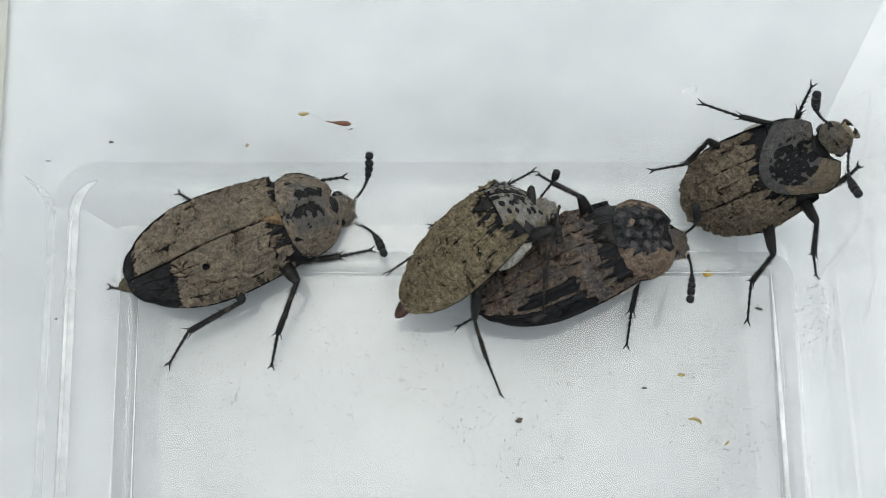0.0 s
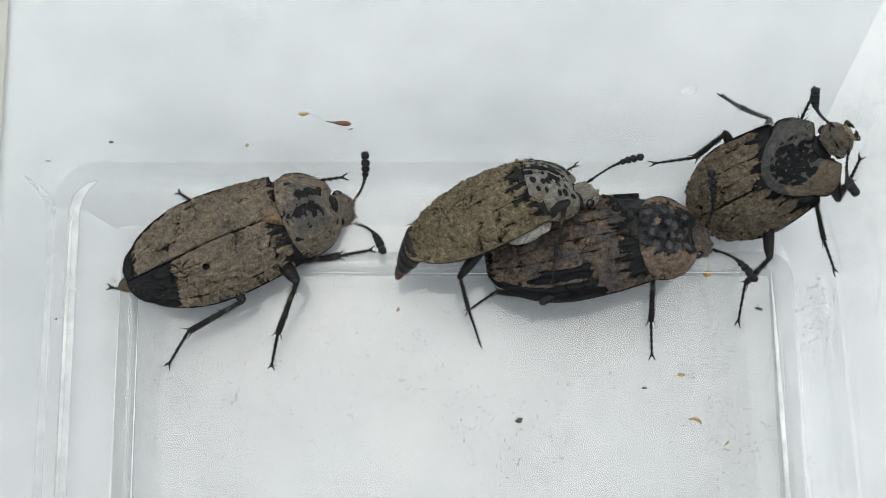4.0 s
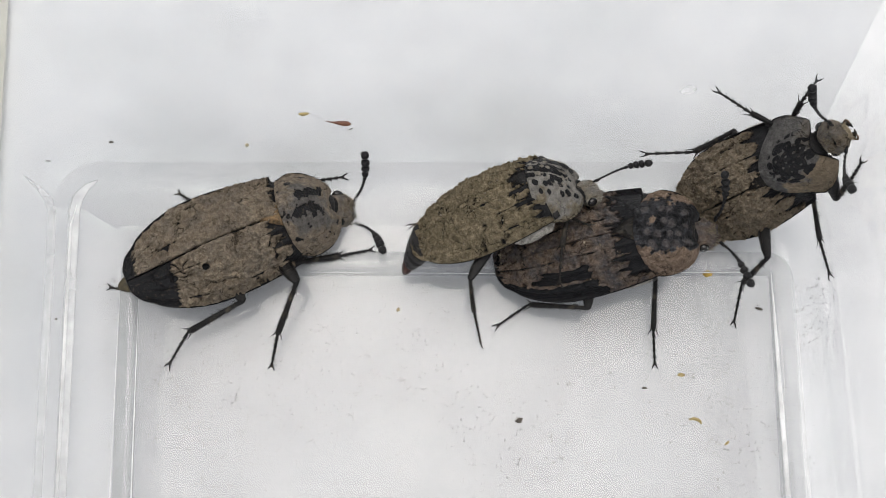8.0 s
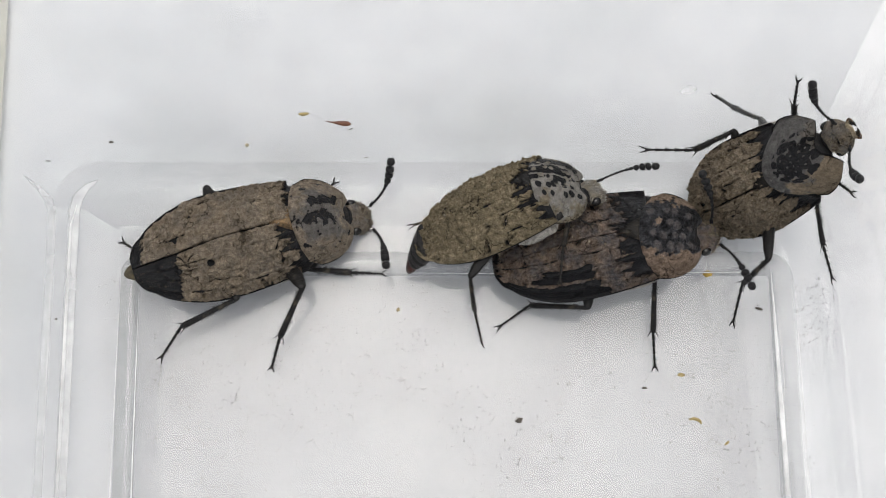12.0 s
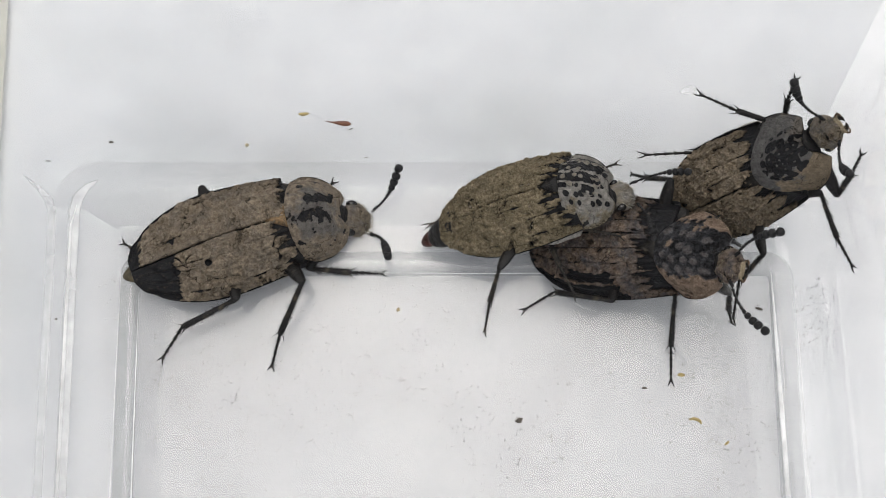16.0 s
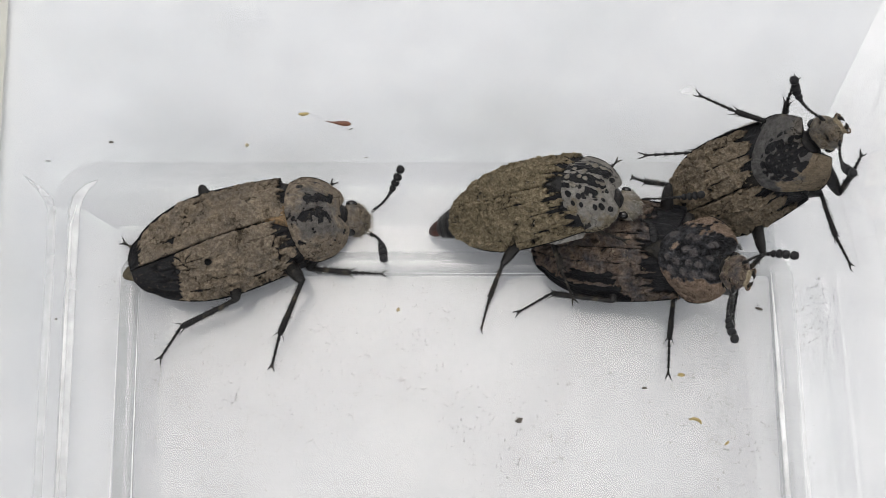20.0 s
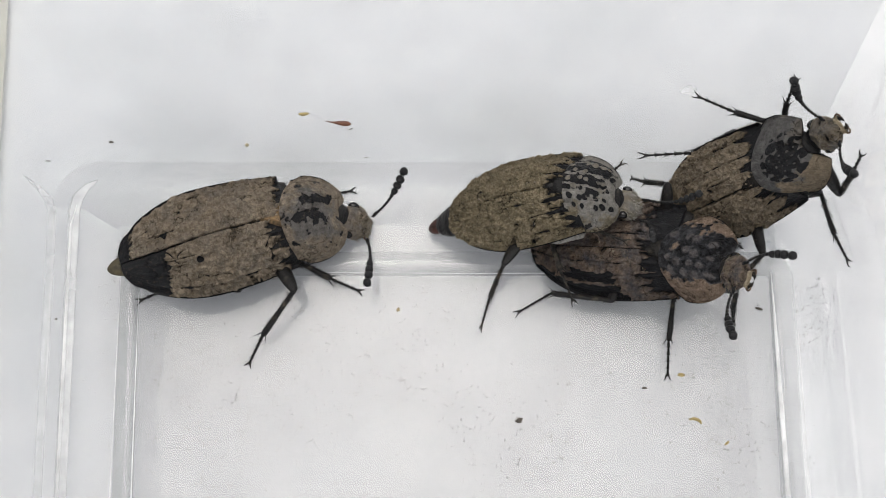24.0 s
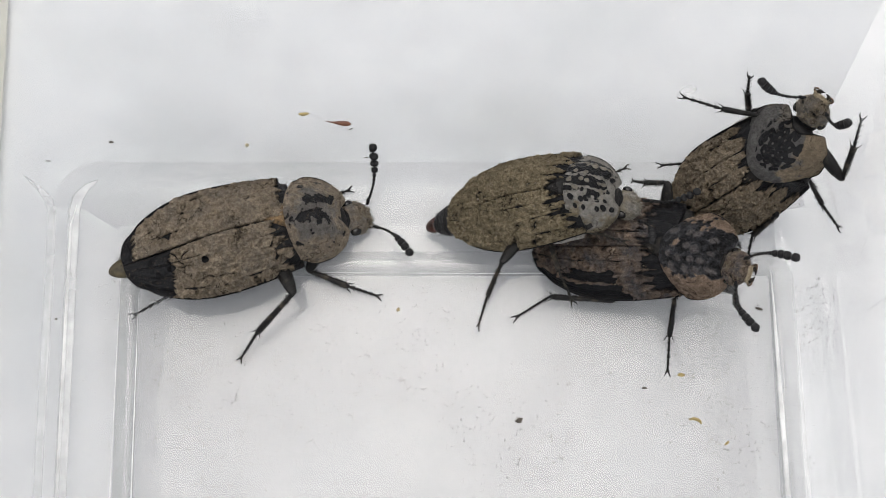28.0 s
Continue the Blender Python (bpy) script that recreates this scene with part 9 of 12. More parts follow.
    walk(pc["RMf"], [(0, pose(0.000798, -0.001697, 0.000599, 0, 41.9, 20.2)), (0.5, pose(0.000798, -0.001697, 0.000599, 0, 47.2, 3.5)), (1, pose(0.000798, -0.001697, 0.000599, 0, 66.3, -38.1)), (1.5, pose(0.000798, -0.001697, 0.000599, 0, 71, -32.5)), (2, pose(0.000798, -0.001697, 0.000599, 0, 69.2, -45.8)), (2.5, pose(0.000798, -0.001697, 0.000599, 0, 66.8, -26.7)), (3, pose(0.000798, -0.001697, 0.000599, 0, 57.1, 20.2)), (3.5, pose(0.000798, -0.001697, 0.000599, 0, 55.6, 15.7)), (5.5, pose(0.000798, -0.001697, 0.000599, 0, 54.7, -12.8)), (6, pose(0.000798, -0.001697, 0.000599, 0, 62.1, -23.9)), (6.5, pose(0.000798, -0.001697, 0.000599, 0, 74.7, -24)), (7, pose(0.000798, -0.001697, 0.000599, 0, 72.8, -40.6)), (7.5, pose(0.000798, -0.001697, 0.000599, 0, 72.9, -41.3)), (8.5, pose(0.000798, -0.001697, 0.000599, 0, 71.2, -48.7)), (9, pose(0.000798, -0.001697, 0.000599, 0, 72.4, -42.4)), (10, pose(0.000798, -0.001697, 0.000599, 0, 69.6, -38.4)), (10.5, pose(0.000798, -0.001697, 0.000599, 0, 64.3, -34)), (11, pose(0.000798, -0.001697, 0.000599, 0, 62.8, -31.5)), (11.5, pose(0.000798, -0.001697, 0.000599, 0, 69, -28.8)), (12, pose(0.000798, -0.001697, 0.000599, 0, 69.4, -27.9)), (12.5, pose(0.000798, -0.001697, 0.000599, 0, 69.8, -32.5)), (14.5, pose(0.000798, -0.001697, 0.000599, 0, -5.8, -48.5)), (15, pose(0.000798, -0.001697, 0.000599, 0, 29.3, -89)), (15.5, pose(0.000798, -0.001697, 0.000599, 0, 41.1, -89)), (16, pose(0.000798, -0.001697, 0.000599, 0, 63.8, -94.1)), (16.5, pose(0.000798, -0.001697, 0.000599, 0, 78.3, -97.4)), (17, pose(0.000798, -0.001697, 0.000599, 0, -21.4, -57.6)), (17.5, pose(0.000798, -0.001697, 0.000599, 0, 83.6, -161.5)), (18, pose(0.000798, -0.001697, 0.000599, 0, 82.5, -151.4)), (19, pose(0.000798, -0.001697, 0.000599, 0, 83.7, -110.4)), (20, pose(0.000798, -0.001697, 0.000599, 0, 81.7, -112.7)), (20.5, pose(0.000798, -0.001697, 0.000599, 0, 82.2, -116.4)), (21, pose(0.000798, -0.001697, 0.000599, 0, 82.2, -114.7)), (21.5, pose(0.000798, -0.001697, 0.000599, 0, 80.6, -103.6)), (24, pose(0.000798, -0.001697, 0.000599, 0, 79.1, -104.4)), (24.5, pose(0.000798, -0.001697, 0.000599, 0, 82.7, -121.4)), (25, pose(0.000798, -0.001697, 0.000599, 0, 81.3, -168.5)), (25.5, pose(0.000798, -0.001697, 0.000599, 0, 83.6, -153.2)), (26, pose(0.000798, -0.001697, 0.000599, 0, 84.7, -130.8)), (26.5, pose(0.000798, -0.001697, 0.000599, 0, 84.6, -130.3)), (27, pose(0.000798, -0.001697, 0.000599, 0, 83.9, -121.9)), (27.5, pose(0.000798, -0.001697, 0.000599, 0, 83.1, -119.2)), (28, pose(0.000798, -0.001697, 0.000599, 0, 83.3, -121.9))])
    walk(pc["RMt"], [(0, pose(0.002892, -0.000928, -0.001399, 0, 29.9, -127.4)), (0.5, pose(0.002829, -0.001573, -0.001598, 0, 33.2, -124.7)), (1, pose(0.001747, -0.002439, -0.002142, 0, 27.7, -112.2)), (1.5, pose(0.001618, -0.00222, -0.002233, 0, 31.1, -111.1)), (2, pose(0.001539, -0.002459, -0.0022, 0, 29.2, -110)), (2.5, pose(0.001853, -0.002226, -0.002153, 0, 27, -108.3)), (3, pose(0.002326, -0.001135, -0.001914, 0, 26.2, -104.6)), (3.5, pose(0.002425, -0.001238, -0.001873, 0, 26.4, -101.7)), (5.5, pose(0.002487, -0.00208, -0.001844, 0, 24.5, -105.5)), (6, pose(0.00208, -0.002265, -0.002047, 0, 19.9, -106.5)), (6.5, pose(0.00152, -0.002018, -0.002289, 0, 20.6, -106.7)), (7, pose(0.001471, -0.002274, -0.002261, 0, 18.2, -105.8)), (8, pose(0.001441, -0.002347, -0.002252, 0, 18.7, -105.6)), (8.5, pose(0.001437, -0.002423, -0.002235, 0, 17.6, -105.3)), (9, pose(0.001465, -0.002305, -0.002256, 0, 19.9, -105.4)), (10, pose(0.001615, -0.002344, -0.002208, 0, 18.7, -103.4)), (10.5, pose(0.001875, -0.002423, -0.002099, 0, 19, -103.6)), (11, pose(0.001967, -0.002412, -0.002063, 0, 18.4, -102.6)), (11.5, pose(0.00174, -0.002214, -0.002196, 0, 20.5, -102.2)), (12.5, pose(0.00167, -0.002251, -0.002211, 0, 20.2, -103)), (14.5, pose(0.002771, -0.003928, 0.000903, 0, 40.8, -90.5)), (15, pose(0.000843, -0.004308, -0.000864, 0, -0.5, -105)), (15.5, pose(0.000837, -0.003951, -0.001371, 0, -1.3, -102.4)), (16, pose(0.000704, -0.003014, -0.002088, 0, 3.8, -93.7)), (16.5, pose(0.00072, -0.002299, -0.002333, 0, 3.3, -90.6)), (17, pose(0.002291, -0.004051, 0.001689, 0, 47.3, -113)), (17.5, pose(0.000481, -0.001803, -0.002376, 0, 4.3, -88.7)), (18, pose(0.000456, -0.001883, -0.00237, 0, 3.8, -88.9)), (19, pose(0.000683, -0.002005, -0.002377, 0, 2.9, -90.9)), (20, pose(0.000631, -0.002096, -0.002364, 0, 2.7, -91.3)), (21, pose(0.000629, -0.002064, -0.002368, 0, 3.3, -91.3)), (21.5, pose(0.000683, -0.002174, -0.002355, 0, 1.6, -90.8)), (24, pose(0.000657, -0.002245, -0.002341, 0, 0.6, -91)), (24.5, pose(0.000601, -0.002021, -0.002371, 0, 3.4, -91.6)), (25, pose(0.000355, -0.001787, -0.002361, 0, 4.1, -89.7)), (26, pose(0.000616, -0.001908, -0.002382, 0, 2.7, -95.2)), (27, pose(0.00063, -0.001967, -0.002378, 0, 3.3, -95.1)), (28, pose(0.000613, -0.001995, -0.002375, 0, 5.1, -95.4))])
    walk(pc["LHf"], [(0, pose(-0.002343, 0.001258, 0.00029, 0, -29.44, 66.48)), (0.5, pose(-0.002388, 0.001205, 0.000249, 0, -29.78, 63.97)), (1, pose(-0.002136, 0.001317, 0.000425, 0, -14.51, 102.1)), (1.5, pose(-0.002127, 0.001391, 0.000448, 0, -13.25, 108.5)), (2.5, pose(-0.002125, 0.00139, 0.000451, 0, -12.26, 108.9)), (3, pose(-0.002145, 0.001361, 0.000435, 0, -14.93, 102.2)), (3.5, pose(-0.00213, 0.001369, 0.000445, 0, -12.86, 106.2)), (5.5, pose(-0.002156, 0.001283, 0.000404, 0, -16.66, 97.17)), (6, pose(-0.002139, 0.001324, 0.000418, 0, -16.29, 101.7)), (6.5, pose(-0.002138, 0.001393, 0.00043, 0, -18, 105.9)), (7, pose(-0.002134, 0.001383, 0.000429, 0, -17.56, 106.1)), (7.5, pose(-0.002134, 0.001383, 0.000429, 0, -17.56, 106.1)), (8, pose(-0.002133, 0.001394, 0.00043, 0, -17.86, 107.2)), (9, pose(-0.002132, 0.001394, 0.000431, 0, -17.74, 107.4)), (9.5, pose(-0.00213, 0.001389, 0.00043, 0, -17.53, 107.6)), (10, pose(-0.00213, 0.001389, 0.00043, 0, -17.53, 107.6)), (10.5, pose(-0.002121, 0.001382, 0.00044, 0, -14.47, 109.3)), (11, pose(-0.002118, 0.001384, 0.000445, 0, -13.39, 110.1)), (11.5, pose(-0.002125, 0.00138, 0.000438, 0, -15.05, 108.1)), (12, pose(-0.002125, 0.00138, 0.000438, 0, -15.05, 108.1)), (12.5, pose(-0.002125, 0.001386, 0.000436, 0, -15.74, 108.6)), (14.5, pose(-0.002153, 0.001376, 0.000415, 0, -20.34, 100.9)), (15, pose(-0.002157, 0.001421, 0.000432, 0, -20.43, 102.4)), (15.5, pose(-0.002187, 0.001326, 0.000399, 0, -20.18, 91.85)), (16, pose(-0.002174, 0.00154, 0.000476, 0, -20.86, 110.9)), (16.5, pose(-0.002181, 0.001565, 0.000485, 0, -20.85, 114.4)), (17.5, pose(-0.002188, 0.001579, 0.000492, 0, -20.89, 115.5)), (18, pose(-0.002188, 0.001579, 0.000492, 0, -20.89, 115.5)), (21, pose(-0.002191, 0.001587, 0.000495, 0, -20.93, 116.3)), (21.5, pose(-0.002186, 0.001577, 0.000493, 0, -16.11, 116.3)), (24, pose(-0.002187, 0.001578, 0.000493, 0, -16.18, 116.3)), (24.5, pose(-0.002196, 0.001597, 0.000499, 0, -16.75, 117.1)), (25, pose(-0.002202, 0.001608, 0.000504, 0, -20.95, 117.2)), (26, pose(-0.002186, 0.001575, 0.00049, 0, -21.03, 114.6)), (28, pose(-0.002192, 0.001588, 0.000495, 0, -21.12, 114.7))])
    walk(pc["LHt"], [(0, pose(-0.001199, 0.003888, 0.001909, 0, 27.1, 172)), (0.5, pose(-0.001133, 0.003773, 0.001885, 0, 28.2, 177.8)), (1, pose(-0.002805, 0.004435, 0.00125, 0, 30.2, -159)), (1.5, pose(-0.003145, 0.004431, 0.001203, 0, 25.3, -157.5)), (2.5, pose(-0.00317, 0.004434, 0.001151, 0, 27.3, -156.9)), (3, pose(-0.002817, 0.004472, 0.001283, 0, 28, -162.9)), (3.5, pose(-0.003023, 0.004453, 0.001178, 0, 29, -158.6)), (5.5, pose(-0.00255, 0.004413, 0.001348, 0, 31.7, -162.1)), (6, pose(-0.002783, 0.004419, 0.001342, 0, 23.9, -159.5)), (6.5, pose(-0.002997, 0.004405, 0.001448, 0, 13.2, -158.6)), (7, pose(-0.003006, 0.0044, 0.001422, 0, 14.8, -157.9)), (7.5, pose(-0.003006, 0.0044, 0.001422, 0, 14.8, -157.9)), (8, pose(-0.003062, 0.004388, 0.001441, 0, 13.2, -157.2)), (9, pose(-0.003072, 0.004387, 0.001435, 0, 13.5, -157.1)), (9.5, pose(-0.00308, 0.004382, 0.001422, 0, 14.2, -156.6)), (10, pose(-0.00308, 0.004382, 0.001422, 0, 14.2, -156.6)), (10.5, pose(-0.003174, 0.004393, 0.001263, 0, 21.8, -155.5)), (11, pose(-0.003219, 0.004393, 0.001208, 0, 23.8, -154.8)), (11.5, pose(-0.003115, 0.004402, 0.001293, 0, 21.1, -156.5)), (12, pose(-0.003115, 0.004402, 0.001293, 0, 21.1, -156.5)), (12.5, pose(-0.003135, 0.00439, 0.001329, 0, 18.9, -156.2)), (14.5, pose(-0.002738, 0.004408, 0.00156, 0, 4.8, -159.7)), (15, pose(-0.002818, 0.004435, 0.001581, 0, 3.5, -161.6)), (15.5, pose(-0.002287, 0.004415, 0.001535, 0, 6.8, -165.4)), (16, pose(-0.00327, 0.004415, 0.001648, 0, 0.9, -162)), (16.5, pose(-0.003454, 0.004367, 0.001658, 0, 1.1, -160.6)), (17.5, pose(-0.003513, 0.004356, 0.001666, 0, 0.8, -160.7)), (18, pose(-0.003513, 0.004356, 0.001666, 0, 0.8, -160.7)), (21, pose(-0.003556, 0.004344, 0.001671, 0, 0.7, -160.5)), (21.5, pose(-0.003588, 0.004414, 0.001407, 0, 0.1, -159.3)), (24, pose(-0.00359, 0.004413, 0.00141, 0, -0.1, -159.3)), (24.5, pose(-0.003635, 0.004403, 0.001448, 0, -1.5, -159.7)), (25, pose(-0.003606, 0.004344, 0.001681, 0, 0.2, -161.4)), (26, pose(-0.003464, 0.00437, 0.001671, 0, 0.4, -161.1)), (28, pose(-0.003474, 0.00438, 0.001682, 0, -0.2, -162))])
    walk(pc["RHf"], [(0, pose(-0.002321, -0.001645, 0.000556, 0, -23.18, -159)), (0.5, pose(-0.00222, -0.001607, 0.000514, 0, -29.73, -158)), (1, pose(-0.002347, -0.001591, 0.000572, 0, -25.99, 177.8)), (1.5, pose(-0.002382, -0.001664, 0.000586, 0, -23.86, -160.2)), (2, pose(-0.002385, -0.001681, 0.000583, 0, -21.97, -156)), (2.5, pose(-0.002399, -0.001683, 0.000587, 0, -21.74, -157)), (3, pose(-0.00246, -0.0017, 0.000587, 0, -17.25, -158.7)), (3.5, pose(-0.002446, -0.001689, 0.000592, 0, -19.21, -159.9)), (5.5, pose(-0.002097, -0.000418, 0.000892, 0, 18.38, -94.79)), (6, pose(-0.001996, -0.000486, 0.000591, 0, 4.644, -100.2)), (6.5, pose(-0.001938, -0.000573, 0.000456, 0, -2.307, -104.1)), (7.5, pose(-0.001974, -0.00066, 0.00038, 0, -7.056, -103.3)), (8.5, pose(-0.001998, -0.000713, 0.000342, 0, -9.815, -102.6)), (9, pose(-0.001975, -0.000649, 0.000383, 0, -6.823, -103.1)), (9.5, pose(-0.001993, -0.000654, 0.000363, 0, -8, -102.2)), (10.5, pose(-0.001983, -0.000615, 0.000442, 0, -3.25, -102.2)), (11, pose(-0.001989, -0.000595, 0.000445, 0, -3.016, -101.7)), (12, pose(-0.001949, -0.000544, 0.000459, 0, -2.113, -103.2)), (12.5, pose(-0.001957, -0.000597, 0.000399, 0, -5.566, -103.5)), (14.5, pose(-0.002162, -0.001504, 0.000347, 0, -56.73, -110)), (15, pose(-0.002375, -0.001139, 0.000567, 0, 7.833, -68.68)), (15.5, pose(-0.002388, -0.001139, 0.000585, 0, 9.872, -67.28)), (16, pose(-0.002273, -0.001221, 0.000086, 0, -47.04, -78.38)), (17, pose(-0.002206, -0.000609, -0.000114, 0, -31.83, -89.44)), (21, pose(-0.002214, -0.00065, -0.000143, 0, -34.15, -88.9)), (24, pose(-0.002227, -0.000747, -0.000124, 0, -36.23, -87.9)), (25, pose(-0.002117, -0.000572, -0.000162, 0, -32.77, -94.43)), (25.5, pose(-0.002102, -0.000609, -0.000062, 0, -29.47, -95.41)), (26, pose(-0.002102, -0.000689, 0.000025, 0, -27.46, -95.93)), (27, pose(-0.002053, -0.000529, 0.000012, 0, -24.33, -97.61)), (27.5, pose(-0.002027, -0.000448, 0.000013, 0, -22.69, -98.39)), (28, pose(-0.00196, -0.000322, 0.000073, 0, -18.18, -100.5))])
    walk(pc["RHt"], [(0, pose(-0.005148, -0.002729, 0.001853, 0, 32.37, 151.5)), (0.5, pose(-0.004871, -0.002679, 0.002147, 0, 38.52, 155.4)), (1, pose(-0.005305, -0.001478, 0.002015, 0, 44.8, -172.6)), (1.5, pose(-0.005216, -0.002682, 0.001918, 0, 40.31, 175.8)), (2, pose(-0.005175, -0.002924, 0.001815, 0, 38.52, 172.4)), (2.5, pose(-0.005215, -0.002879, 0.001807, 0, 37.86, 171.9)), (3, pose(-0.00539, -0.002844, 0.001564, 0, 32.93, 163.1)), (3.5, pose(-0.005367, -0.002757, 0.001676, 0, 36.55, 168.6)), (5.5, pose(-0.002358, -0.003532, -0.000146, 0, 21.89, 171.9)), (6, pose(-0.002578, -0.003717, 0.000324, 0, 16.63, 174.5)), (6.5, pose(-0.002741, -0.003764, 0.000589, 0, 9.654, 176.5)), (7.5, pose(-0.002728, -0.00384, 0.000784, 0, 9.836, 177.6)), (8.5, pose(-0.002706, -0.00388, 0.000904, 0, 10.31, 178.2)), (9, pose(-0.002716, -0.003834, 0.000774, 0, 10.83, 178)), (9.5, pose(-0.00268, -0.003842, 0.000822, 0, 11.69, 178.5)), (10.5, pose(-0.00268, -0.003828, 0.000629, 0, 18.02, 178.7)), (11, pose(-0.002655, -0.003815, 0.000618, 0, 19.98, 179.1)), (12, pose(-0.002702, -0.003748, 0.000581, 0, 18.3, 178.4)), (12.5, pose(-0.00272, -0.003785, 0.000718, 0, 16.93, 179.1)), (14.5, pose(-0.00278, -0.003201, 0.003101, 0, 2.637, 179.1)), (15, pose(-0.001189, -0.004179, 0.000118, 0, -14.64, 169.9)), (15.5, pose(-0.001134, -0.004132, 0.000021, 0, -14.78, 171)), (16, pose(-0.001821, -0.003419, 0.002497, 0, 4.141, -172.3)), (17, pose(-0.002178, -0.003407, 0.001623, 0, -2.449, -168.9)), (21, pose(-0.002162, -0.003375, 0.001705, 0, -1.952, -168.6)), (24, pose(-0.00213, -0.003402, 0.001822, 0, -0.9805, -168.5)), (25, pose(-0.00233, -0.003333, 0.00162, 0, -2.833, -168.1)), (25.5, pose(-0.002373, -0.003464, 0.001559, 0, -2.642, -168.6)), (26, pose(-0.002403, -0.003596, 0.001543, 0, -4.311, -169)), (27, pose(-0.002451, -0.003503, 0.001369, 0, -5.232, -168.2)), (27.5, pose(-0.00247, -0.003454, 0.001284, 0, -5.931, -167.8)), (28, pose(-0.00253, -0.003399, 0.001101, 0, -6.934, -167.3))])
    walk(pc["tail"], [(0, pose(-0.005988, 0, 0.001497, 0, 0, 0)), (28, pose(-0.005988, 0, 0.001497, 0, 0, 0))])
    walk(beetle_d, [(0, pose(0.021415, 0.004506, 0.006315, 22.3, -61.7, 18.3)), (0.5, pose(0.021427, 0.0045, 0.006322, 22.3, -61.9, 18.1)), (1, pose(0.021634, 0.004333, 0.006367, 17.5, -62.7, 20.4)), (1.5, pose(0.021744, 0.004324, 0.006416, 17.8, -63.4, 18.8)), (2.5, pose(0.02173, 0.004287, 0.006392, 16.7, -62.8, 19.9)), (3.5, pose(0.021683, 0.004282, 0.006368, 15.1, -62.6, 20.8)), (5.5, pose(0.021689, 0.004174, 0.006364, 14, -62.3, 20.4)), (6, pose(0.021488, 0.004366, 0.006297, 15, -61.3, 20.5)), (7, pose(0.021408, 0.00445, 0.006248, 14.7, -60.4, 22)), (7.5, pose(0.021395, 0.004392, 0.006234, 14.6, -60, 22.2)), (8, pose(0.021356, 0.004412, 0.006006, 15.4, -58.2, 21.5)), (8.5, pose(0.021392, 0.004337, 0.00623, 14.5, -60, 22.2)), (9.5, pose(0.021452, 0.004346, 0.006286, 16.2, -61.1, 20.1)), (10, pose(0.021638, 0.004339, 0.006357, 16.3, -62.1, 19.3)), (10.5, pose(0.021712, 0.004191, 0.006363, 12.3, -62.5, 21.5)), (11, pose(0.02186, 0.004316, 0.006432, 13.9, -63.7, 20.3)), (11.5, pose(0.021647, 0.004427, 0.006354, 14, -62.5, 21.3)), (12, pose(0.021799, 0.004331, 0.006412, 14.5, -63.2, 19.7)), (12.5, pose(0.021369, 0.004608, 0.006377, 12.3, -63.1, 23.9)), (14.5, pose(0.021029, 0.004534, 0.006077, 13.3, -57.9, 21.6)), (15.5, pose(0.021026, 0.004516, 0.006082, 13.7, -57.9, 21.2)), (16, pose(0.020847, 0.004486, 0.006076, 17.2, -57.8, 19.6)), (16.5, pose(0.020847, 0.004486, 0.006076, 17.2, -57.8, 19.6)), (17, pose(0.02096, 0.004548, 0.00594, 17.1, -58.9, 19.7)), (17.5, pose(0.020847, 0.004486, 0.006076, 17.2, -57.8, 19.6)), (18, pose(0.020855, 0.004555, 0.006098, 19, -58.2, 17.8)), (20, pose(0.020866, 0.004469, 0.006048, 17.9, -57.3, 18.4)), (21, pose(0.020802, 0.004415, 0.005991, 17, -56.4, 19.6)), (23.5, pose(0.020772, 0.004505, 0.005991, 19.3, -56.5, 18.3)), (24, pose(0.02084, 0.004401, 0.006008, 17.2, -56.8, 19.3)), (24.5, pose(0.020891, 0.004472, 0.006038, 17.9, -57.3, 19.1)), (25, pose(0.021052, 0.00446, 0.006086, 18.1, -57.9, 21.5)), (25.5, pose(0.021549, 0.004731, 0.006301, 18.6, -60.9, 19.9)), (26, pose(0.020616, 0.004644, 0.005941, 15.3, -54.4, 20.7)), (26.5, pose(0.020298, 0.004883, 0.005931, 13, -55.2, 29.7)), (27, pose(0.020754, 0.004861, 0.006075, 13, -57.8, 28.2)), (27.5, pose(0.020712, 0.004765, 0.006092, 11.8, -58.2, 28.7)), (28, pose(0.020777, 0.004926, 0.005956, 13.4, -59.5, 28.5))])
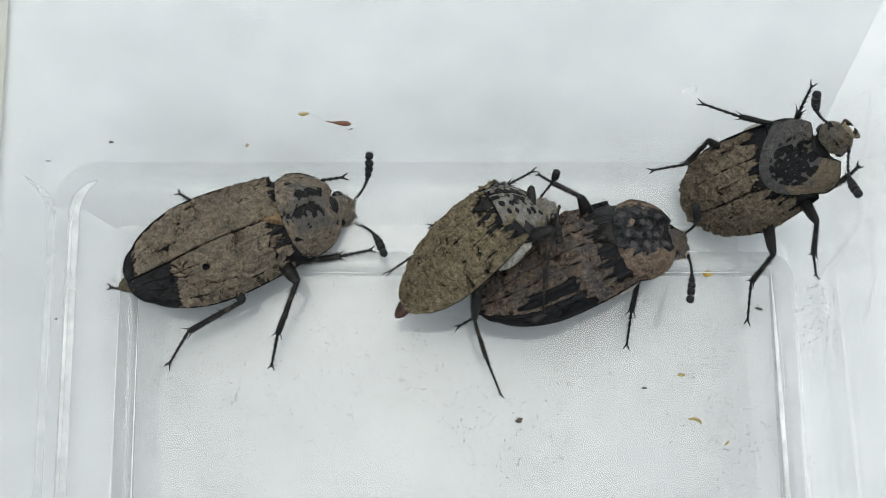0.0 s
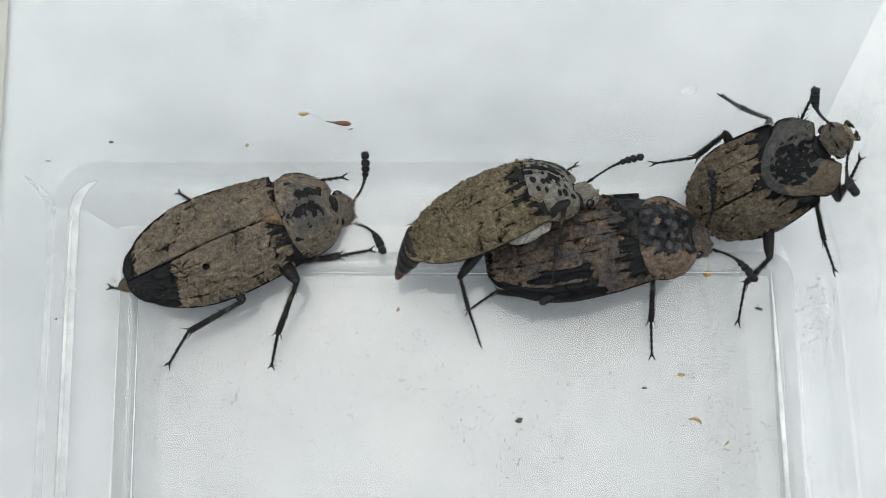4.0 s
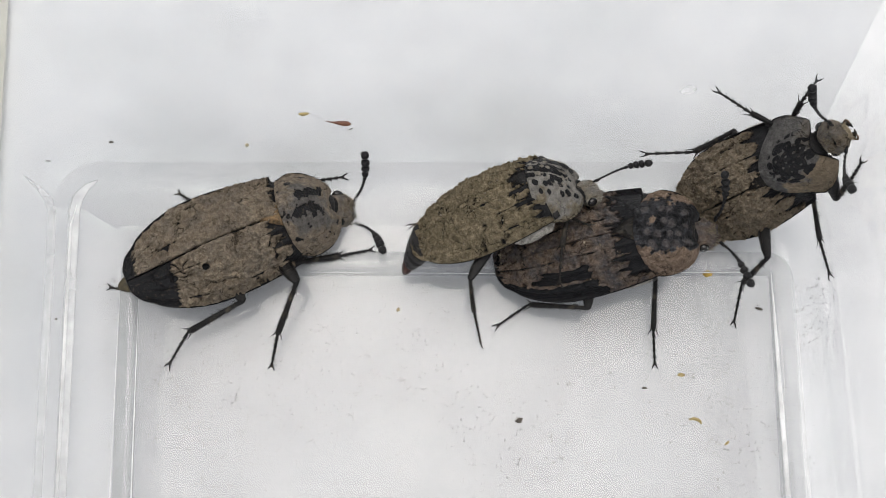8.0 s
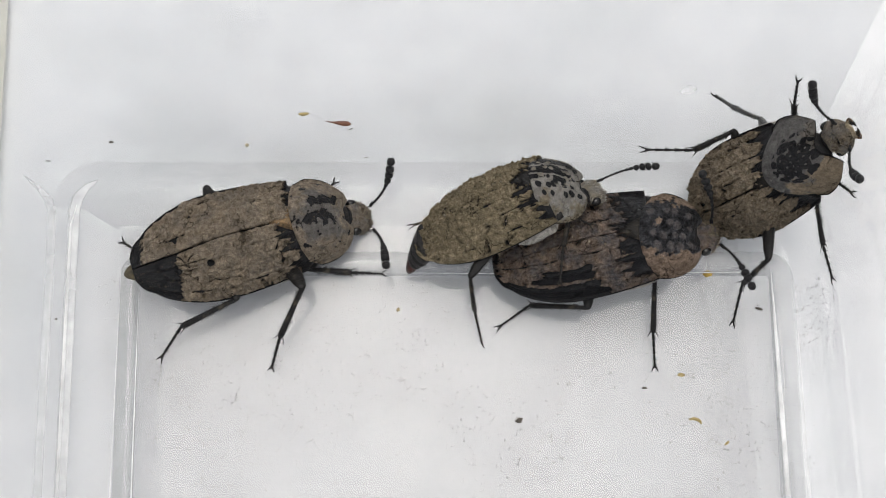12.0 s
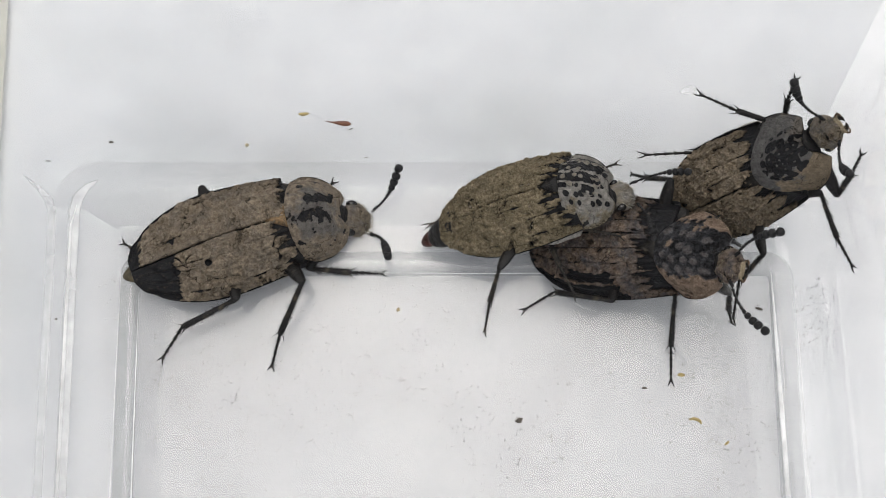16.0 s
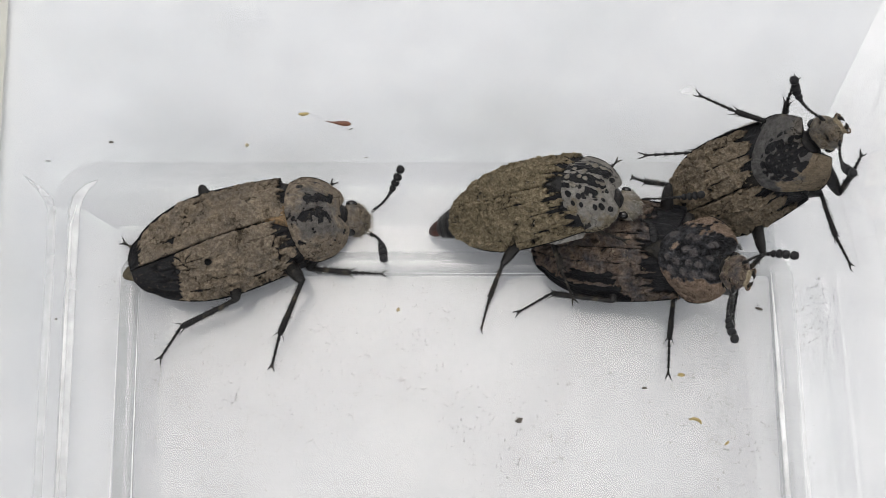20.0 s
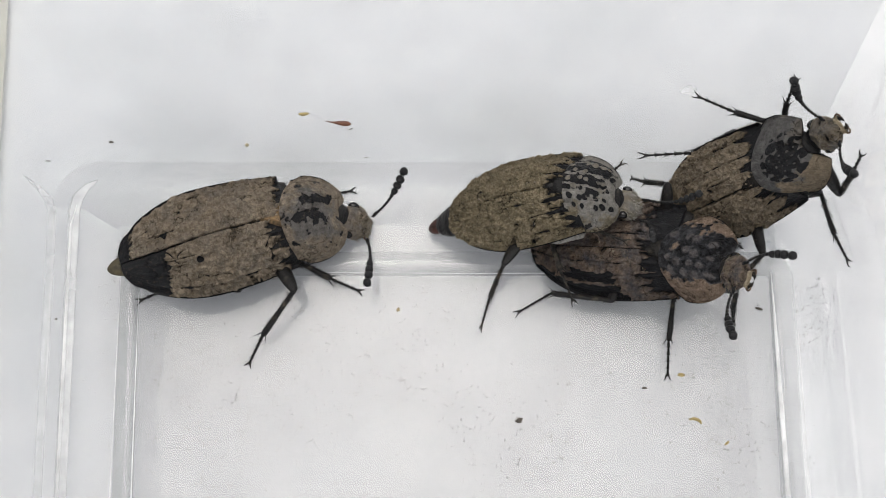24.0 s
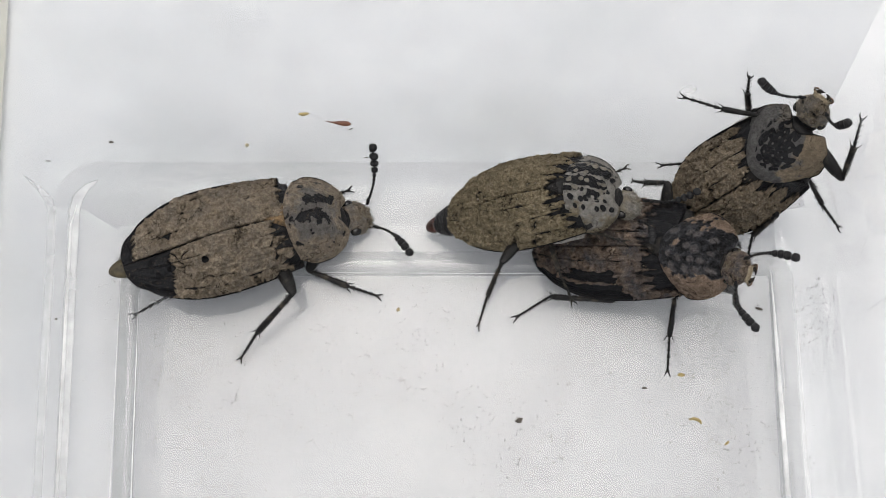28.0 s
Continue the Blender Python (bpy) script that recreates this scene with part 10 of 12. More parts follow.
    walk(pd["pronotum"], [(0, pose(0.000298, -0.00005, -0.00016, 0, -5.4, 1.8)), (1, pose(0.00025, -0.000053, -0.000137, 0, -4.5, 1.9)), (2, pose(0.00023, -0.000017, -0.000127, 0, -4.2, 0.6)), (3, pose(0.000334, -0.000027, -0.000177, 0, -6, 1)), (5.5, pose(0.000429, -0.000012, -0.00022, 0, -7.7, 0.5)), (6.5, pose(0.000522, -0.000042, -0.000258, 0, -9.3, 1.8)), (7.5, pose(0.000583, -0.000042, -0.000282, 0, -10.3, 1.9)), (8, pose(0.00066, -0.000058, -0.000309, 0, -11.6, 2.8)), (9, pose(0.000545, -0.000039, -0.000267, 0, -9.6, 1.7)), (10, pose(0.000405, -0.000033, -0.000209, 0, -7.2, 1.3)), (11, pose(0.000279, -0.000045, -0.000151, 0, -5, 1.6)), (11.5, pose(0.000295, -0.000067, -0.000158, 0, -5.3, 2.5)), (12, pose(0.000209, -0.000067, -0.000115, 0, -3.8, 2.3)), (14.5, pose(0.000455, -0.000126, -0.000229, 0, -8, 5.1)), (17.5, pose(0.000456, -0.000125, -0.000229, 0, -8, 5.1)), (19, pose(0.000526, -0.000131, -0.000257, 0, -9.2, 5.6)), (20.5, pose(0.000571, -0.000132, -0.000275, 0, -10, 5.9)), (24, pose(0.000603, -0.000121, -0.000287, 0, -10.6, 5.5)), (25, pose(0.000584, -0.000093, -0.000281, 0, -10.3, 4.2)), (25.5, pose(-0.000015, -0.00016, 0.000013, 0, 0.4, 4.9)), (26, pose(0.000182, -0.000283, -0.00009, 0, -2.9, 9.6)), (27, pose(0.000254, -0.000302, -0.000125, 0, -4.1, 10.7)), (28, pose(0.000229, -0.000302, -0.000112, 0, -3.7, 10.5))])
    walk(pd["head"], [(0, pose(0.006014, 0.00014, 0.001742, -0.1, -11.4, 3)), (1, pose(0.005994, 0.000143, 0.001677, 0.2, -12.7, -0.4)), (1.5, pose(0.005985, 0.00007, 0.001646, -0.1, -12.4, 1.7)), (2, pose(0.005987, 0.000046, 0.001651, 0, -12.7, 0.5)), (3, pose(0.00603, 0.000077, 0.00179, 0, -12.9, 0.7)), (3.5, pose(0.006052, 0.00008, 0.001866, 0.1, -12.3, 0)), (5.5, pose(0.006067, 0.000039, 0.001918, -0.3, -11.6, 2.6)), (6, pose(0.00609, 0.000148, 0.002021, 0.8, -11.4, -3.1)), (6.5, pose(0.006095, 0.00014, 0.002041, 0.8, -11.6, -3)), (7, pose(0.006102, 0.000134, 0.002069, 1.2, -13.7, -5.3)), (8, pose(0.006131, 0.000217, 0.002223, 1.3, -15.2, -3.6)), (8.5, pose(0.006114, 0.000147, 0.002123, 1, -12.3, -3.5)), (9.5, pose(0.006094, 0.000174, 0.002038, 0.6, -9.1, -1.6)), (10, pose(0.006057, 0.000101, 0.001885, -0.1, -11, 1.8)), (10.5, pose(0.006041, 0.000049, 0.001824, 0, -10.5, 0.8)), (11, pose(0.006006, 0.000124, 0.001716, 0.1, -11.5, 0)), (11.5, pose(0.006011, 0.000187, 0.001737, 0.7, -11.8, -5)), (12, pose(0.005974, 0.000176, 0.001621, 0.2, -12.5, -0.8)), (12.5, pose(0.006004, 0.000281, 0.001732, 0.4, -10.1, -0.5)), (14.5, pose(0.006056, 0.000396, 0.001946, 0.5, -14, 1.4)), (16.5, pose(0.006057, 0.000395, 0.001947, 0.5, -14, 1.4)), (17, pose(0.006048, 0.000377, 0.001907, 0.5, -12.6, 0.9)), (17.5, pose(0.006057, 0.000395, 0.001947, 0.5, -14, 1.4)), (18, pose(0.006068, 0.000416, 0.001998, 0.4, -12.5, 2.8)), (20, pose(0.006082, 0.000451, 0.002074, 0.5, -13.5, 3.1)), (21.5, pose(0.006091, 0.00044, 0.002107, 0.4, -14.1, 3.2)), (24, pose(0.0061, 0.000429, 0.002142, 0.3, -13.4, 3.7)), (24.5, pose(0.006106, 0.000427, 0.002171, 0.1, -11.2, 4.8)), (25, pose(0.006104, 0.000326, 0.00212, -0.7, -11.6, 7.9)), (25.5, pose(0.005843, 0.00036, 0.00131, 0, -10.7, 1.7)), (26, pose(0.005894, 0.000718, 0.001555, 0.2, -15.1, 5.6)), (26.5, pose(0.005895, 0.000787, 0.001593, -0.3, -13.4, 14.8)), (27, pose(0.00591, 0.000803, 0.001645, -0.5, -13, 17.4)), (28, pose(0.005901, 0.00079, 0.001612, -0.3, -11.7, 15.5))])
    walk(pd["antenna_l"], [(0, pose(0.001885, 0.000752, 0.000422, 0, -25.8, 33.3)), (1, pose(0.001885, 0.000752, 0.000422, 0, -22.7, 36.4)), (1.5, pose(0.001885, 0.000752, 0.000422, 0, -22.5, 32.4)), (2.5, pose(0.001885, 0.000752, 0.000422, 0, -22.9, 31.7)), (3.5, pose(0.001885, 0.000752, 0.000422, 0, -25.9, 34.4)), (5.5, pose(0.001885, 0.000752, 0.000422, 0, -28, 35)), (6, pose(0.001885, 0.000752, 0.000422, 0, -29.4, 41.2)), (7, pose(0.001885, 0.000752, 0.000422, 0, -27.5, 42.7)), (8, pose(0.001885, 0.000752, 0.000422, 0, -26.4, 42.5)), (9, pose(0.001885, 0.000752, 0.000422, 0, -27.8, 39.2)), (9.5, pose(0.001885, 0.000752, 0.000422, 0, -28.7, 37.3)), (10, pose(0.001885, 0.000752, 0.000422, 0, -26.6, 32.2)), (10.5, pose(0.001885, 0.000752, 0.000422, 0, -29.3, 33.7)), (11.5, pose(0.001885, 0.000752, 0.000422, 0, -28.6, 42.7)), (12, pose(0.001885, 0.000752, 0.000422, 0, -26.1, 40.2)), (12.5, pose(0.001885, 0.000752, 0.000422, 0, -30.2, 44.9)), (15.5, pose(0.001885, 0.000752, 0.000422, 0, -31.3, 45.2)), (16.5, pose(0.001885, 0.000752, 0.000422, 0, -28.9, 46.8)), (24, pose(0.001885, 0.000752, 0.000422, 0, -29.4, 46.1)), (24.5, pose(0.001885, 0.000752, 0.000422, 0, -37.5, 46.5)), (25, pose(0.001885, 0.000752, 0.000422, 0, -41.8, 46.2)), (25.5, pose(0.001885, 0.000752, 0.000422, 0, -34.6, 38.1)), (26, pose(0.001885, 0.000752, 0.000422, 0, -35, 39.8)), (26.5, pose(0.001885, 0.000752, 0.000422, 0, -45.3, 31.1)), (27.5, pose(0.001885, 0.000752, 0.000422, 0, -45.3, 32.4)), (28, pose(0.001885, 0.000752, 0.000422, 0, -43.1, 35))])
    walk(pd["antenna_r"], [(0, pose(0.001885, -0.000752, 0.000422, 0, -46.1, -33)), (0.5, pose(0.001885, -0.000752, 0.000422, 0, -45.4, -29.8)), (1, pose(0.001885, -0.000752, 0.000422, 0, -42.1, -28.8)), (2, pose(0.001885, -0.000752, 0.000422, 0, -42.8, -29.1)), (3, pose(0.001885, -0.000752, 0.000422, 0, -42.9, -32.7)), (5.5, pose(0.001885, -0.000752, 0.000422, 0, -46.9, -31.2)), (6, pose(0.001885, -0.000752, 0.000422, 0, -48, -25.7)), (6.5, pose(0.001885, -0.000752, 0.000422, 0, -46.4, -25.4)), (7, pose(0.001885, -0.000752, 0.000422, 0, -44.1, -22.7)), (8, pose(0.001885, -0.000752, 0.000422, 0, -45.4, -25)), (9, pose(0.001885, -0.000752, 0.000422, 0, -46.5, -28.8)), (9.5, pose(0.001885, -0.000752, 0.000422, 0, -47.5, -31.4)), (10, pose(0.001885, -0.000752, 0.000422, 0, -45.3, -34.1)), (10.5, pose(0.001885, -0.000752, 0.000422, 0, -43.5, -31.7)), (11.5, pose(0.001885, -0.000752, 0.000422, 0, -40.2, -20.6)), (12, pose(0.001885, -0.000752, 0.000422, 0, -38.1, -22.1)), (12.5, pose(0.001885, -0.000752, 0.000422, 0, -40.1, -23.8)), (15.5, pose(0.001885, -0.000752, 0.000422, 0, -41.2, -25.1)), (16, pose(0.001885, -0.000752, 0.000422, 0, -41.9, -21.9)), (19, pose(0.001885, -0.000752, 0.000422, 0, -40.6, -22.7)), (23.5, pose(0.001885, -0.000752, 0.000422, 0, -41.2, -23.4)), (24, pose(0.001885, -0.000752, 0.000422, 0, -40.8, -24.8)), (25, pose(0.001885, -0.000752, 0.000422, 0, -46.9, -26.9)), (25.5, pose(0.001885, -0.000752, 0.000422, 0, -50.1, -16.8)), (26, pose(0.001885, -0.000752, 0.000422, 0, -44.7, -28.9)), (26.5, pose(0.001885, -0.000752, 0.000422, 0, -36.5, -23.8)), (27, pose(0.001885, -0.000752, 0.000422, 0, -33.5, -21.4)), (28, pose(0.001885, -0.000752, 0.000422, 0, -32.3, -23.1))])
    walk(pd["LFf"], [(0, pose(0.004301, 0.001624, 0.000739, 0, 15.6, -162.3)), (0.5, pose(0.004285, 0.001625, 0.000724, 0, 1.6, -152.7)), (1, pose(0.004264, 0.001625, 0.000702, 0, -3.1, -137.4)), (1.5, pose(0.004273, 0.001584, 0.000684, 0, 2.5, -161.1)), (2, pose(0.004285, 0.001571, 0.000687, 0, 22, 177.7)), (2.5, pose(0.004313, 0.001571, 0.000716, 0, 9.3, -173.2)), (3, pose(0.004349, 0.001589, 0.000766, 0, -1.4, -157.8)), (3.5, pose(0.004388, 0.001591, 0.00081, 0, -3.4, -157.2)), (5.5, pose(0.00443, 0.001568, 0.00084, 0, -0.4, -153.3)), (6, pose(0.004442, 0.001632, 0.000901, 0, -8.3, -152.8)), (6.5, pose(0.004455, 0.001627, 0.000913, 0, 11.2, -172)), (7, pose(0.00447, 0.001624, 0.000929, 0, 32.7, 175.1)), (7.5, pose(0.004492, 0.001632, 0.000961, 0, 28.4, 178.3)), (8, pose(0.004513, 0.001676, 0.001023, 0, 26.9, -178.8)), (8.5, pose(0.004492, 0.001633, 0.000962, 0, 19.1, -177.3)), (9, pose(0.004472, 0.001625, 0.000931, 0, 18.2, -177)), (9.5, pose(0.004441, 0.001648, 0.000911, 0, 21.4, -179.5)), (10, pose(0.00439, 0.001603, 0.000821, 0, 20.1, 176.5)), (10.5, pose(0.004377, 0.001573, 0.000786, 0, 1.4, -171.7)), (11, pose(0.004292, 0.001615, 0.000723, 0, 6.1, -158.3)), (11.5, pose(0.00428, 0.00165, 0.000735, 0, 18.4, -162)), (12, pose(0.00422, 0.001643, 0.00067, 0, 24.4, -173.2)), (12.5, pose(0.004241, 0.001702, 0.000733, 0, 36.5, 171.9)), (14.5, pose(0.004309, 0.001772, 0.000857, 0, 36.7, 160.2)), (15.5, pose(0.004309, 0.001771, 0.000857, 0, 35.9, 160.3)), (16, pose(0.00431, 0.001771, 0.000857, 0, 35.6, -176.7)), (16.5, pose(0.00431, 0.001771, 0.000857, 0, 35.5, -176.6)), (17, pose(0.004296, 0.00176, 0.000834, 0, 35.6, 177.8)), (17.5, pose(0.00431, 0.001771, 0.000857, 0, 32.3, -174.8)), (18, pose(0.004327, 0.001784, 0.000888, 0, 31.8, -169.6)), (19, pose(0.00434, 0.001797, 0.000912, 0, 30.3, -173.5)), (20.5, pose(0.00436, 0.001811, 0.000947, 0, 30.9, -173.2)), (21, pose(0.004364, 0.001805, 0.000946, 0, 33.8, -175.2)), (21.5, pose(0.004371, 0.001802, 0.000953, 0, 35.2, -171.1)), (23.5, pose(0.004382, 0.001799, 0.000962, 0, 33.5, -170.2)), (24, pose(0.004393, 0.001797, 0.000974, 0, 31.4, -173.9)), (24.5, pose(0.004407, 0.001796, 0.000991, 0, 11.8, -150.5)), (25, pose(0.004423, 0.001737, 0.00096, 0, -7.8, -126.7)), (25.5, pose(0.003962, 0.001731, 0.000499, 0, 25.6, 173.5)), (26, pose(0.003956, 0.001922, 0.000633, 0, 32, -172.9)), (26.5, pose(0.003947, 0.001959, 0.000654, 0, -6.6, 153.9)), (27, pose(0.00397, 0.001971, 0.000683, 0, 13.2, 159)), (27.5, pose(0.003974, 0.001974, 0.000689, 0, 15.4, 157.6)), (28, pose(0.003957, 0.001962, 0.000665, 0, 11.8, 159.6))])
    walk(pd["LFt"], [(0, pose(0.001654, 0.000777, -0.000035, 0, 6.9, 31.7)), (0.5, pose(0.001723, 0.000305, 0.000645, 0, 15.1, 40.7)), (1, pose(0.002145, -0.000325, 0.000858, 0, 16.9, 56.8)), (1.5, pose(0.001547, 0.000652, 0.00056, 0, 14.1, 36.5)), (2, pose(0.001612, 0.001677, -0.000393, 0, 2.7, 18.9)), (2.5, pose(0.001487, 0.001233, 0.000248, 0, 10.3, 24.4)), (3, pose(0.00168, 0.0005, 0.000838, 0, 17.5, 34.8)), (3.5, pose(0.001734, 0.000477, 0.000979, 0, 19.3, 35.6)), (5.5, pose(0.001852, 0.000274, 0.000859, 0, 17.8, 41.3)), (6, pose(0.001905, 0.000325, 0.001316, 0, 23.5, 38.2)), (6.5, pose(0.001653, 0.001233, 0.000354, 0, 11.6, 26.2)), (7, pose(0.002052, 0.001832, -0.000629, 0, -2.5, 19.3)), (7.5, pose(0.001956, 0.001707, -0.00041, 0, 0, 20.7)), (8, pose(0.001943, 0.001621, -0.000284, 0, -0.8, 22)), (8.5, pose(0.001769, 0.001506, 0.00002, 0, 7.1, 22.3)), (9, pose(0.001735, 0.001483, 0.000033, 0, 7.7, 21.9)), (9.5, pose(0.001756, 0.001625, -0.000141, 0, 5.7, 18.9)), (10, pose(0.001687, 0.001768, -0.000171, 0, 5.3, 16.2)), (10.5, pose(0.001524, 0.001157, 0.000715, 0, 15.5, 31.4)), (11, pose(0.001627, 0.000556, 0.000418, 0, 5.2, 45.4)), (11.5, pose(0.001677, 0.000803, -0.000173, 0, -4.4, 40.6)), (12, pose(0.001611, 0.001331, -0.000521, 0, -10.8, 38.8)), (12.5, pose(0.001946, 0.00203, -0.000982, 0, -18.9, 26.3)), (14.5, pose(0.002135, 0.002557, -0.000869, 0, -23.1, 22)), (15.5, pose(0.00211, 0.002557, -0.000836, 0, -22.4, 22.3)), (16, pose(0.001968, 0.001637, -0.00082, 0, -15.2, 30.7)), (16.5, pose(0.001967, 0.001632, -0.000819, 0, -15.2, 30.8)), (17, pose(0.001953, 0.001848, -0.000846, 0, -16.4, 27.7)), (17.5, pose(0.001883, 0.00155, -0.000686, 0, -12.7, 31.4)), (18, pose(0.001917, 0.001344, -0.000633, 0, -11.4, 34.5)), (19, pose(0.001865, 0.001514, -0.000542, 0, -11.3, 32.8)), (20.5, pose(0.001904, 0.001517, -0.000535, 0, -12, 33)), (21, pose(0.001975, 0.001605, -0.000656, 0, -14, 31.7)), (21.5, pose(0.002044, 0.001437, -0.000712, 0, -14.1, 33.9)), (23.5, pose(0.002011, 0.001391, -0.000629, 0, -12.7, 34.1)), (24, pose(0.001944, 0.001535, -0.000527, 0, -12.2, 32.6)), (24.5, pose(0.001949, 0.000408, 0.000402, 0, 2.1, 44.5)), (25, pose(0.002717, -0.000556, 0.00135, 0, 17.4, 62)), (25.5, pose(0.001377, 0.002027, -0.000746, 0, -6.8, 17.8)), (26, pose(0.00153, 0.001621, -0.000896, 0, -20.9, 28.5)), (26.5, pose(0.001374, 0.00322, 0.000983, 0, -19.7, 24.9)), (27, pose(0.001349, 0.002977, 0.000023, 0, -28.9, 29.9)), (27.5, pose(0.001403, 0.003032, -0.000076, 0, -29.7, 28.8)), (28, pose(0.001311, 0.002946, 0.000075, 0, -26.2, 28.4))])
    walk(pd["RFf"], [(0, pose(0.004758, -0.001041, 0.001187, 0, 21.7, -137.3)), (0.5, pose(0.004747, -0.001039, 0.00117, 0, 22.4, -138)), (1, pose(0.00473, -0.001039, 0.001145, 0, 26, -150.8)), (1.5, pose(0.004698, -0.001087, 0.001124, 0, 25.5, -153.8)), (2, pose(0.004694, -0.001103, 0.001127, 0, 25.7, -159.9)), (2.5, pose(0.004717, -0.001103, 0.001161, 0, 18.3, -142.6)), (3, pose(0.004763, -0.001082, 0.001219, 0, 6, -125)), (3.5, pose(0.004795, -0.00108, 0.001269, 0, 10.3, -127.4)), (5.5, pose(0.004807, -0.001107, 0.001304, 0, 5.6, -125.7)), (6, pose(0.004873, -0.001033, 0.001373, 0, 15.6, -127.3)), (6.5, pose(0.004879, -0.001039, 0.001386, 0, 15.9, -127.9)), (7, pose(0.004888, -0.001042, 0.001404, 0, 13.6, -125.1)), (7.5, pose(0.004911, -0.001033, 0.001441, 0, 13.6, -125.5)), (8, pose(0.004963, -0.000984, 0.001509, 0, 5.6, -121.3)), (8.5, pose(0.004912, -0.001033, 0.001441, 0, 25.6, -136)), (9, pose(0.004889, -0.001042, 0.001406, 0, 29, -142.8)), (9.5, pose(0.004886, -0.001015, 0.001384, 0, 43.1, -153.7)), (10, pose(0.004808, -0.001066, 0.001282, 0, 36.3, -157.9)), (10.5, pose(0.00477, -0.0011, 0.001241, 0, 25.5, -145)), (11, pose(0.004742, -0.001051, 0.00117, 0, 1.1, -121.5)), (11.5, pose(0.004766, -0.001009, 0.001184, 0, 29.8, -162.4)), (12, pose(0.004712, -0.001018, 0.001108, 0, 27.3, 167.5)), (12.5, pose(0.004785, -0.000947, 0.001181, 0, 16.7, -140.9)), (14.5, pose(0.004897, -0.000864, 0.001322, 0, 18.8, -120.4)), (15, pose(0.004897, -0.000865, 0.001322, 0, 18.4, -119.8)), (15.5, pose(0.004897, -0.000865, 0.001322, 0, 14.6, -116.2)), (16, pose(0.004898, -0.000865, 0.001323, 0, 8.8, -109.5)), (16.5, pose(0.004898, -0.000865, 0.001323, 0, 8.8, -109.6)), (17, pose(0.004878, -0.000878, 0.001296, 0, 13.4, -106.1)), (17.5, pose(0.004898, -0.000865, 0.001323, 0, 8.9, -109.9)), (18, pose(0.004922, -0.00085, 0.001357, 0, 13.4, -109.5)), (20, pose(0.004957, -0.000823, 0.001408, 0, 13.9, -109.6)), (20.5, pose(0.004967, -0.000819, 0.001425, 0, 14, -109.8)), (21, pose(0.004964, -0.000827, 0.001423, 0, 19.2, -107.2)), (21.5, pose(0.004967, -0.00083, 0.00143, 0, 14.3, -108)), (23.5, pose(0.004971, -0.000834, 0.001441, 0, 14.3, -107.6)), (24.5, pose(0.004987, -0.000838, 0.001473, 0, 13.7, -112.1)), (25, pose(0.004949, -0.00091, 0.001439, 0, 4.8, -114.6)), (25.5, pose(0.004604, -0.000902, 0.000908, 0, -19.2, -93.2)), (26, pose(0.004788, -0.000653, 0.001065, 0, 14.2, -102.6)), (26.5, pose(0.004815, -0.000604, 0.00109, 0, -5.9, -85.9)), (27, pose(0.004841, -0.00059, 0.001124, 0, -5.6, -85.6)), (28, pose(0.004824, -0.000601, 0.001102, 0, -5.2, -91.6))])
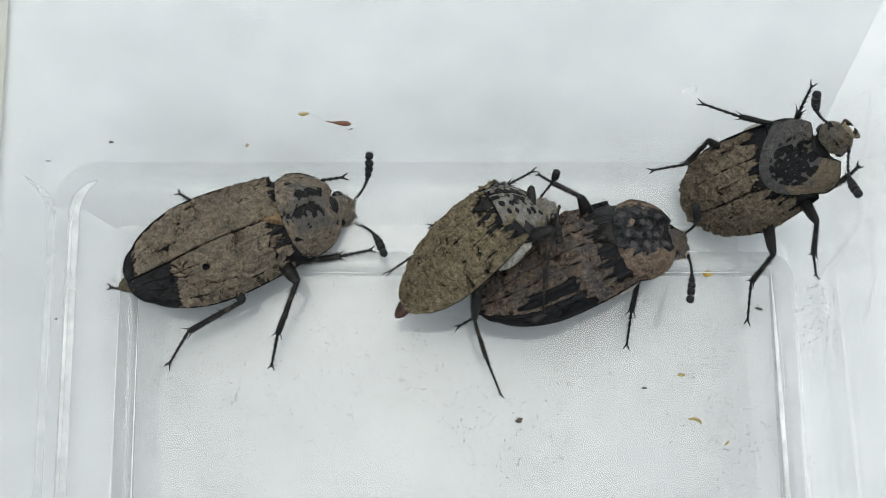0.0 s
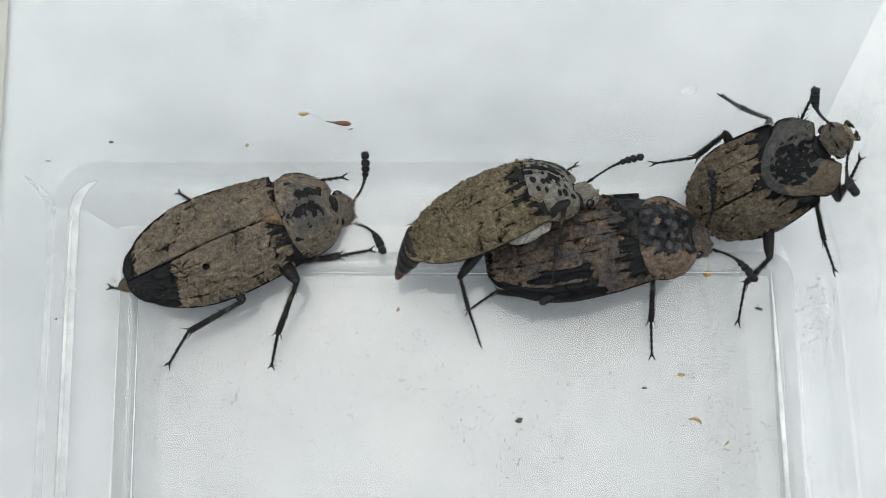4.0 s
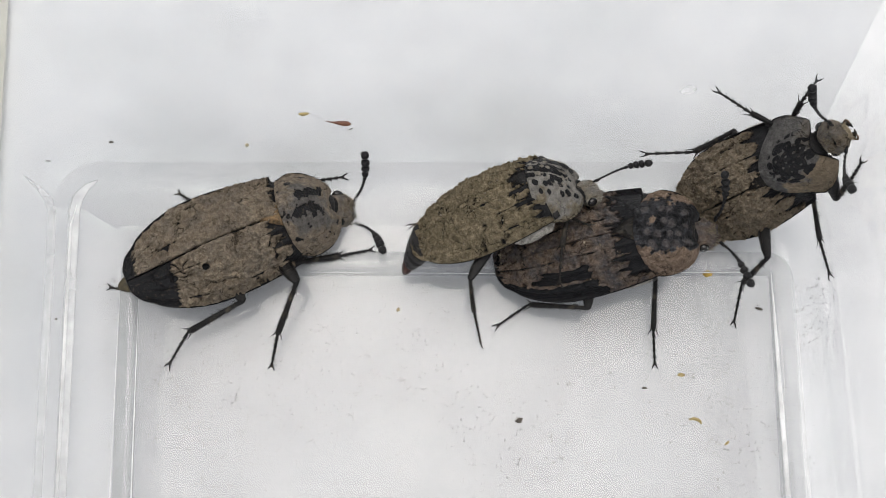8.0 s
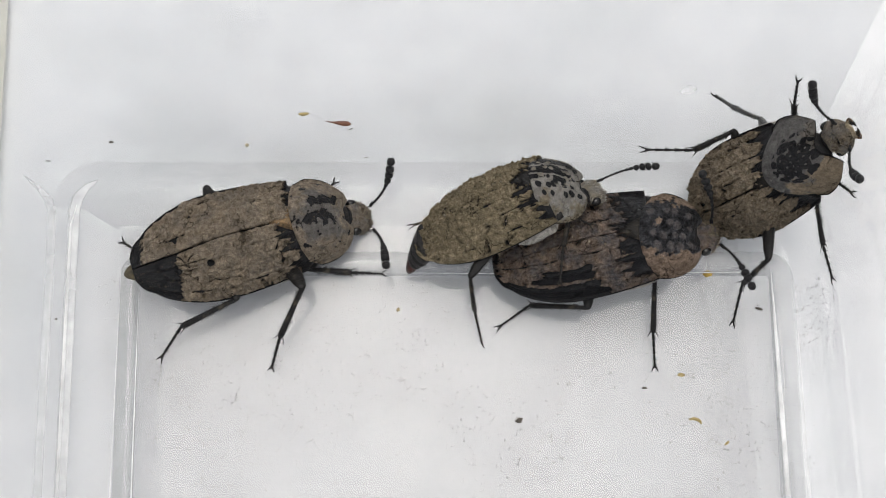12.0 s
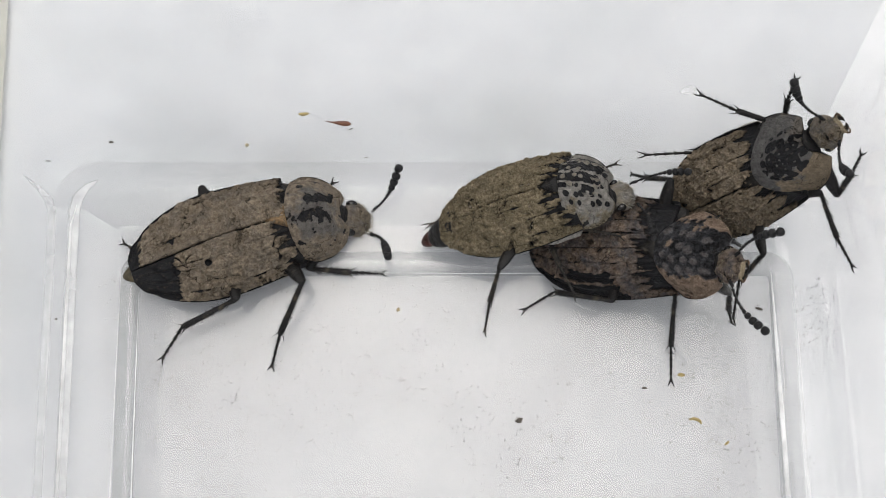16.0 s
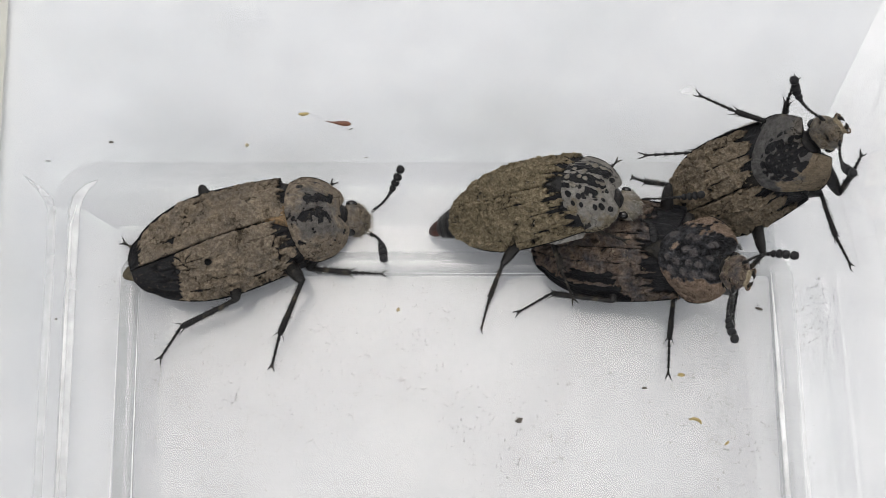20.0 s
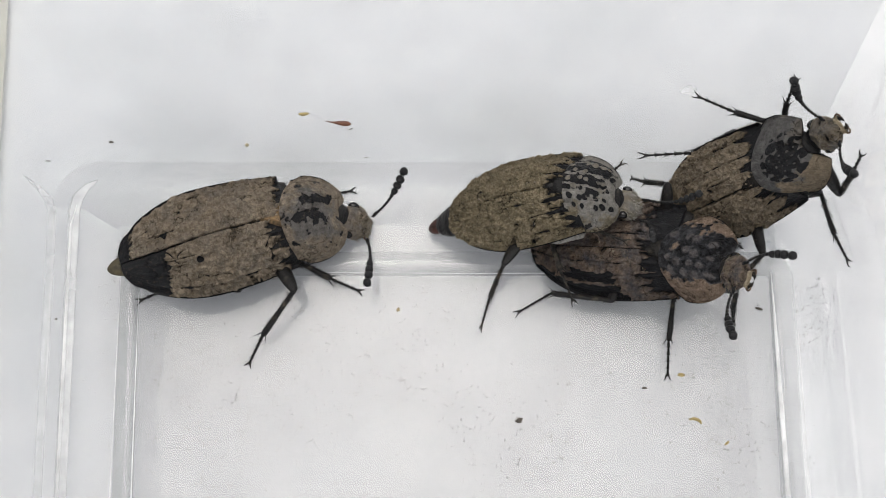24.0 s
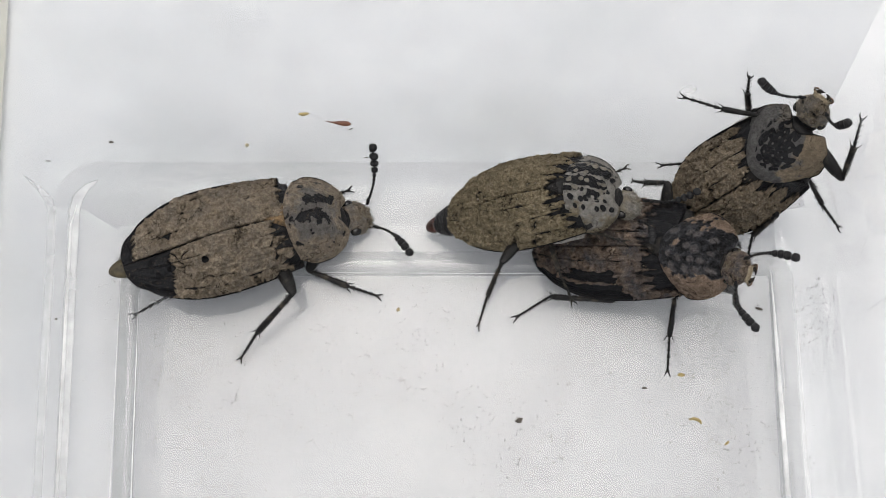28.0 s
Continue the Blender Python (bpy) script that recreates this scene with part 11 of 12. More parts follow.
    walk(pd["RFt"], [(0, pose(0.002789, -0.00286, 0.000123, 0, -22.7, 12.2)), (0.5, pose(0.002765, -0.002823, 0.000073, 0, -23.5, 11.3)), (1, pose(0.002466, -0.002302, -0.000119, 0, -23.9, 3.7)), (1.5, pose(0.002363, -0.002238, -0.000117, 0, -23.1, 3.3)), (2, pose(0.002254, -0.001998, -0.000123, 0, -23.1, -0.6)), (2.5, pose(0.002542, -0.002766, 0.000254, 0, -17.8, 13)), (3, pose(0.003118, -0.003431, 0.000915, 0, -9.7, 24.5)), (3.5, pose(0.003071, -0.003334, 0.000754, 0, -11.8, 22.7)), (5.5, pose(0.00313, -0.003437, 0.001021, 0, -9.1, 23.6)), (6, pose(0.00319, -0.003243, 0.000596, 0, -16.1, 18.8)), (6.5, pose(0.003176, -0.003228, 0.000598, 0, -16.4, 18.1)), (7, pose(0.003277, -0.003336, 0.000726, 0, -18, 17.9)), (7.5, pose(0.003284, -0.003316, 0.000761, 0, -17.9, 17.9)), (8, pose(0.003472, -0.003437, 0.00123, 0, -16.1, 20.4)), (8.5, pose(0.00304, -0.002841, 0.000197, 0, -25.3, 8.5)), (9, pose(0.002879, -0.002567, 0.00001, 0, -28.7, 0.9)), (9.5, pose(0.002998, -0.001948, -0.000587, 0, -36, -11.4)), (10, pose(0.002656, -0.00194, -0.000427, 0, -34.7, -14.5)), (10.5, pose(0.002638, -0.002593, -0.000001, 0, -23.9, 5.1)), (11, pose(0.003237, -0.00351, 0.001112, 0, -7.3, 25.9)), (11.5, pose(0.002382, -0.001768, -0.000251, 0, -27.4, -10.4)), (12, pose(0.00221, -0.000463, -0.000215, 0, -26.2, -41.5)), (12.5, pose(0.002641, -0.002687, 0.000352, 0, -10.4, 11.4)), (14.5, pose(0.003517, -0.00322, 0.000393, 0, -17.5, 20.9)), (15, pose(0.003537, -0.00324, 0.000414, 0, -16.8, 21.5)), (15.5, pose(0.003666, -0.003369, 0.000596, 0, -16.7, 21.9)), (16, pose(0.003947, -0.003552, 0.000882, 0, -14.2, 24.6)), (16.5, pose(0.003941, -0.003549, 0.00088, 0, -14.2, 24.5)), (17, pose(0.004102, -0.003574, 0.000626, 0, -17.7, 24.9)), (17.5, pose(0.00393, -0.003545, 0.000876, 0, -14.4, 24.2)), (18, pose(0.003984, -0.003494, 0.000688, 0, -16.1, 24.6)), (20, pose(0.004017, -0.003461, 0.000717, 0, -17.1, 24.7)), (20.5, pose(0.00402, -0.003452, 0.000727, 0, -17.3, 24.6)), (21, pose(0.004159, -0.003429, 0.000477, 0, -21.7, 24.5)), (21.5, pose(0.004105, -0.003489, 0.000718, 0, -18.8, 25)), (23.5, pose(0.004125, -0.003497, 0.000727, 0, -19, 25.2)), (24.5, pose(0.003934, -0.003434, 0.000789, 0, -15.8, 25.2)), (25, pose(0.003751, -0.003522, 0.001199, 0, -10.4, 27.3)), (25.5, pose(0.004451, -0.003621, 0.001857, 0, -5.9, 31.8)), (26, pose(0.004178, -0.003382, 0.000358, 0, -21.9, 25.4)), (26.5, pose(0.00502, -0.003465, 0.001388, 0, -6.4, 28.7)), (27, pose(0.005063, -0.003452, 0.001406, 0, -2, 34.1)), (28, pose(0.004743, -0.003472, 0.001364, 0, 0.6, 31.7))])
    walk(pd["LMf"], [(0, pose(0.000824, 0.001957, 0.000412, 0, -6.1, -10)), (0.5, pose(0.000824, 0.001957, 0.000412, 0, 57.3, 162.4)), (1, pose(0.000824, 0.001957, 0.000412, 0, 56.7, 153.3)), (1.5, pose(0.000824, 0.001957, 0.000412, 0, 50.1, 159.8)), (2, pose(0.000824, 0.001957, 0.000412, 0, 56.8, 158.9)), (2.5, pose(0.000824, 0.001957, 0.000412, 0, 54.3, 159.2)), (3.5, pose(0.000824, 0.001957, 0.000412, 0, 54.2, 151.1)), (5.5, pose(0.000824, 0.001957, 0.000412, 0, 52.3, 132.7)), (6, pose(0.000824, 0.001957, 0.000412, 0, -7.4, -23.3)), (6.5, pose(0.000824, 0.001957, 0.000412, 0, -4.4, -21.4)), (7, pose(0.000824, 0.001957, 0.000412, 0, -7.9, -25.9)), (8, pose(0.000824, 0.001957, 0.000412, 0, -6.3, -23.3)), (9, pose(0.000824, 0.001957, 0.000412, 0, -4.7, -20.2)), (9.5, pose(0.000824, 0.001957, 0.000412, 0, 47.4, 128.5)), (10, pose(0.000824, 0.001957, 0.000412, 0, 42.4, 135.4)), (10.5, pose(0.000824, 0.001957, 0.000412, 0, 43.7, 132.9)), (11, pose(0.000824, 0.001957, 0.000412, 0, 46.2, 150.4)), (11.5, pose(0.000824, 0.001957, 0.000412, 0, 47.1, 149.4)), (12, pose(0.000824, 0.001957, 0.000412, 0, 40.3, 146.8)), (12.5, pose(0.000824, 0.001957, 0.000412, 0, -7.5, -25.6)), (15, pose(0.000824, 0.001957, 0.000412, 0, -6.3, -21)), (15.5, pose(0.000824, 0.001957, 0.000412, 0, -6.7, -20.9)), (16, pose(0.000824, 0.001957, 0.000412, 0, -5.5, -11.3)), (17, pose(0.000824, 0.001957, 0.000412, 0, -8.1, -12.3)), (17.5, pose(0.000824, 0.001957, 0.000412, 0, -6.3, -11.7)), (18, pose(0.000824, 0.001957, 0.000412, 0, -8.6, -13)), (19, pose(0.000824, 0.001957, 0.000412, 0, -6.1, -9.5)), (20.5, pose(0.000824, 0.001957, 0.000412, 0, -8.8, -11)), (21, pose(0.000824, 0.001957, 0.000412, 0, -6.6, -10)), (24, pose(0.000824, 0.001957, 0.000412, 0, -7.7, -9.1)), (24.5, pose(0.000824, 0.001957, 0.000412, 0, -6.1, -17.6)), (25, pose(0.000824, 0.001957, 0.000412, 0, 53.1, 138.5)), (25.5, pose(0.000824, 0.001957, 0.000412, 0, 44.1, 162.4)), (26, pose(0.000824, 0.001957, 0.000412, 0, -10.6, -7.4)), (26.5, pose(0.000824, 0.001957, 0.000412, 0, -5.4, -18.5)), (27, pose(0.000824, 0.001957, 0.000412, 0, -13.6, -8.5)), (27.5, pose(0.000824, 0.001957, 0.000412, 0, -11.7, -6.7)), (28, pose(0.000824, 0.001957, 0.000412, 0, -12.1, -6.3))])
    walk(pd["LMt"], [(0, pose(0.00385, 0.001426, 0.000742, 0, -19.4, 124.2)), (0.5, pose(-0.000767, 0.002463, -0.002188, 0, -49.9, 67.7)), (1, pose(-0.00069, 0.002718, -0.002172, 0, -51.4, 62)), (1.5, pose(-0.001036, 0.002641, -0.001959, 0, -50.5, 60.6)), (2, pose(-0.000754, 0.002566, -0.002174, 0, -52.7, 66.7)), (2.5, pose(-0.00086, 0.002597, -0.002099, 0, -52.2, 66)), (3, pose(-0.000817, 0.002685, -0.002103, 0, -53.7, 66.3)), (3.5, pose(-0.00076, 0.00283, -0.002093, 0, -53.1, 59)), (5.5, pose(-0.000458, 0.003348, -0.002032, 0, -48.1, 38.7)), (6, pose(0.003639, 0.000746, 0.000811, 0, -24.3, 101)), (6.5, pose(0.003692, 0.000831, 0.000648, 0, -25.7, 102.8)), (7, pose(0.003578, 0.000621, 0.000836, 0, -23, 102.2)), (8, pose(0.003644, 0.00074, 0.000753, 0, -24.5, 103.6)), (9, pose(0.003714, 0.000894, 0.000666, 0, -25.1, 106)), (9.5, pose(-0.000477, 0.003594, -0.001863, 0, -52.6, 46.3)), (10, pose(-0.000802, 0.003559, -0.001671, 0, -49.3, 42.6)), (10.5, pose(-0.000698, 0.003594, -0.001722, 0, -48.2, 37)), (11, pose(-0.001036, 0.003012, -0.001819, 0, -51.1, 49.8)), (11.5, pose(-0.000988, 0.003027, -0.00185, 0, -51.3, 48.4)), (12, pose(-0.001147, 0.003245, -0.001589, 0, -50.8, 47.4)), (12.5, pose(0.003587, 0.000634, 0.000818, 0, -25.7, 99.1)), (15, pose(0.003692, 0.000859, 0.000752, 0, -28.5, 102.5)), (15.5, pose(0.003692, 0.000864, 0.000772, 0, -28.4, 102.6)), (16, pose(0.00384, 0.001352, 0.000706, 0, -27.3, 114.4)), (16.5, pose(0.003837, 0.001346, 0.000721, 0, -27.2, 114.4)), (17, pose(0.003813, 0.001305, 0.000847, 0, -27.4, 112.5)), (17.5, pose(0.003832, 0.001336, 0.000751, 0, -27, 114.5)), (18, pose(0.003801, 0.00127, 0.000874, 0, -25.6, 114.8)), (19, pose(0.003854, 0.001449, 0.000742, 0, -27.7, 115.9)), (20.5, pose(0.003821, 0.001376, 0.000887, 0, -25.9, 116.3)), (21, pose(0.003847, 0.001426, 0.000766, 0, -26.7, 116.1)), (23.5, pose(0.003844, 0.001413, 0.000777, 0, -25.2, 117.7)), (24, pose(0.003847, 0.001471, 0.000826, 0, -26.1, 117.7)), (24.5, pose(0.003753, 0.001028, 0.000741, 0, -24.5, 113.4)), (25, pose(-0.000564, 0.003186, -0.00206, 0, -52.1, 53.6)), (25.5, pose(-0.001293, 0.002628, -0.001737, 0, -50, 55.8)), (26, pose(0.003837, 0.001567, 0.000978, 0, -31.5, 110.4)), (26.5, pose(0.003741, 0.000981, 0.000705, 0, -25.3, 114.6)), (27, pose(0.003795, 0.001513, 0.001138, 0, -26.4, 114.4)), (27.5, pose(0.003829, 0.001604, 0.001037, 0, -27.5, 115.9)), (28, pose(0.003827, 0.001626, 0.00106, 0, -27.4, 115.8))])
    walk(pd["RMf"], [(0, pose(0.000824, -0.001751, 0.000618, 0, -36.63, -60.19)), (0.5, pose(0.000824, -0.001751, 0.000618, 0, 53.78, -140.2)), (1, pose(0.000824, -0.001751, 0.000618, 0, 48.81, -146.1)), (1.5, pose(0.000824, -0.001751, 0.000618, 0, -34.41, -48.66)), (2, pose(0.000824, -0.001751, 0.000618, 0, 48.35, -140.8)), (2.5, pose(0.000824, -0.001751, 0.000618, 0, 50.23, -153.2)), (3, pose(0.000824, -0.001751, 0.000618, 0, -30.67, -19.59)), (3.5, pose(0.000824, -0.001751, 0.000618, 0, 54.19, -152.7)), (5.5, pose(0.000824, -0.001751, 0.000618, 0, 40.97, -128.3)), (6, pose(0.000824, -0.001751, 0.000618, 0, 47.11, -129.7)), (6.5, pose(0.000824, -0.001751, 0.000618, 0, 54.95, -139.1)), (7, pose(0.000824, -0.001751, 0.000618, 0, 59.05, -145.3)), (7.5, pose(0.000824, -0.001751, 0.000618, 0, 60.32, -145.6)), (8, pose(0.000824, -0.001751, 0.000618, 0, 60, -141)), (8.5, pose(0.000824, -0.001751, 0.000618, 0, 61.56, -147.2)), (9, pose(0.000824, -0.001751, 0.000618, 0, -29.55, -13.38)), (9.5, pose(0.000824, -0.001751, 0.000618, 0, -31.34, -38.54)), (10, pose(0.000824, -0.001751, 0.000618, 0, 57.13, -150.2)), (10.5, pose(0.000824, -0.001751, 0.000618, 0, 62.17, -161.5)), (11, pose(0.000824, -0.001751, 0.000618, 0, -33.03, -34.38)), (11.5, pose(0.000824, -0.001751, 0.000618, 0, -31.46, -22.36)), (12, pose(0.000824, -0.001751, 0.000618, 0, 50.75, -149.1)), (12.5, pose(0.000824, -0.001751, 0.000618, 0, -25.31, -24.04)), (14.5, pose(0.000824, -0.001751, 0.000618, 0, -29.38, -21)), (15, pose(0.001055, -0.001843, 0.000728, 0, -23.85, -21.72)), (15.5, pose(0.000995, -0.00182, 0.000696, 0, -23.01, -21.96)), (16, pose(0.000127, -0.00112, 0.000831, 0, 12.74, -42.16)), (16.5, pose(0.000127, -0.00112, 0.000831, 0, 12.74, -42.16)), (17, pose(0.000098, -0.001117, 0.00077, 0, 8.981, -41.1)), (17.5, pose(0.000141, -0.001092, 0.000882, 0, 15.53, -44)), (18, pose(0.000174, -0.001076, 0.00091, 0, 17.34, -46.07)), (20, pose(0.000217, -0.001066, 0.001045, 0, 25, -48.43)), (21, pose(0.000315, -0.001118, 0.001095, 0, 30.43, -51.21)), (21.5, pose(0.00031, -0.001115, 0.00108, 0, 29.45, -51.05)), (23.5, pose(0.000517, -0.001198, 0.001097, 0, 37.13, -61)), (24, pose(0.000576, -0.001242, 0.001157, 0, 43.61, -63.96)), (24.5, pose(0.000285, -0.001031, 0.001113, 0, 28.84, -53.16)), (25, pose(-0.000047, -0.000942, 0.000749, 0, 6.303, -42.87)), (25.5, pose(0.000824, -0.001751, 0.000618, 0, 33.23, -118.5)), (26, pose(0.000824, -0.001751, 0.000618, 0, 72.01, -91.92)), (26.5, pose(0.000824, -0.001751, 0.000618, 0, 44.22, -76.69)), (27, pose(0.000824, -0.001751, 0.000618, 0, 62.67, -93.39)), (27.5, pose(0.000824, -0.001751, 0.000618, 0, 74.31, -119.5)), (28, pose(0.000824, -0.001751, 0.000618, 0, 69.62, -153.6))])
    walk(pd["RMt"], [(0, pose(0.002057, -0.003903, 0.002462, 0, 15.8, -140.4)), (0.5, pose(-0.000579, -0.00292, -0.001875, 0, -18.8, -122.4)), (1, pose(-0.000865, -0.002886, -0.001707, 0, -13.8, -128.8)), (1.5, pose(0.002508, -0.003665, 0.002364, 0, 13.1, -139.6)), (2, pose(-0.000767, -0.003049, -0.001691, 0, -42.2, -70.4)), (2.5, pose(-0.00094, -0.002643, -0.001757, 0, -38.3, -78.1)), (3, pose(0.003328, -0.002642, 0.002194, 0, 4.5, -128.1)), (3.5, pose(-0.000783, -0.002579, -0.001888, 0, -37.2, -82.5)), (5.5, pose(-0.000623, -0.003581, -0.001408, 0, -42.6, -57.7)), (6, pose(-0.00052, -0.003369, -0.001646, 0, -42.1, -67.8)), (6.5, pose(-0.000518, -0.002912, -0.001912, 0, -39.5, -77)), (7, pose(-0.000483, -0.002655, -0.002032, 0, -37, -85.8)), (7.5, pose(-0.000438, -0.002616, -0.002067, 0, -37.1, -86.1)), (8, pose(-0.000376, -0.002724, -0.002058, 0, -38.4, -83.7)), (8.5, pose(-0.000413, -0.002548, -0.002099, 0, -37.1, -86.4)), (9, pose(0.003439, -0.002373, 0.002142, 0, 4.2, -124.6)), (9.5, pose(0.002888, -0.003395, 0.002225, 0, 11.3, -134.4)), (10, pose(-0.000631, -0.002585, -0.001977, 0, -21.4, -113.7)), (10.5, pose(-0.000544, -0.002209, -0.002115, 0, -24.5, -107.2)), (11, pose(0.002962, -0.003214, 0.002302, 0, 9.4, -134.2)), (11.5, pose(0.003262, -0.002754, 0.002231, 0, 3.9, -126.6)), (12, pose(-0.000853, -0.002756, -0.001775, 0, -37.3, -78.1)), (12.5, pose(0.003375, -0.002889, 0.001939, 0, 7.7, -133.1)), (14.5, pose(0.003338, -0.002716, 0.002134, 0, 14.5, -128.4)), (15, pose(0.00368, -0.002889, 0.001977, 0, 13.21, -132)), (15.5, pose(0.003633, -0.002883, 0.001904, 0, 13.25, -132.2)), (16, pose(0.002361, -0.003143, 0.000149, 0, -40.27, -61.25)), (16.5, pose(0.002361, -0.003143, 0.000149, 0, -40.27, -61.25)), (17, pose(0.002397, -0.003124, 0.000288, 0, -39.83, -60.82)), (17.5, pose(0.002283, -0.00316, 0.000054, 0, -40.54, -61.07)), (18, pose(0.002221, -0.003201, -0.00001, 0, -40.79, -59.56)), (20, pose(0.002075, -0.003161, -0.000261, 0, -41.71, -59.51)), (21, pose(0.001984, -0.003195, -0.00047, 0, -43, -59.84)), (21.5, pose(0.002001, -0.003208, -0.00044, 0, -43.65, -59.19)), (23.5, pose(0.001712, -0.003353, -0.000768, 0, -45.53, -55.94)), (24, pose(0.001558, -0.003253, -0.000974, 0, -44.64, -56.57)), (24.5, pose(0.001908, -0.003197, -0.000377, 0, -42.38, -62.91)), (25, pose(0.002204, -0.003032, 0.00041, 0, -41.03, -70.54)), (25.5, pose(-0.000408, -0.004023, -0.001075, 0, -47.3, -48.1)), (26, pose(0.000792, -0.002705, -0.002321, 0, -41.2, -74.7)), (26.5, pose(0.001334, -0.003906, -0.001537, 0, -52.5, -40.4)), (27, pose(0.00074, -0.003167, -0.002127, 0, -50.6, -44.1)), (27.5, pose(0.000412, -0.002478, -0.002357, 0, -45.9, -51.7)), (28, pose(-0.00014, -0.002229, -0.002279, 0, -42.8, -53))])
    walk(pd["LHf"], [(0, pose(-0.002412, 0.001086, 0.000138, 0, -32.98, 75.45)), (0.5, pose(-0.002447, 0.001033, 0.000098, 0, -33.02, 73.63)), (1, pose(-0.002484, 0.001031, 0.000102, 0, -32.29, 70.55)), (1.5, pose(-0.002448, 0.001061, 0.00013, 0, -32.05, 72.82)), (2.5, pose(-0.002482, 0.001036, 0.000108, 0, -32.1, 70.56)), (3, pose(-0.002512, 0.001011, 0.000089, 0, -31.93, 68.89)), (3.5, pose(-0.002555, 0.000998, 0.000172, 0, -25.77, 66.02)), (5.5, pose(-0.002784, 0.00078, 0.000406, 0, -6.175, 59.19)), (6, pose(-0.002957, 0.000736, 0.000408, 0, -5.367, 52.86)), (6.5, pose(-0.002989, 0.000513, 0.000599, 0, 3.569, 57.51)), (7, pose(-0.003039, 0.000604, 0.000544, 0, 1.257, 53.47)), (7.5, pose(-0.002999, 0.00058, 0.000634, 0, 5.249, 55.55)), (8, pose(-0.003019, 0.000611, 0.000671, 0, 6.958, 54.02)), (9, pose(-0.002972, 0.000655, 0.00055, 0, 1.622, 54.6)), (10, pose(-0.002854, 0.000471, 0.000528, 0, 0.5666, 63.44)), (10.5, pose(-0.002761, 0.000616, 0.000479, 0, -1.785, 64.37)), (11, pose(-0.002727, 0.000507, 0.000407, 0, -5.034, 68)), (11.5, pose(-0.002901, 0.000787, 0.00031, 0, -10.84, 53.58)), (12, pose(-0.002727, 0.001047, 0.000268, 0, -18.06, 52.49)), (12.5, pose(-0.002334, 0.000403, 0.001402, 0, 35.42, 86.88)), (14.5, pose(-0.00259, 0.000649, 0.0015, 0, 43.17, 72.04)), (15.5, pose(-0.002579, 0.000658, 0.001497, 0, 43.42, 72.46)), (16, pose(-0.002586, 0.000852, 0.001538, 0, 50.02, 68.06)), (17, pose(-0.002667, 0.000704, 0.001534, 0, 44.83, 67)), (17.5, pose(-0.002582, 0.000856, 0.001538, 0, 50.17, 68.25)), (18, pose(-0.002555, 0.000819, 0.001642, 0, 52.08, 70.79)), (20, pose(-0.002525, 0.000874, 0.00154, 0, 51.48, 71.51)), (20.5, pose(-0.002559, 0.000906, 0.001499, 0, 50.95, 68.45)), (21, pose(-0.002555, 0.000964, 0.001453, 0, 51.6, 67.09)), (23.5, pose(-0.002557, 0.000983, 0.001549, 0, 54.94, 66.38)), (24, pose(-0.002537, 0.000937, 0.001453, 0, 50.96, 69.17)), (24.5, pose(-0.002467, 0.000939, 0.00151, 0, 53.47, 74.21)), (25, pose(-0.002381, 0.001001, 0.001418, 0, 53.95, 79.93)), (25.5, pose(-0.002565, 0.001182, 0.000216, 0, -28.38, 57.32)), (26, pose(-0.003148, 0.001029, 0.000189, 0, -16.83, 35.08)), (26.5, pose(-0.003761, 0.001449, 0.000293, 0, -8.376, 7.583)), (27, pose(-0.003646, 0.001234, 0.000207, 0, -12.06, 16.72)), (27.5, pose(-0.003612, 0.001152, 0.000266, 0, -9.847, 20.22)), (28, pose(-0.003606, 0.001161, 0.000236, 0, -11.09, 19.97))])
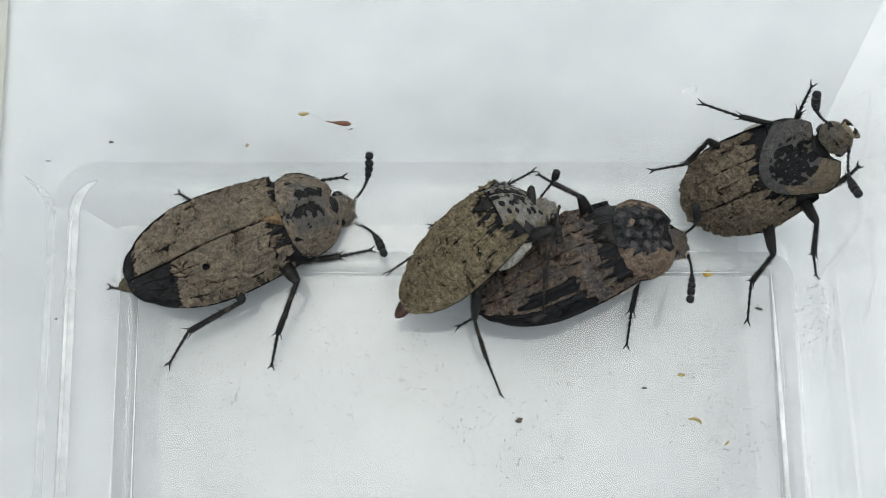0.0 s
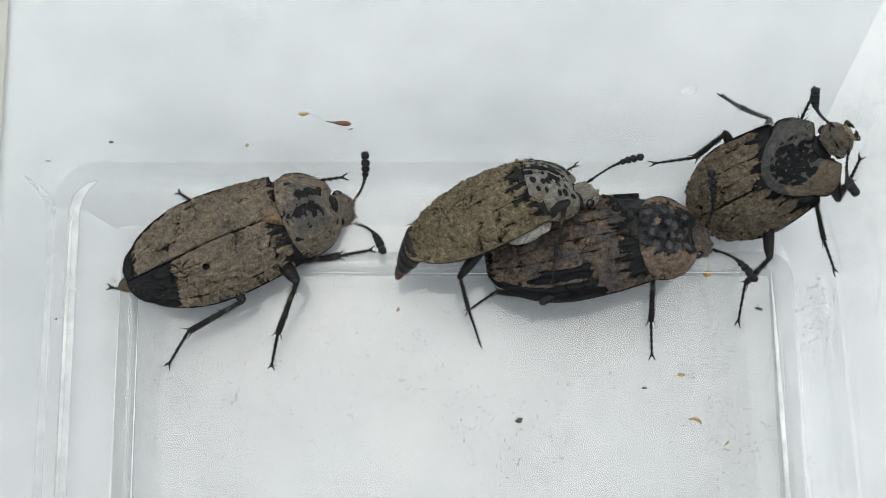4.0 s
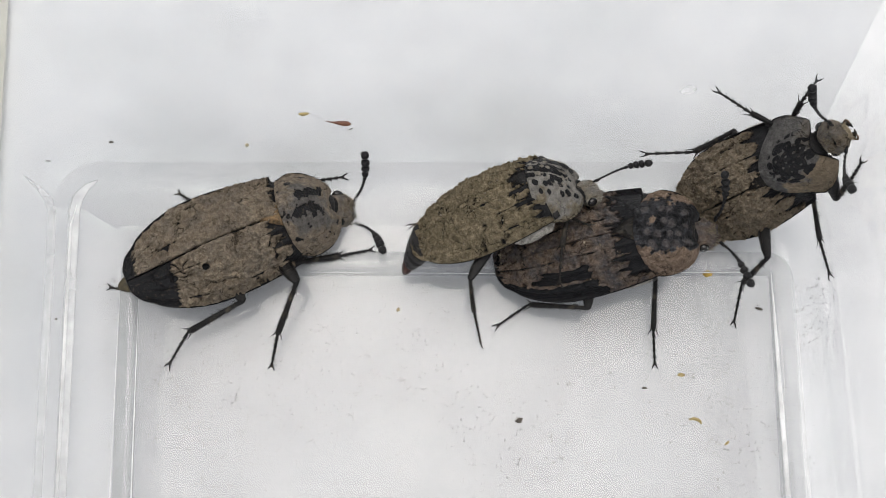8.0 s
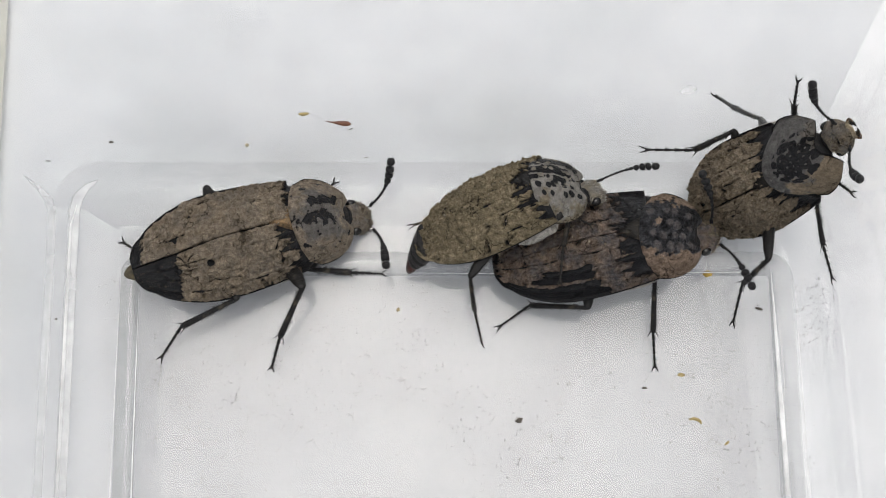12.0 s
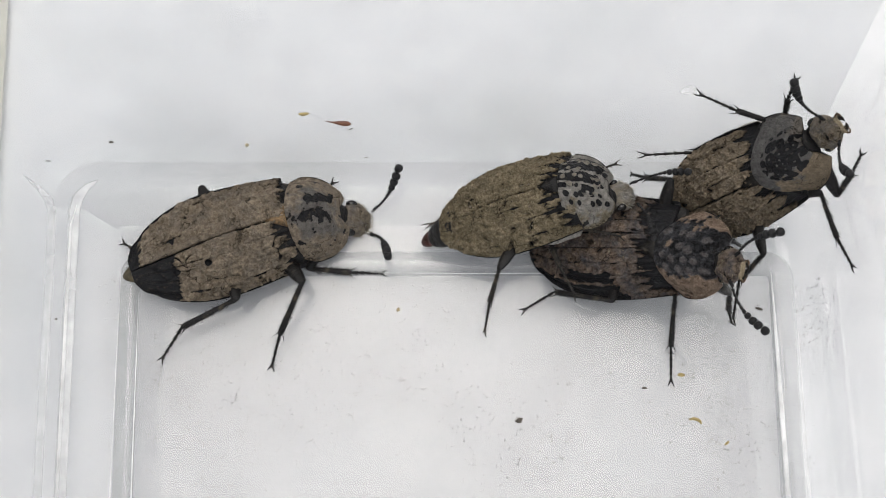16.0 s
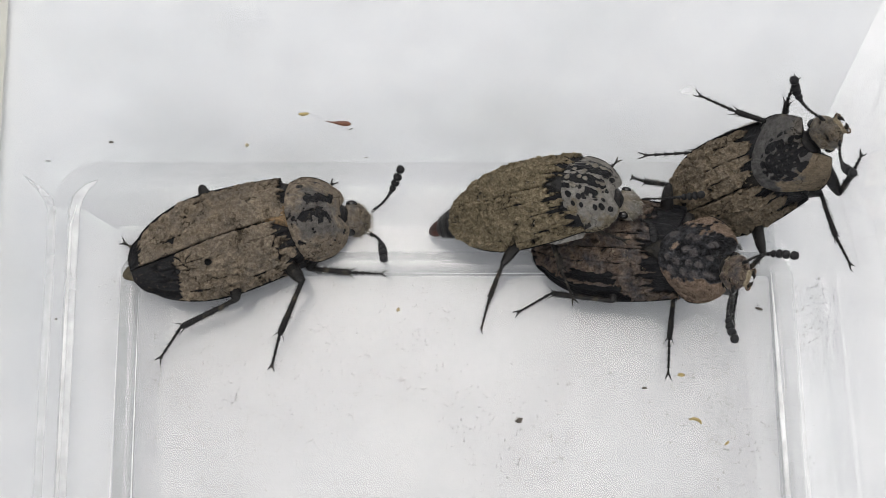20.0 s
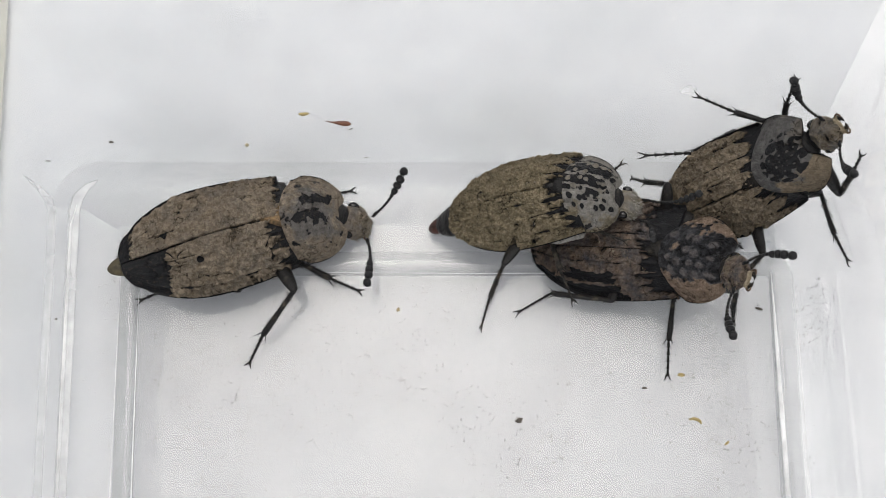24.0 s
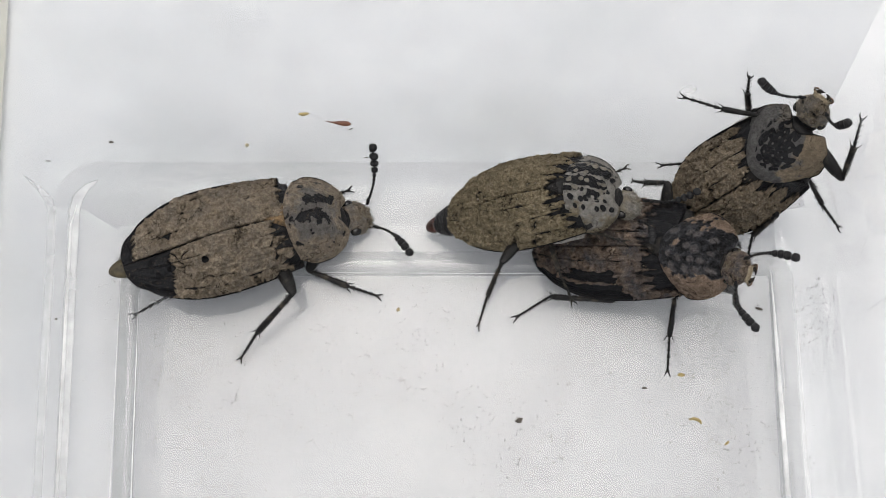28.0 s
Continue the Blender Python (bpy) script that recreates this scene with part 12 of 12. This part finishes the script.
    walk(pd["LHt"], [(0, pose(-0.001695, 0.003846, 0.001988, 0, -0.6, 177.5)), (0.5, pose(-0.001643, 0.003767, 0.00195, 0, 0.4, 178.5)), (1, pose(-0.001527, 0.003741, 0.001917, 0, -1.3, 176.8)), (1.5, pose(-0.001596, 0.003813, 0.001934, 0, -3.1, 177.9)), (2.5, pose(-0.001524, 0.003751, 0.001914, 0, -1.8, 176.8)), (3, pose(-0.001473, 0.003702, 0.001887, 0, -1.7, 176.9)), (3.5, pose(-0.001311, 0.003795, 0.001649, 0, -5.9, 174.3)), (5.5, pose(-0.001053, 0.003682, 0.000771, 0, -27.63, 159.3)), (6, pose(-0.000914, 0.003434, 0.000725, 0, -28.09, 156.7)), (6.5, pose(-0.001167, 0.003374, 0.000387, 0, -30.79, 155.9)), (7, pose(-0.001016, 0.003335, 0.000469, 0, -27.4, 156.7)), (7.5, pose(-0.001084, 0.003371, 0.000323, 0, -27.49, 157.1)), (8, pose(-0.001037, 0.003342, 0.00026, 0, -26.71, 158.4)), (9, pose(-0.001004, 0.003425, 0.000453, 0, -25.09, 159.4)), (10, pose(-0.001334, 0.003511, 0.000494, 0, -27.3, 161.7)), (10.5, pose(-0.001291, 0.003679, 0.000585, 0, -27.39, 162.3)), (11, pose(-0.001459, 0.003646, 0.000705, 0, -27.98, 162.8)), (11.5, pose(-0.000919, 0.003473, 0.000949, 0, -26.01, 159.3)), (12, pose(-0.00076, 0.003611, 0.001322, 0, -27.4, 156.8)), (12.5, pose(-0.002183, 0.003169, -0.000568, 0, -41.63, 151.3)), (14.5, pose(-0.001825, 0.003007, -0.000825, 0, -37.78, 156.2)), (15.5, pose(-0.001835, 0.003012, -0.000839, 0, -37.82, 156.4)), (16, pose(-0.00177, 0.002878, -0.001067, 0, -37.09, 155.8)), (17, pose(-0.001725, 0.002923, -0.000862, 0, -38.03, 155.1)), (17.5, pose(-0.001775, 0.002878, -0.001072, 0, -37.14, 156)), (18, pose(-0.001868, 0.002792, -0.00104, 0, -37.59, 156.2)), (20, pose(-0.001853, 0.002882, -0.00112, 0, -37.05, 157.2)), (20.5, pose(-0.001773, 0.002897, -0.001141, 0, -36.68, 157.6)), (21, pose(-0.001733, 0.002908, -0.001211, 0, -36.01, 157)), (23.5, pose(-0.001774, 0.002772, -0.001233, 0, -35.88, 156.9)), (24, pose(-0.001775, 0.002938, -0.001187, 0, -36.51, 157.2)), (24.5, pose(-0.001916, 0.002886, -0.001221, 0, -36.95, 157.3)), (25, pose(-0.002031, 0.00297, -0.00133, 0, -36.42, 155.1)), (25.5, pose(-0.00095, 0.003699, 0.001832, 0, -14.9, 164.4)), (26, pose(-0.000485, 0.002899, 0.001173, 0, -13.8, 162)), (26.5, pose(-0.000427, 0.001893, 0.000788, 0, -2.3, 158.9)), (27, pose(-0.000462, 0.00219, 0.000918, 0, -2.8, 163.6)), (27.5, pose(-0.000469, 0.00231, 0.000847, 0, -2.9, 164.5)), (28, pose(-0.000471, 0.0023, 0.000889, 0, -4.5, 165))])
    walk(pd["RHf"], [(0, pose(-0.002251, -0.00198, 0.00081, 0, -41.59, -87.41)), (0.5, pose(-0.00225, -0.001986, 0.000815, 0, -41.61, -87.31)), (1, pose(-0.002271, -0.001957, 0.000798, 0, -42.51, -90.92)), (1.5, pose(-0.002271, -0.001957, 0.000798, 0, -42.51, -90.92)), (2, pose(-0.002275, -0.00196, 0.000802, 0, -42.53, -91.65)), (3.5, pose(-0.002277, -0.001946, 0.00079, 0, -42.75, -92.02)), (5.5, pose(-0.002284, -0.001939, 0.000786, 0, -42.89, -93.52)), (6, pose(-0.002284, -0.001939, 0.000786, 0, -42.89, -93.52)), (6.5, pose(-0.002291, -0.001981, 0.000819, 0, -42.28, -94.32)), (7.5, pose(-0.002294, -0.001974, 0.000813, 0, -42.4, -94.99)), (8, pose(-0.002271, -0.001955, 0.000769, 0, -39.53, -90.91)), (8.5, pose(-0.002292, -0.00196, 0.000803, 0, -42.63, -94.73)), (9.5, pose(-0.002288, -0.001987, 0.000824, 0, -42.31, -93.75)), (10, pose(-0.002295, -0.002014, 0.000848, 0, -42.2, -94.6)), (10.5, pose(-0.0023, -0.001968, 0.000812, 0, -42.73, -96)), (11, pose(-0.002313, -0.002035, 0.000869, 0, -42.3, -96.87)), (11.5, pose(-0.002314, -0.00204, 0.000871, 0, -42.06, -96.97)), (12, pose(-0.0023, -0.002026, 0.00086, 0, -42.26, -95.19)), (12.5, pose(-0.002338, -0.002051, 0.000916, 0, -44.46, -100.1)), (14.5, pose(-0.002276, -0.001938, 0.000754, 0, -39.51, -92)), (15, pose(-0.002276, -0.001938, 0.000754, 0, -39.51, -92)), (15.5, pose(-0.00227, -0.001913, 0.000736, 0, -39.84, -90.94)), (16, pose(-0.002249, -0.001901, 0.000704, 0, -36.72, -86.12)), (16.5, pose(-0.002249, -0.001901, 0.000704, 0, -36.72, -86.12)), (17, pose(-0.002247, -0.001894, 0.00072, 0, -39.69, -85.54)), (17.5, pose(-0.002249, -0.001901, 0.000704, 0, -36.72, -86.12)), (18, pose(-0.002249, -0.001925, 0.000744, 0, -39.5, -86.53)), (19, pose(-0.002245, -0.001903, 0.000706, 0, -36.69, -85.35)), (20.5, pose(-0.002245, -0.001891, 0.000698, 0, -36.86, -85.08)), (21, pose(-0.002247, -0.00186, 0.000677, 0, -37.24, -84.96)), (23.5, pose(-0.00224, -0.001893, 0.000698, 0, -36.7, -83.99)), (24, pose(-0.002247, -0.001861, 0.000677, 0, -37.19, -84.78)), (24.5, pose(-0.002246, -0.001892, 0.000698, 0, -36.77, -85.37)), (25, pose(-0.002258, -0.001892, 0.00072, 0, -40.03, -88.12)), (25.5, pose(-0.002288, -0.001541, 0.000354, 0, -55.71, -78.61)), (26, pose(-0.002894, -0.001073, -0.000116, 0, -36.55, -42.49)), (26.5, pose(-0.002858, -0.000991, 0.000035, 0, -28.52, -48)), (27, pose(-0.00277, -0.001049, -0.000052, 0, -35.95, -49.91)), (27.5, pose(-0.00278, -0.001014, -0.000014, 0, -32.97, -50.96)), (28, pose(-0.002837, -0.001035, 0.000028, 0, -30.2, -47.03))])
    walk(pd["RHt"], [(0, pose(-0.002136, -0.00452, 0.003067, 0, -7.2, -146.1)), (0.5, pose(-0.002131, -0.004524, 0.003072, 0, -8.8, -147.2)), (1, pose(-0.002311, -0.004463, 0.003095, 0, -6.9, -150.1)), (1.5, pose(-0.002311, -0.004463, 0.003095, 0, -6.9, -150.1)), (2, pose(-0.002347, -0.004464, 0.003099, 0, -6.6, -150.3)), (3.5, pose(-0.002365, -0.00444, 0.003097, 0, -5.9, -150.7)), (5.5, pose(-0.002437, -0.004425, 0.0031, 0, -4.9, -151.4)), (6, pose(-0.002437, -0.004425, 0.0031, 0, -4.9, -151.4)), (6.5, pose(-0.002481, -0.004489, 0.003106, 0, -5, -150.2)), (7.5, pose(-0.002513, -0.004474, 0.003105, 0, -4.5, -150.7)), (8, pose(-0.002313, -0.004577, 0.002932, 0, -5.3, -150.6)), (8.5, pose(-0.002498, -0.004453, 0.003105, 0, -4.4, -151)), (9.5, pose(-0.002453, -0.004495, 0.003112, 0, -6.1, -150.4)), (10, pose(-0.002497, -0.004524, 0.003131, 0, -7.5, -151.1)), (10.5, pose(-0.002561, -0.00445, 0.003118, 0, -5.1, -152.4)), (11, pose(-0.002613, -0.004531, 0.003157, 0, -8.3, -152.7)), (11.5, pose(-0.00262, -0.004545, 0.003148, 0, -7.5, -151.9)), (12, pose(-0.002528, -0.004531, 0.003146, 0, -8.5, -151.9)), (12.5, pose(-0.002762, -0.004439, 0.003297, 0, -6.3, -150.4)), (14.5, pose(-0.002368, -0.004558, 0.002916, 0, -0.5, -148.2)), (15, pose(-0.002368, -0.004558, 0.002916, 0, -0.5, -148.2)), (15.5, pose(-0.002313, -0.004523, 0.002914, 0, -0.3, -148.1)), (16, pose(-0.002064, -0.004619, 0.002736, 0, -3.2, -148.4)), (16.5, pose(-0.002064, -0.004619, 0.002736, 0, -3.2, -148.4)), (17, pose(-0.002043, -0.004502, 0.002891, 0, -4.7, -147.9)), (17.5, pose(-0.002064, -0.004619, 0.002736, 0, -3.2, -148.4)), (18, pose(-0.002091, -0.004543, 0.002906, 0, -3.3, -146.1)), (19, pose(-0.002024, -0.00462, 0.002737, 0, -3.3, -147.6)), (20.5, pose(-0.002012, -0.004601, 0.002737, 0, -2.5, -147.2)), (21, pose(-0.00201, -0.004555, 0.002733, 0, -1.3, -147.5)), (23.5, pose(-0.001955, -0.004603, 0.00273, 0, -3.5, -146.9)), (24, pose(-0.002, -0.004557, 0.002732, 0, -1.8, -147.7)), (24.5, pose(-0.002027, -0.004606, 0.002733, 0, -3.5, -148.3)), (25, pose(-0.002173, -0.004493, 0.002906, 0, -5.5, -151.2)), (25.5, pose(-0.001909, -0.003418, 0.003162, 0, 0.4, -154.1)), (26, pose(-0.00088, -0.002917, 0.001908, 0, 12.9, -155.3)), (26.5, pose(-0.000859, -0.00321, 0.001657, 0, 7.8, -160.3)), (27, pose(-0.000998, -0.003155, 0.001943, 0, 7.5, -160.9)), (27.5, pose(-0.000984, -0.003229, 0.001835, 0, 9, -161)), (28, pose(-0.000834, -0.003185, 0.001737, 0, 4.2, -159.5))])
    walk(pd["tail"], [(0, pose(-0.00618, 0, 0.001545, 0, 0, 0)), (28, pose(-0.00618, 0, 0.001545, 0, 0, 0))])


motions()
